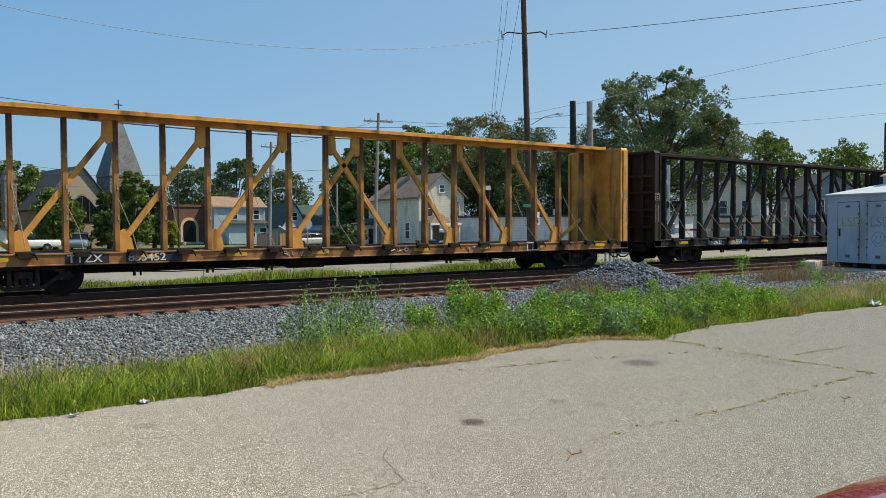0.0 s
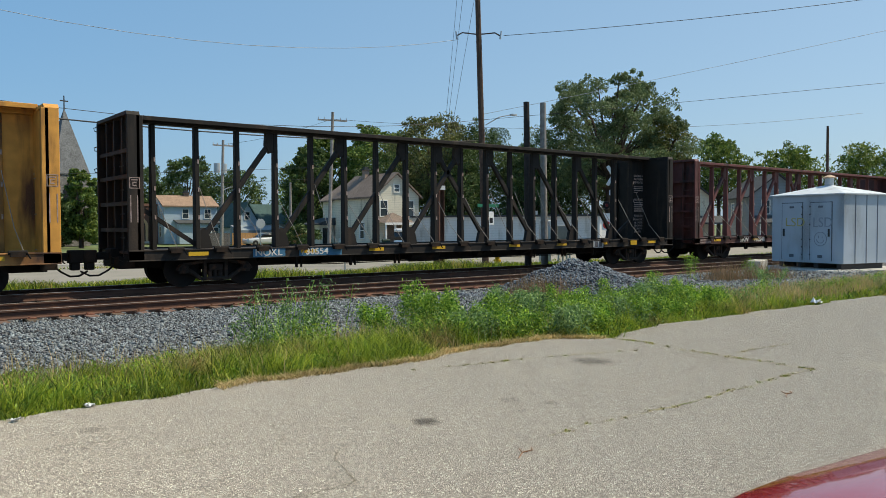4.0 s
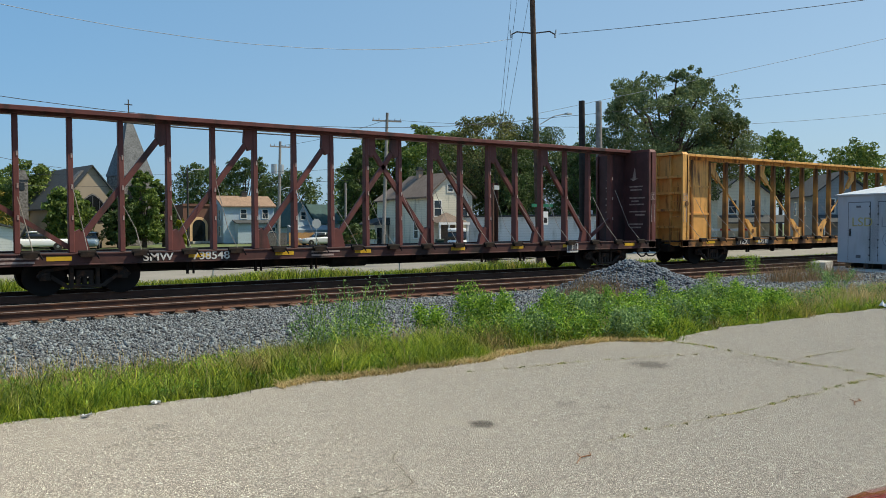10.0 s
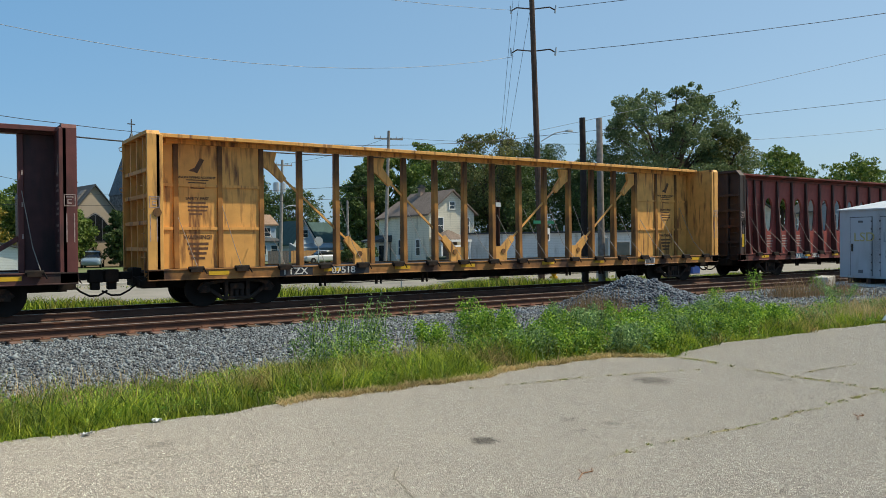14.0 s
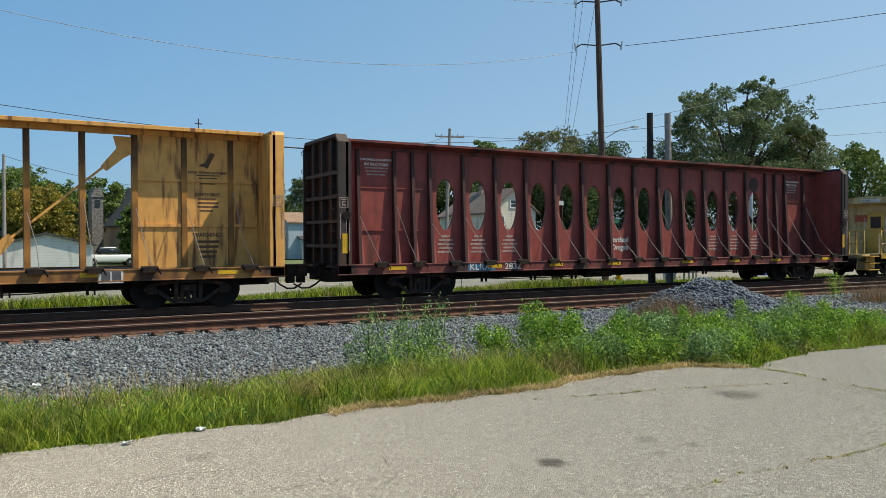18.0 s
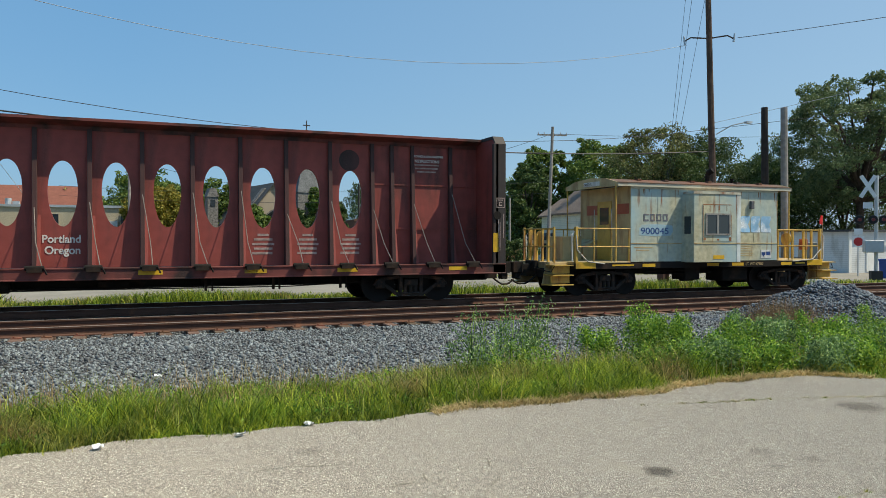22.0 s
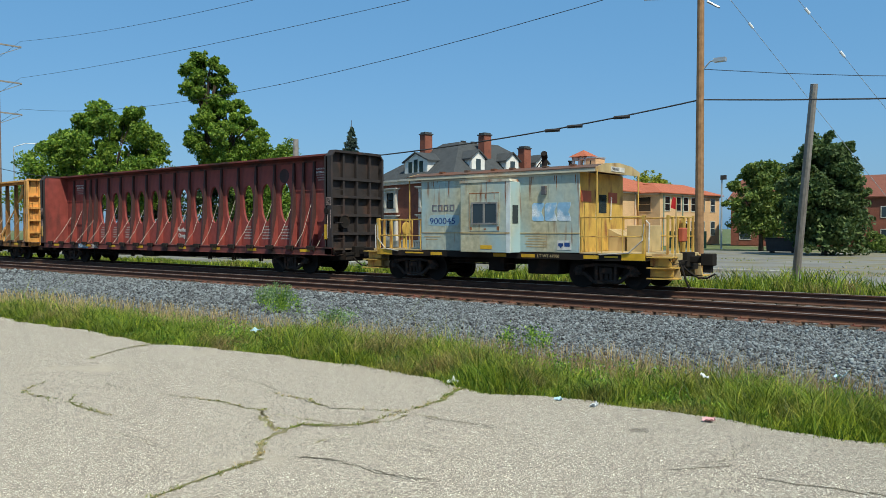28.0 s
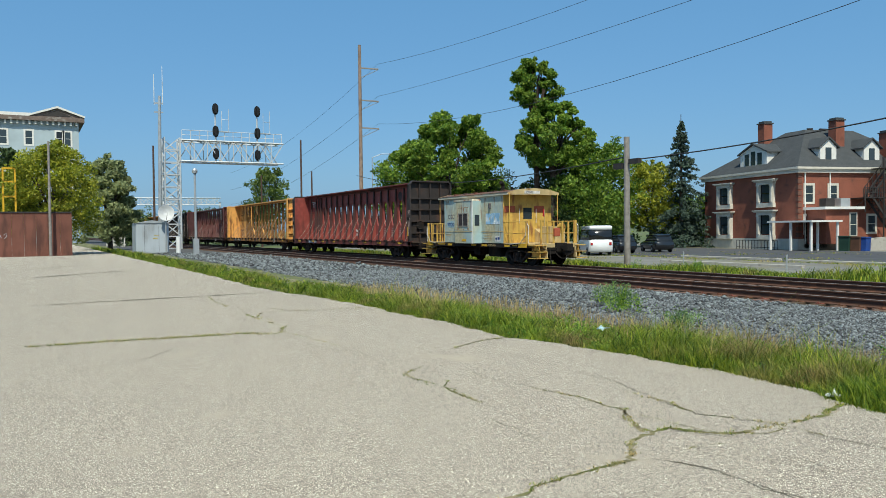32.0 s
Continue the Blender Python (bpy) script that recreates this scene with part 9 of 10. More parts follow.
# posts, cabinets and signal at the crossing
gs = thing("guy_stub", "thick rusty steel beam stub holding the guy wires", "post", at=pose(28.1, 35.7, LOW, 0, 0, 20))
m_stub = mk("rusty_beam_steel", (0.085, 0.042, 0.03), 0.85, spread=0.25, scale=2, dirt=(0.04, 0.025, 0.02), amount=0.4, streak=6)
part("flange", Geo().box(-0.3, -0.26, -0.2, 0.2, 0, 4.75), m_stub, gs)
part("flange", Geo().box(0.26, 0.3, -0.2, 0.2, 0, 4.75), m_stub, gs)
part("web", Geo().box(-0.26, 0.26, -0.02, 0.02, 0, 4.75), m_stub, gs)
part("wire_clamp", Geo().box(-0.2, 0.34, -0.24, -0.2, 4.35, 4.6), m_galv, gs)
for x, y, mt, top, lab in ((23.85, 23.95, m_creosote, 6.9, "tall dark creosoted post beside the track"), (24.35, 23.45, m_pole_grey, 6.85, "tall grey wooden post beside the track")):
    single("track_post", Geo().tube((0, 0, -0.5), (-0.12, 0.0, top), 0.16, 0.13, 12), mt, lab, "post", "posts by the track", at=pose(x, y, 0))
cb = thing("relay_cabinet", "grey steel relay cabinets on legs beside the crossing", "cabinet", at=pose(29.4, 27.0, -0.3, 0, 0, -35))
part("box", Geo().box(-0.36, 0.36, -0.25, 0.25, 0.85, 1.85), mk("tan_grey_steel", (0.28, 0.26, 0.23), 0.6), cb, bev=0.02)
part("rear_box", Geo().box(-1.25, -0.72, -0.25, 0.25, 0.0, 2.1), m_galv, cb, bev=0.02)
for x in (-0.28, -0.06, 0.14, 0.3):
    part("conduit", Geo().tube((x, 0, 0), (x, 0, 0.87), 0.05, n=6), m_galv, cb)
hy_ = thing("fire_hydrant", "yellow fire hydrant standing in the grass", "hydrant", at=pose(25.9, 28.2, -0.58))
part("barrel", Geo().lathe([(0.16, 0), (0.16, 0.06), (0.11, 0.08), (0.11, 0.55), (0.15, 0.57), (0.15, 0.62), (0.12, 0.72), (0.05, 0.8), (0.03, 0.86)], n=14), m_safety, hy_, smooth=True)
part("nozzle", Geo().tube((-0.2, 0, 0.42), (0.2, 0, 0.42), 0.06, n=10), m_safety, hy_)
part("nozzle", Geo().tube((0, -0.2, 0.4), (0, 0, 0.4), 0.075, n=10), m_safety, hy_)
xs_ = thing("crossing_signal", "railroad crossing signal with white crossbuck and gate arm", "signal", at=pose(34.2, 27.3, -0.3, 0, 0, -38))
part("mast", Geo().tube((0, 0, 0), (0, 0, 5.1), 0.09, n=10), m_galv, xs_)
part("base", Geo().box(-0.25, 0.25, -0.25, 0.25, 0, 0.45), m_darkmetal, xs_)
cbk = part("crossbuck", Geo().beam((-0.72, -0.12, 4.05), (-0.08, -0.12, 5.1), 0.03, 0.18).beam((-0.08, -0.14, 4.05), (-0.72, -0.14, 5.1), 0.03, 0.18), m_sign_white, xs_)
part("track_plate", Geo().box(-0.62, -0.18, -0.16, -0.13, 3.5, 3.8), m_sign_white, cbk)
for x in (-0.7, -0.1, 0.35, 0.6):
    part("lamp_hood", Geo().lathe([(0.21, -0.05), (0.22, -0.02), (0.08, 0.08)], (x - 0.1, -0.25, 2.95), "y", 14), m_signal, xs_)
    part("lamp_lens", Geo().tube((x - 0.1, -0.36, 2.95), (x - 0.1, -0.3, 2.95), 0.085, n=12), mk("dull_red_lens", (0.16, 0.03, 0.03), 0.3) if x < -0.5 else bpy.data.materials["dull_red_lens"], xs_)
part("gate_box", Geo().box(-0.55, 0.3, -0.3, 0.25, 1.35, 1.95), m_galv, xs_, bev=0.02)
part("counterweight", Geo().box(0.3, 0.75, -0.15, 0.0, 1.4, 1.7), m_sign_white, xs_)
for k in range(6):
    part("gate_stripe", Geo().box(0.6 + 0.55 * k, 1.15 + 0.55 * k, -0.1, -0.06, 1.55, 1.66), m_sign_white if k % 2 == 0 else m_sign_red, xs_)
ns = thing("road_sign", "white and red no-turn sign on a post", "sign", at=pose(44.5, 36.8, LOW, 0, 0, -40))
part("post", Geo().tube((0, 0, 0), (0, 0, 3.0), 0.04, n=6), m_galv, ns)
part("plate", Geo().box(-0.35, 0.35, -0.06, -0.03, 1.9, 2.6), m_sign_white, ns)
part("ring", Geo().lathe([(0.2, -0.01), (0.28, -0.01), (0.28, 0.0), (0.2, 0.0)], (0, -0.065, 2.25), "y", 18), m_sign_red, ns)
part("small_plate", Geo().box(-0.25, 0.25, -0.06, -0.03, 2.7, 3.1), m_sign_white, ns)
ss = thing("road_sign", "back of a grey octagonal stop sign on a post", "sign", at=pose(32.8, 69.8, LOW, 0, 0, 0))
part("post", Geo().tube((0, 0, 0), (0, 0, 2.9), 0.05, n=6), m_galv, ss)
part("plate", Geo().prism([(0.5 * math.cos(k * math.pi / 4 + 0.39), 2.45 + 0.5 * math.sin(k * math.pi / 4 + 0.39)) for k in range(8)], "y", -0.05, -0.02), m_galv, ss)

# ---- the two equipment sheds ----
m_shed = mk("pale_blue_grey_steel", (0.43, 0.48, 0.53), 0.5, spread=0.06, scale=0.8, dirt=(0.32, 0.34, 0.36), amount=0.35, dscale=1.0, streak=4, bump=0.03)
m_shed_roof = mk("pale_shed_roof", (0.52, 0.55, 0.57), 0.5, spread=0.08, dirt=(0.34, 0.34, 0.33), amount=0.35)
m_seam = mk("dark_seam", (0.12, 0.13, 0.15), 0.7)
m_gold = mk("yellow_scrawl", (0.45, 0.40, 0.16), 0.6)
m_scrawl = mk("grey_scrawl", (0.28, 0.31, 0.35), 0.6)
sh = thing("equipment_shed", "pale blue-grey steel equipment shed with two doors and graffiti", "shed", at=pose(30.95, 16.7, 0.06, 0, 0, -100.5))
SW, SD, SH = 3.25, 2.75, 2.72
part("wall", Geo().box(0, SW, 0, SD, 0, SH), m_shed, sh, bev=0.01)
part("roof", Geo().add([(-0.08, -0.08, SH), (SW + 0.08, -0.08, SH), (SW + 0.08, SD + 0.08, SH), (-0.08, SD + 0.08, SH), (SW / 2, SD / 2, SH + 0.42), (-0.08, -0.08, SH - 0.05), (SW + 0.08, -0.08, SH - 0.05), (SW + 0.08, SD + 0.08, SH - 0.05), (-0.08, SD + 0.08, SH - 0.05)],
                       [(0, 1, 4), (1, 2, 4), (2, 3, 4), (3, 0, 4), (5, 6, 1, 0), (6, 7, 2, 1), (7, 8, 3, 2), (8, 5, 0, 3), (8, 7, 6, 5)]), m_shed_roof, sh)
part("vent", Geo().tube((SW / 2, SD / 2, SH + 0.3), (SW / 2, SD / 2, SH + 0.68), 0.17, n=14), m_galv, sh)
part("vent_cap", Geo().lathe([(0.26, SH + 0.68), (0.27, SH + 0.71), (0.05, SH + 0.82)], (SW / 2, SD / 2, 0), n=14), mk("rusty_vent_cap", (0.42, 0.30, 0.2), 0.6), sh)
for x0 in (0.52, 1.82):
    d = part("door", Geo().box(x0, x0 + 0.92, -0.03, 0.0, 0.12, 2.38), m_shed, sh, "flush steel shed door")
    part("door_seam", Geo().box(x0 - 0.03, x0, -0.02, 0.0, 0.1, 2.4).box(x0 + 0.92, x0 + 0.95, -0.02, 0.0, 0.1, 2.4).box(x0 - 0.03, x0 + 0.95, -0.02, 0.0, 2.38, 2.41), m_seam, d)
    part("louvre", Geo().box(x0 + 0.35, x0 + 0.55, -0.045, -0.03, 0.2, 0.32).box(x0 + 0.35, x0 + 0.55, -0.045, -0.03, 2.18, 2.26), m_seam, d)
    part("handle", Geo().box(x0 + (0.06 if x0 < 1 else 0.8), x0 + (0.12 if x0 < 1 else 0.86), -0.07, -0.03, 1.05, 1.35), m_darkmetal, d)
    for z in (0.3, 0.6, 0.9, 1.5, 1.9, 2.2):
        xx = x0 + (0.93 if x0 < 1 else -0.01)
        part("hinge", Geo().box(xx - 0.02, xx + 0.02, -0.05, -0.03, z, z + 0.05), m_darkmetal, d)
for k in range(3):
    part("side_seam", Geo().box(SW, SW + 0.012, 0.68 * (k + 1), 0.68 * (k + 1) + 0.03, 0.02, SH - 0.02), m_seam, sh)
words("graffiti", "LSD", 0.5, m_gold, sh, pose(0.66, -0.036, 1.45, 90, 0, 0), "yellow spray-painted letters", width=1.1)
words("graffiti", "LSD", 0.55, m_scrawl, sh, pose(1.92, -0.036, 1.42, 90, 0, 0), width=0.95)
face = Geo()
ring = [(2.28 + 0.27 * math.cos(k * math.tau / 24), -0.036, 0.95 + 0.27 * math.sin(k * math.tau / 24)) for k in range(25)]
face.path(ring, 0.012, 4).path([(2.2, -0.036, 0.98), (2.2, -0.036, 1.08)], 0.014, 4).path([(2.36, -0.036, 0.98), (2.36, -0.036, 1.08)], 0.014, 4)
face.path([(2.28 + 0.16 * math.cos(a), -0.036, 0.93 + 0.14 * math.sin(a)) for a in [math.pi + k * math.pi / 8 for k in range(9)]], 0.012, 4)
part("face_scrawl", face, m_scrawl, sh)
for x in (0.3, 1.1, 1.9, 2.9):
    part("skid", Geo().box(x, x + 0.2, 0.1, SD - 0.1, -0.22, 0.0), m_darkmetal, sh)
single("concrete_pad", Geo().box(0, 5.4, 0, 4.6, -0.3, -0.02), m_concrete, "thin concrete pad under the equipment shed", "pad", at=pose(29.3, 12.6, -0.14), kind="structure", bev=0.02)
single("concrete_block", Geo().box(0, 1.6, 0, 0.5, 0, 0.42), m_concrete, "low concrete slab block beside the shed", "block", at=pose(27.4, 15.2, -0.2, 0, 0, 20), bev=0.03)
s2 = thing("signal_shed", "grey steel signal shed beside the gantry", "shed", at=pose(-73.0, 8.5, -0.1))
part("wall", Geo().box(-2.6, 0, 0, 2.75, 0, 2.6), m_shed, s2)
part("roof", Geo().prism([(-0.06, 2.6), (2.81, 2.6), (1.4, 2.86)], "x", -2.66, 0.06), m_galv, s2)
part("door_seam", Geo().box(0.0, 0.012, 0.7, 0.73, 0.1, 2.4).box(0.0, 0.012, 1.9, 1.93, 0.1, 2.4), m_seam, s2)
part("graffiti", Geo().box(0.0, 0.012, 1.4, 1.8, 1.2, 1.32).box(0.0, 0.012, 1.5, 1.95, 1.5, 1.56), m_gold, s2)
ds = thing("satellite_dish", "round white dish antenna on a short post", "dish", at=pose(-72.5, 10.95, -0.1))
part("dish", Geo().lathe([(0.02, -0.12), (0.35, -0.06), (0.68, 0.06), (0.70, 0.09), (0.36, -0.02), (0.02, -0.08)], (0.2, 0, 3.5), "x", 24), m_sign_white, ds)
part("post", Geo().tube((0, 0, 0), (0, 0, 3.5), 0.06, n=8), m_galv, ds)
part("feed", Geo().path([(0.2, 0, 2.85), (0.75, 0, 3.3), (0.75, 0, 3.5)], 0.02, 5), m_darkmetal, ds)

# ---- signal gantry ----
ga = thing("signal_gantry", "galvanised lattice cantilever gantry with signal heads over the tracks", "gantry", at=pose(-94, 14.1, -0.2))
m_alu = mk("pale_galvanised_truss", (0.62, 0.64, 0.65), 0.45, metal=0.35, spread=0.08)


def lattice(parent, name, a, b, side, n, r):
    """A square lattice girder from a to b."""
    a, b = Vector(a), Vector(b)
    d = (b - a).normalized()
    u = Vector((0, 0, 1)) if abs(d.z) < 0.5 else Vector((0, 1, 0))
    s = d.cross(u).normalized()
    cs = [p * side / 2 * s + q * side / 2 * u for p, q in ((-1, -1), (1, -1), (1, 1), (-1, 1))]
    for c in cs:
        part(name + "_chord", Geo().tube(a + c, b + c, r, n=6), m_alu, parent)
    for k in range(4):
        for i in range(n):
            g = Geo()
            p, q = a.lerp(b, i / n), a.lerp(b, (i + 1) / n)
            c0, c1 = cs[k], cs[(k + 1) % 4]
            g.beam(p + (c0 if i % 2 else c1), q + (c1 if i % 2 else c0), r * 1.1)
            part("brace", g, m_alu, parent)
            part("rung", Geo().beam(p + c0, p + c1, r * 1.1), m_alu, parent)


lattice(ga, "tower", (0, 0.85, 0), (0, 0.85, 12.7), 1.7, 9, 0.11)
lattice(ga, "boom", (0, 1.7, 11.25), (0, 13.7, 11.25), 2.4, 8, 0.09)
part("walkway", Geo().box(-0.5, 1.0, 1.8, 13.6, 12.5, 12.58), m_alu, ga)
for k in range(13):
    part("walk_post", Geo().tube((1.0, 1.9 + 0.97 * k, 12.5), (1.0, 1.9 + 0.97 * k, 13.6), 0.04, n=5), m_alu, ga)
part("walk_rail", Geo().tube((1.0, 1.9, 13.6), (1.0, 13.6, 13.6), 0.04, n=5).tube((1.0, 1.9, 13.05), (1.0, 13.6, 13.05), 0.03, n=5), m_alu, ga)
for y in (5.7, 10.6):
    mast = part("signal_mast", Geo().tube((0.9, y, 9.9), (0.9, y, 16.6), 0.09, n=8), m_alu, ga)
    for z in (16.2, 13.6, 11.0):
        hd_ = part("signal_head", Geo().lathe([(0.3, 0.0), (0.32, 0.05), (0.28, 0.1)], (1.1, y, z), "x", 20).box(1.15, 1.4, y - 0.14, y + 0.14, z - 0.5, z + 0.5), m_signal, mast)
        part("signal_plate", Geo().prism([(y + 0.36 * math.cos(a * math.tau / 20), z + 0.66 * math.copysign(abs(math.sin(a * math.tau / 20)) ** 0.7, math.sin(a * math.tau / 20))) for a in range(20)], "x", 1.05, 1.1), m_signal, mast)
    part("platform", Geo().box(0.4, 1.2, y + 0.4, y + 1.6, 13.6, 13.66).tube((1.1, y + 1.5, 13.6), (1.1, y + 1.5, 16.3), 0.03, n=5).tube((1.1, y + 0.7, 13.6), (1.1, y + 0.7, 16.0), 0.03, n=5).tube((1.1, y + 0.7, 15.0), (1.1, y + 1.5, 15.0), 0.03, n=5), m_alu, mast)
ms = thing("radio_mast", "slim galvanised radio mast with whip antennas", "mast", at=pose(-92.5, 13.4, -0.2))
part("shaft", Geo().tube((0, 0, 0), (0.1, 0.15, 17.2), 0.24, 0.16, 10), m_galv, ms)
for dx, dy, h in ((0, -0.4, 19.6), (0, 0.5, 20.6)):
    part("antenna", Geo().tube((dx, dy, 16.2), (dx, dy, h), 0.05, 0.03, 6), m_sign_white, ms)
part("bracket", Geo().box(-0.05, 0.05, -0.45, 0.55, 16.3, 16.45).box(-0.05, 0.05, -0.45, 0.55, 15.3, 15.45), m_galv, ms)
gp = thing("signal_post", "short galvanised signal post with a small round head", "post", at=pose(-64.0, 11.9, -0.15))
part("shaft", Geo().tube((0, 0, 0), (0, 0, 6.5), 0.1, 0.085, 10), m_galv, gp)
part("head", Geo().lathe([(0.05, 6.45), (0.2, 6.5), (0.22, 6.7), (0.13, 6.85), (0.03, 6.9)], n=14), m_galv, gp)
part("case", Geo().box(-0.25, 0.25, -0.2, 0.2, 0, 1.3), m_galv, gp)
single("bollard", Geo().tube((0, 0, -0.3), (0, 0, 1.4), 0.2, n=12), m_sign_white, "white concrete bollard beside the gantry", "bollard", at=pose(-69.0, 11.4, -0.1))
fg = thing("far_gantry", "distant lattice signal bridge across the tracks", "gantry", at=pose(-170, 14, -0.3))
lattice(fg, "bridge", (0, 3, 8.4), (0, 23, 8.5), 1.4, 15, 0.09)
for y in (3, 23):
    part("leg", Geo().tube((0, y, 0), (0, y, 8.4), 0.2, n=8), m_alu, fg)


# ---- vehicles ----
m_tyre = mk("tyre_rubber", (0.018, 0.018, 0.018), 0.8)
m_rim = mk("alloy_rim", (0.35, 0.35, 0.36), 0.35, metal=0.8)
m_lamp_red = mk("tail_lamp_red", (0.35, 0.02, 0.02), 0.25)
m_lamp_clear = mk("headlamp_clear", (0.65, 0.66, 0.66), 0.2)


def car_paint(name, c):
    m = glass(name, c, 0.22)
    b = m.node_tree.nodes["Principled BSDF"]
    b.inputs["Coat Weight"].default_value, b.inputs["Coat Roughness"].default_value, b.inputs["Specular IOR Level"].default_value = 0.8, 0.04, 0.5
    return m


def loft(sections, n=20, power=4.0):
    """A rounded hull through cross-sections (x, half width, low, high)."""
    g = Geo()
    v = []
    for x, hw, z0, z1 in sections:
        zc, hz_ = (z0 + z1) / 2, (z1 - z0) / 2
        for k in range(n):
            a = (k + 0.5) * math.tau / n
            c, s = math.cos(a), math.sin(a)
            v.append((x, hw * math.copysign(abs(c) ** (2 / power), c), zc + hz_ * math.copysign(abs(s) ** (2 / power), s)))
    f = [(i * n + k, i * n + (k + 1) % n, (i + 1) * n + (k + 1) % n, (i + 1) * n + k) for i in range(len(sections) - 1) for k in range(n)]
    f += [tuple(reversed(range(n))), tuple(range((len(sections) - 1) * n, len(sections) * n))]
    return g.add(v, f)


def vehicle(label, category, paint, at, body, cabin, roof, wheels, r=0.33, half=0.86, power=5.0, lamps=(0.2, 4.3, 0.75)):
    """Body, glass cabin and roof as rounded hulls; the nose is at x = 0."""
    c = thing(category.replace(" ", "_"), label, category, "parked vehicles", at=at)
    part("body", loft(body, 24, power), paint, c, smooth=True)
    part("cabin_glass", loft(cabin, 20, max(4.0, power - 1)), m_dark_pane, c, smooth=True)
    part("roof", loft(roof, 20, max(3.5, power - 2)), paint, c, smooth=True)
    for x in wheels:
        for s in (-1, 1):
            w = part("wheel", Geo().lathe([(r * 0.6, -0.1), (r * 0.95, -0.1), (r, -0.06), (r, 0.06), (r * 0.95, 0.1), (r * 0.6, 0.1)], (x, s * (half - 0.06), r), "y", 20), m_tyre, c)
            part("rim", Geo().lathe([(0.03, -0.02), (r * 0.6, 0.0), (r * 0.62, 0.02), (0.03, 0.03)], (x, s * (half + 0.03), r), "y", 14), m_rim, w)
    for s in (-1, 1):
        part("headlamp", Geo().box(lamps[0] - 0.12, lamps[0] + 0.1, s * half * 0.72 - 0.16, s * half * 0.72 + 0.16, lamps[2] - 0.07, lamps[2] + 0.07), m_lamp_clear, c, bev=0.02)
        part("tail_lamp", Geo().box(lamps[1] - 0.05, lamps[1] + 0.08, s * half * 0.82 - 0.1, s * half * 0.82 + 0.1, lamps[2], lamps[2] + 0.25), m_lamp_red, c, bev=0.02)
    return c


SEDAN_BODY = [(0, 0.62, 0.35, 0.62), (0.12, 0.78, 0.25, 0.74), (0.6, 0.86, 0.2, 0.86), (1.3, 0.88, 0.18, 0.95), (2.6, 0.89, 0.18, 0.98), (3.8, 0.87, 0.2, 1.0), (4.4, 0.8, 0.28, 0.95), (4.55, 0.66, 0.4, 0.85)]
SEDAN_CABIN = [(1.35, 0.72, 0.85, 0.97), (2.0, 0.70, 0.85, 1.38), (3.0, 0.69, 0.85, 1.41), (3.7, 0.68, 0.85, 1.2), (4.15, 0.7, 0.85, 1.0)]
SEDAN_ROOF = [(1.95, 0.6, 1.34, 1.40), (2.2, 0.64, 1.36, 1.45), (3.0, 0.64, 1.36, 1.46), (3.4, 0.6, 1.33, 1.38)]
SUV_BODY = [(0, 0.7, 0.4, 0.8), (0.15, 0.86, 0.3, 0.95), (0.8, 0.92, 0.25, 1.05), (1.6, 0.93, 0.25, 1.1), (4.4, 0.93, 0.25, 1.12), (4.65, 0.86, 0.35, 1.05)]
SUV_CABIN = [(1.3, 0.78, 1.0, 1.1), (1.9, 0.76, 1.0, 1.62), (4.2, 0.75, 1.0, 1.64), (4.62, 0.76, 1.0, 1.15)]
SUV_ROOF = [(1.85, 0.66, 1.58, 1.66), (2.3, 0.72, 1.58, 1.74), (4.0, 0.72, 1.58, 1.73), (4.3, 0.66, 1.56, 1.64)]
VAN_BODY = [(0, 0.85, 0.4, 1.0), (0.25, 0.98, 0.3, 1.2), (0.9, 1.0, 0.25, 1.4), (5.45, 1.0, 0.3, 1.4), (5.6, 0.98, 0.4, 1.38)]
VAN_CABIN = [(0.8, 0.9, 1.2, 1.45), (1.5, 0.95, 1.2, 2.3), (5.3, 0.95, 1.2, 2.3), (5.58, 0.94, 1.2, 2.2)]
VAN_ROOF = [(1.4, 0.9, 2.2, 2.3), (1.8, 0.97, 2.2, 2.55), (5.4, 0.97, 2.2, 2.58), (5.6, 0.95, 2.2, 2.5)]
PICK_BODY = [(0, 0.8, 0.5, 0.95), (0.15, 0.92, 0.4, 1.1), (1.5, 0.97, 0.35, 1.15), (3.4, 0.97, 0.35, 1.12), (5.4, 0.96, 0.4, 1.1), (5.5, 0.92, 0.5, 1.05)]
PICK_CABIN = [(1.4, 0.8, 1.05, 1.15), (1.9, 0.78, 1.05, 1.72), (3.2, 0.78, 1.05, 1.74), (3.35, 0.8, 1.05, 1.2)]
PICK_ROOF = [(1.85, 0.7, 1.66, 1.76), (2.2, 0.74, 1.66, 1.84), (3.0, 0.74, 1.66, 1.84), (3.2, 0.7, 1.66, 1.76)]
p_red = car_paint("dark_red_car_paint", (0.26, 0.014, 0.014))
p_white = car_paint("white_car_paint", (0.68, 0.69, 0.69))
p_silver = car_paint("silver_car_paint", (0.45, 0.47, 0.48))
p_black = car_paint("black_vehicle_paint", (0.010, 0.011, 0.013))
p_blue = car_paint("steel_blue_car_paint", (0.16, 0.22, 0.28))
RED_BODY = [(0, 0.62, 0.35, 0.66), (0.08, 0.72, 0.28, 0.80), (0.2, 0.80, 0.25, 0.875), (0.45, 0.86, 0.2, 0.925), (1.0, 0.89, 0.18, 0.965), (1.6, 0.90, 0.18, 1.0), (2.6, 0.90, 0.18, 1.02), (3.8, 0.88, 0.2, 1.02), (4.4, 0.8, 0.28, 0.97), (4.55, 0.66, 0.4, 0.87)]
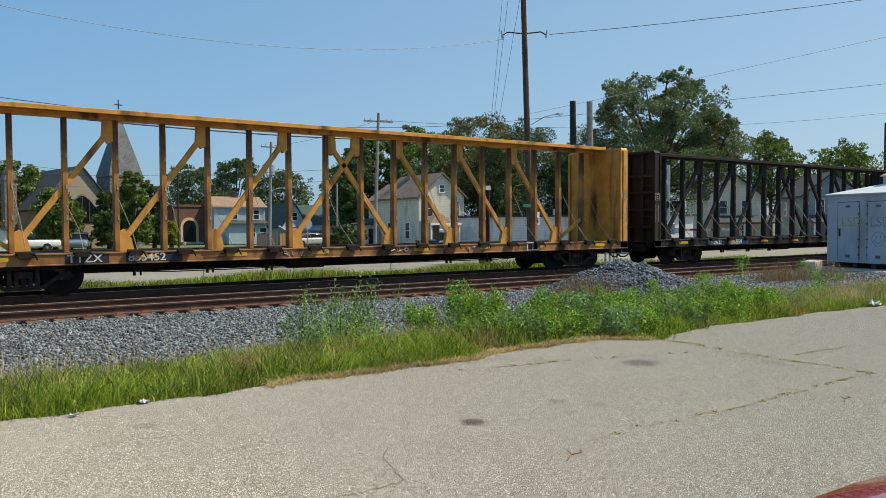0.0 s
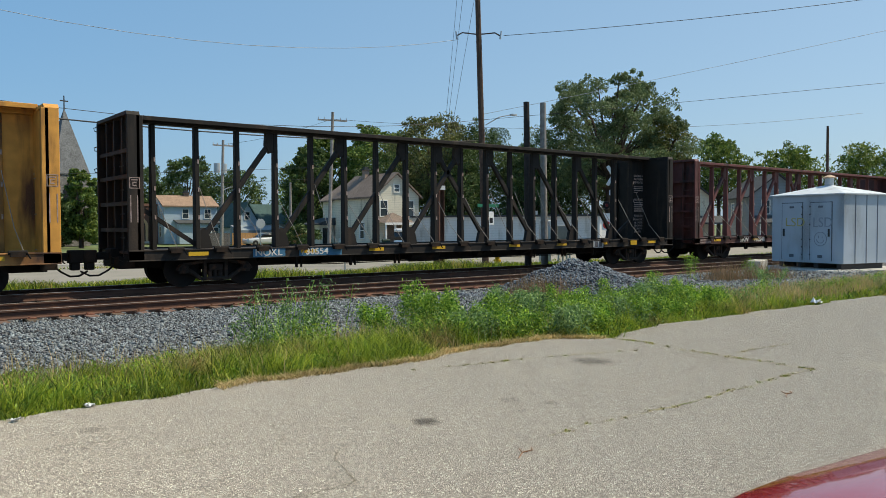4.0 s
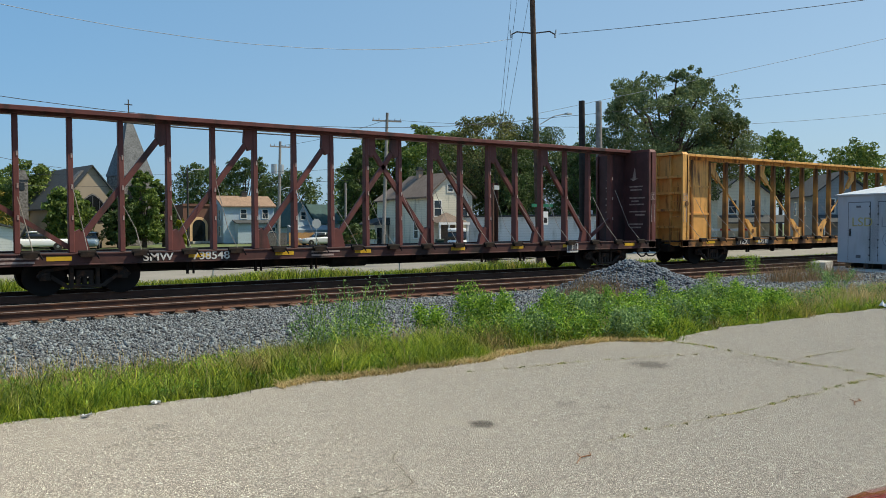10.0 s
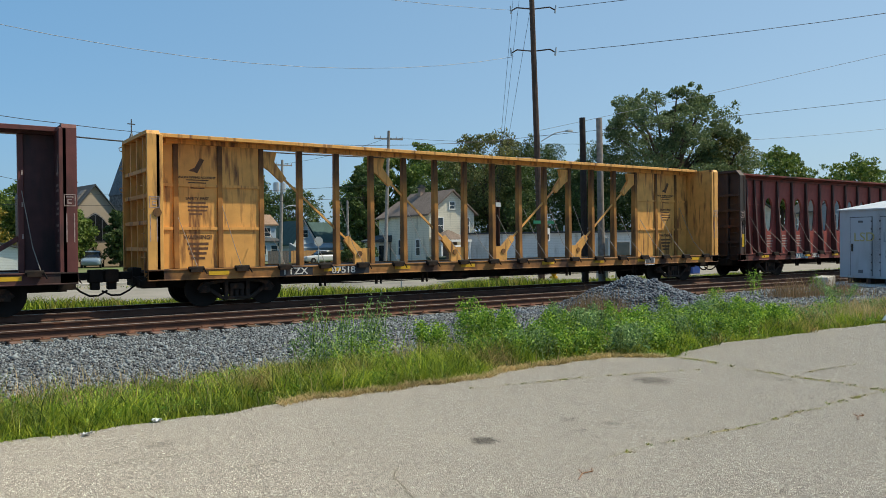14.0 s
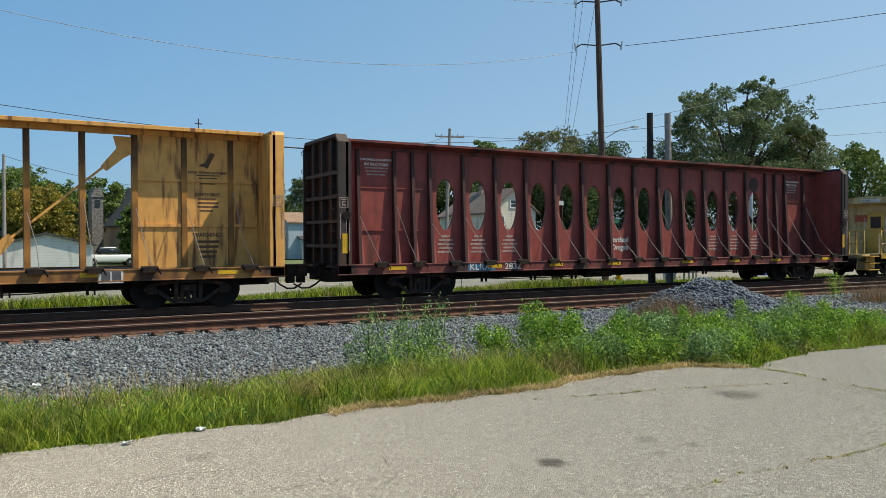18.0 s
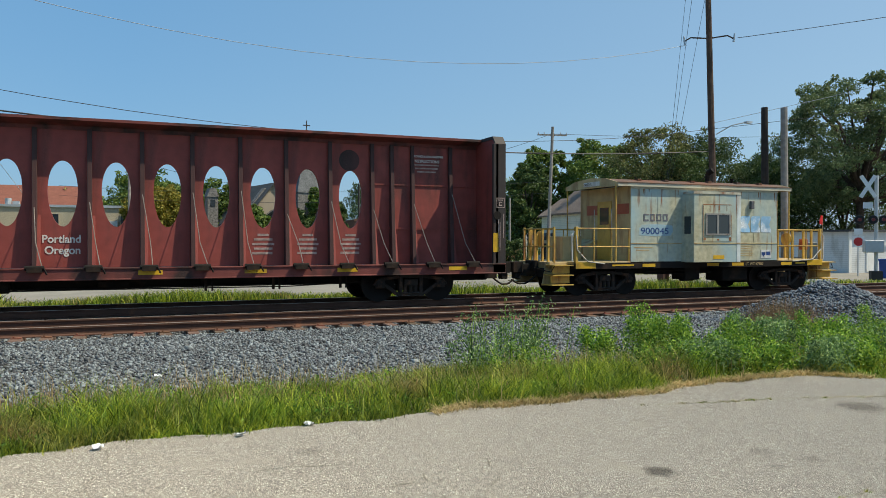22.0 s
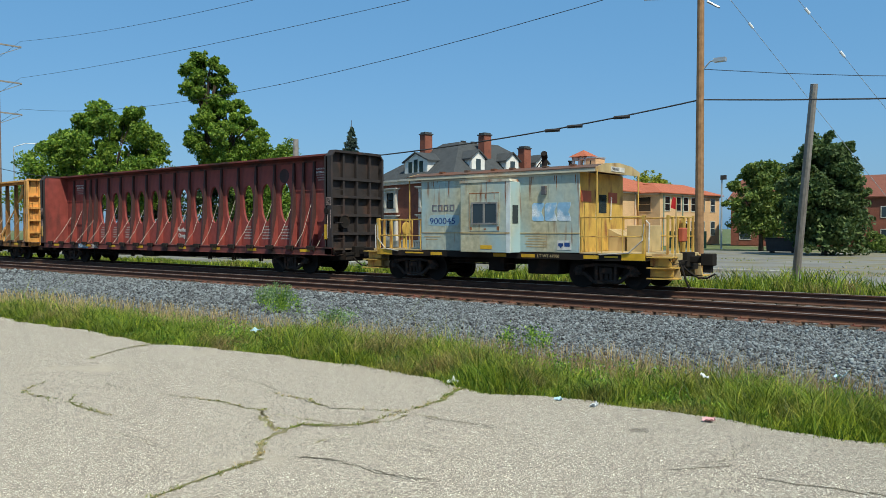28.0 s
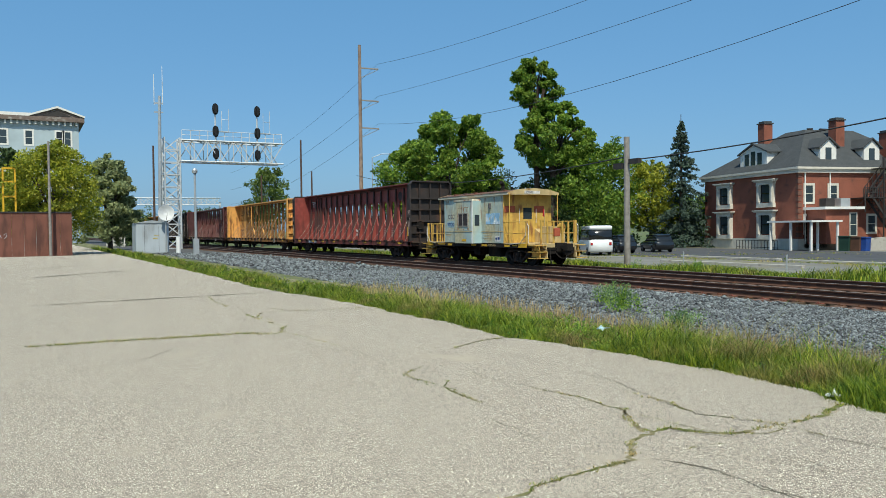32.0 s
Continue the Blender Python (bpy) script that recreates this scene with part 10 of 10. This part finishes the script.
vehicle("glossy dark red sedan parked on the asphalt lot", "car", p_red, pose(2.54, 1.1, 0, 0, 0, -96), RED_BODY, SEDAN_CABIN, SEDAN_ROOF, (0.85, 3.6), power=4.0, lamps=(0.24, 4.3, 0.56))
vehicle("silver sedan parked by the cedar fence", "car", p_silver, pose(35.6, 79.8, LOW, 0, 0, 3), SEDAN_BODY, SEDAN_CABIN, SEDAN_ROOF, (0.85, 3.6))
vehicle("white pickup truck parked near the church", "pickup truck", p_white, pose(6.8, 80.3, LOW, 0, 0, 4), PICK_BODY, PICK_CABIN, PICK_ROOF, (1.0, 4.3), 0.4, 0.93, lamps=(0.1, 5.45, 0.85))
vehicle("steel blue wagon parked before the church", "car", p_blue, pose(14.0, 81.2, LOW, 0, 0, 75), SUV_BODY, SUV_CABIN, SUV_ROOF, (0.9, 3.7), 0.36, 0.9)
vehicle("white passenger van parked in the lot", "van", p_white, pose(-57.0, 45.6, LOW, 0, 0, -28), VAN_BODY, VAN_CABIN, VAN_ROOF, (1.0, 4.6), 0.38, 0.97, power=9.0, lamps=(0.1, 5.56, 0.9))
vehicle("black sport utility vehicle parked in the dark lot", "car", p_black, pose(-59.2, 50.0, LOW, 0, 0, -20), SUV_BODY, SUV_CABIN, SUV_ROOF, (0.9, 3.7), 0.36, 0.9)
vehicle("black minivan parked in the dark lot", "car", p_black, pose(-58.6, 54.4, LOW, 0, 0, -24), SUV_BODY, SUV_CABIN, SUV_ROOF, (0.9, 3.7), 0.36, 0.9)
vehicle("white van parked beside the cream house", "van", p_white, pose(38.6, 54.0, LOW, 0, 0, 234) @ Matrix.Scale(0.78, 4), VAN_BODY, VAN_CABIN, VAN_ROOF, (1.0, 4.6), 0.38, 0.97, power=9.0, lamps=(0.1, 5.56, 0.9))
dm = thing("dumpster", "black steel dumpster standing in the old lot", "dumpster", at=pose(-22.0, 79.0, LOW))
part("box", Geo().prism([(0, 0.15), (2.6, 0.15), (2.75, 1.35), (-0.15, 1.35)], "y", 0, 1.6), m_darkmetal, dm, bev=0.03)
part("lid", Geo().box(-0.2, 2.8, -0.05, 1.65, 1.35, 1.47), m_signal, dm)
for x in (0.2, 2.2):
    part("foot", Geo().box(x, x + 0.2, 0.2, 1.4, 0, 0.16), m_darkmetal, dm)

# ---- litter and small things on the ground ----
m_litter = mk("white_litter", (0.72, 0.73, 0.74), 0.6, spread=0.1, scale=20)
m_litter_blue = mk("pale_blue_litter", (0.40, 0.58, 0.65), 0.4, spread=0.15, scale=20)
m_litter_pink = mk("pink_litter", (0.62, 0.35, 0.36), 0.6)


def scrap(x, y, z, s, mat, label, name="litter"):
    jr = random.Random(int(x * 91 + y * 17))
    v, f = [], []
    for i in range(5):
        for k in range(5):
            v.append((x + (i - 2) * s * 0.25 + jr.gauss(0, s * 0.04), y + (k - 2) * s * 0.22 + jr.gauss(0, s * 0.04), z + abs(jr.gauss(0, s * 0.22)) + 0.01))
    for i in range(4):
        for k in range(4):
            f.append((i * 5 + k, i * 5 + k + 1, i * 5 + k + 6, i * 5 + k + 5))
    v += [(a, b, c - 0.006) for a, b, c in v[:25]]
    f += [tuple(q + 25 for q in reversed(p)) for p in f[:16]]
    single(name, Geo().add(v, f), mat, label, "litter", "scraps of litter")


for x, y, z, s, mt, lab in ((1.79, 7.15, 0, 0.085, m_litter, "crumpled white paper scrap at the asphalt edge"), (1.18, 6.98, 0, 0.075, m_litter, "crumpled white paper scrap at the asphalt edge"), (0.08, 6.98, 0.01, 0.08, m_litter, "crumpled white paper scrap at the asphalt edge"),
                            (-10.0, 7.9, 0.06, 0.17, m_litter_blue, "crumpled pale plastic bag lying in the grass"), (-2.55, 6.85, 0, 0.09, m_litter_pink, "crumpled pink wrapper at the asphalt edge"), (-2.9, 7.75, 0.2, 0.08, m_litter, "small white scrap caught in the grass"),
                            (-2.05, 9.6, 0.02, 0.12, m_litter_blue, "crumpled pale blue wrapper lying in the grass"), (0.66, 10.7, -0.08, 0.09, m_litter, "small white scrap on the ballast"), (15.5, 7.3, 0.02, 0.22, m_litter, "crumpled white paper at the asphalt edge"), (-5.3, 6.8, 0, 0.12, m_litter, "crumpled plastic bottle at the asphalt edge"), (-4.0, 6.8, 0, 0.07, m_litter_blue, "small blue scrap at the asphalt edge"), (-3.6, 6.75, 0, 0.06, m_litter, "small white scrap at the asphalt edge")):
    scrap(x, y, z, s, mt, lab)
for x, y, a in ((3.84, 3.67, 20), (7.1, 3.46, 15)):
    single("twig", Geo().path([(-0.14, 0, 0.008), (-0.02, 0.03, 0.014), (0.08, 0.0, 0.01), (0.13, 0.03, 0.012)], 0.004, 5).path([(-0.02, 0.03, 0.014), (0.03, 0.08, 0.02)], 0.003, 5), m_rawrust, "dry broken twig lying on the asphalt", "twig", "twigs on the asphalt", at=pose(x, y, 0, 0, 0, a))
for x, y in ((-23.5, 29.6), (-13.8, 29.8), (9.5, 29.4), (18.0, 29.6), (-30, 30)):
    single("fence_stake", Geo().tube((0, 0, -0.2), (0.02, 0, 1.1), 0.035, n=6), m_galv, "short grey steel stake at the lot edge", "stake", "stakes at the lot edge", at=pose(x, y, LOW))

for x, y, mt in ((38.2, 53.6, m_bin_blue), (37.0, 54.4, m_bin_green), (36.2, 54.9, m_bin_green)):
    wb = thing("wheeled_bin", "plastic wheeled trash bin standing beside the cream house", "trash bin", "bins beside the house", at=pose(x, y, LOW, 0, 0, -20))
    part("body", Geo().add([(-0.24, -0.26, 0.05), (0.24, -0.26, 0.05), (0.24, 0.26, 0.05), (-0.24, 0.26, 0.05), (-0.3, -0.33, 0.98), (0.3, -0.33, 0.98), (0.3, 0.33, 0.98), (-0.3, 0.33, 0.98)], [(3, 2, 1, 0), (4, 5, 6, 7), (0, 1, 5, 4), (1, 2, 6, 5), (2, 3, 7, 6), (3, 0, 4, 7)]), mt, wb, bev=0.02)
    part("lid", Geo().prism([(-0.36, 0.98), (0.36, 0.98), (0.34, 1.05), (-0.3, 1.09)], "x", -0.32, 0.32), mt, wb, bev=0.01)
    for sx in (-0.25, 0.25):
        part("wheel", Geo().tube((sx - 0.03, 0.3, 0.1), (sx + 0.03, 0.3, 0.1), 0.1, n=12), m_tyre, wb)

# slender pole before the rusty wall
pole(-64.9, 1.62, 8.5, 0.11, m_pole_grey, "slender weathered grey pole before the rusty wall", base=0.0)
# far end of the lane
pf = thing("picket_fence", "pale leaning picket fence across the end of the lane", "fence", at=pose(-113.8, 9.6, -0.35, 0, 0, 44))
jr = random.Random(12)
for k in range(12):
    part("picket", Geo().box(0.26 * k, 0.26 * k + 0.13, -0.03, 0.03, -0.1, 1.75 + jr.uniform(-0.1, 0.1)), m_stone_trim, pf)
part("fence_rail", Geo().box(0, 3.1, 0.03, 0.07, 0.4, 0.5).box(0, 3.1, 0.03, 0.07, 1.35, 1.45), m_stone_trim, pf)
cf = thing("chain_link_fence", "grey chain-link fence beyond the lane", "fence", at=pose(-107.0, 4.6, -0.35, 0, 0, 142))
for k in range(5):
    part("fence_post", Geo().tube((-1.9 * k, 0, -0.1), (-1.9 * k, 0, 1.8), 0.04, n=8), m_galv, cf)
part("top_rail", Geo().tube((-7.6, 0, 1.8), (0, 0, 1.8), 0.03, n=6), m_galv, cf)
g = Geo()
for k in range(44):
    for d in (-1, 1):
        x0, x1 = -0.22 * k + 1.0, -0.22 * k + 1.0 + 1.75 * d
        f0, f1 = (min(0.0, max(-7.6, q)) for q in (x0, x1))
        g.tube((f0, 0, 0.05 + 1.75 * (f0 - x0) / (x1 - x0)), (f1, 0, 0.05 + 1.75 * (f1 - x0) / (x1 - x0)), 0.007, n=3)
part("wire_mesh", g, m_wire_pale, cf)

motions()
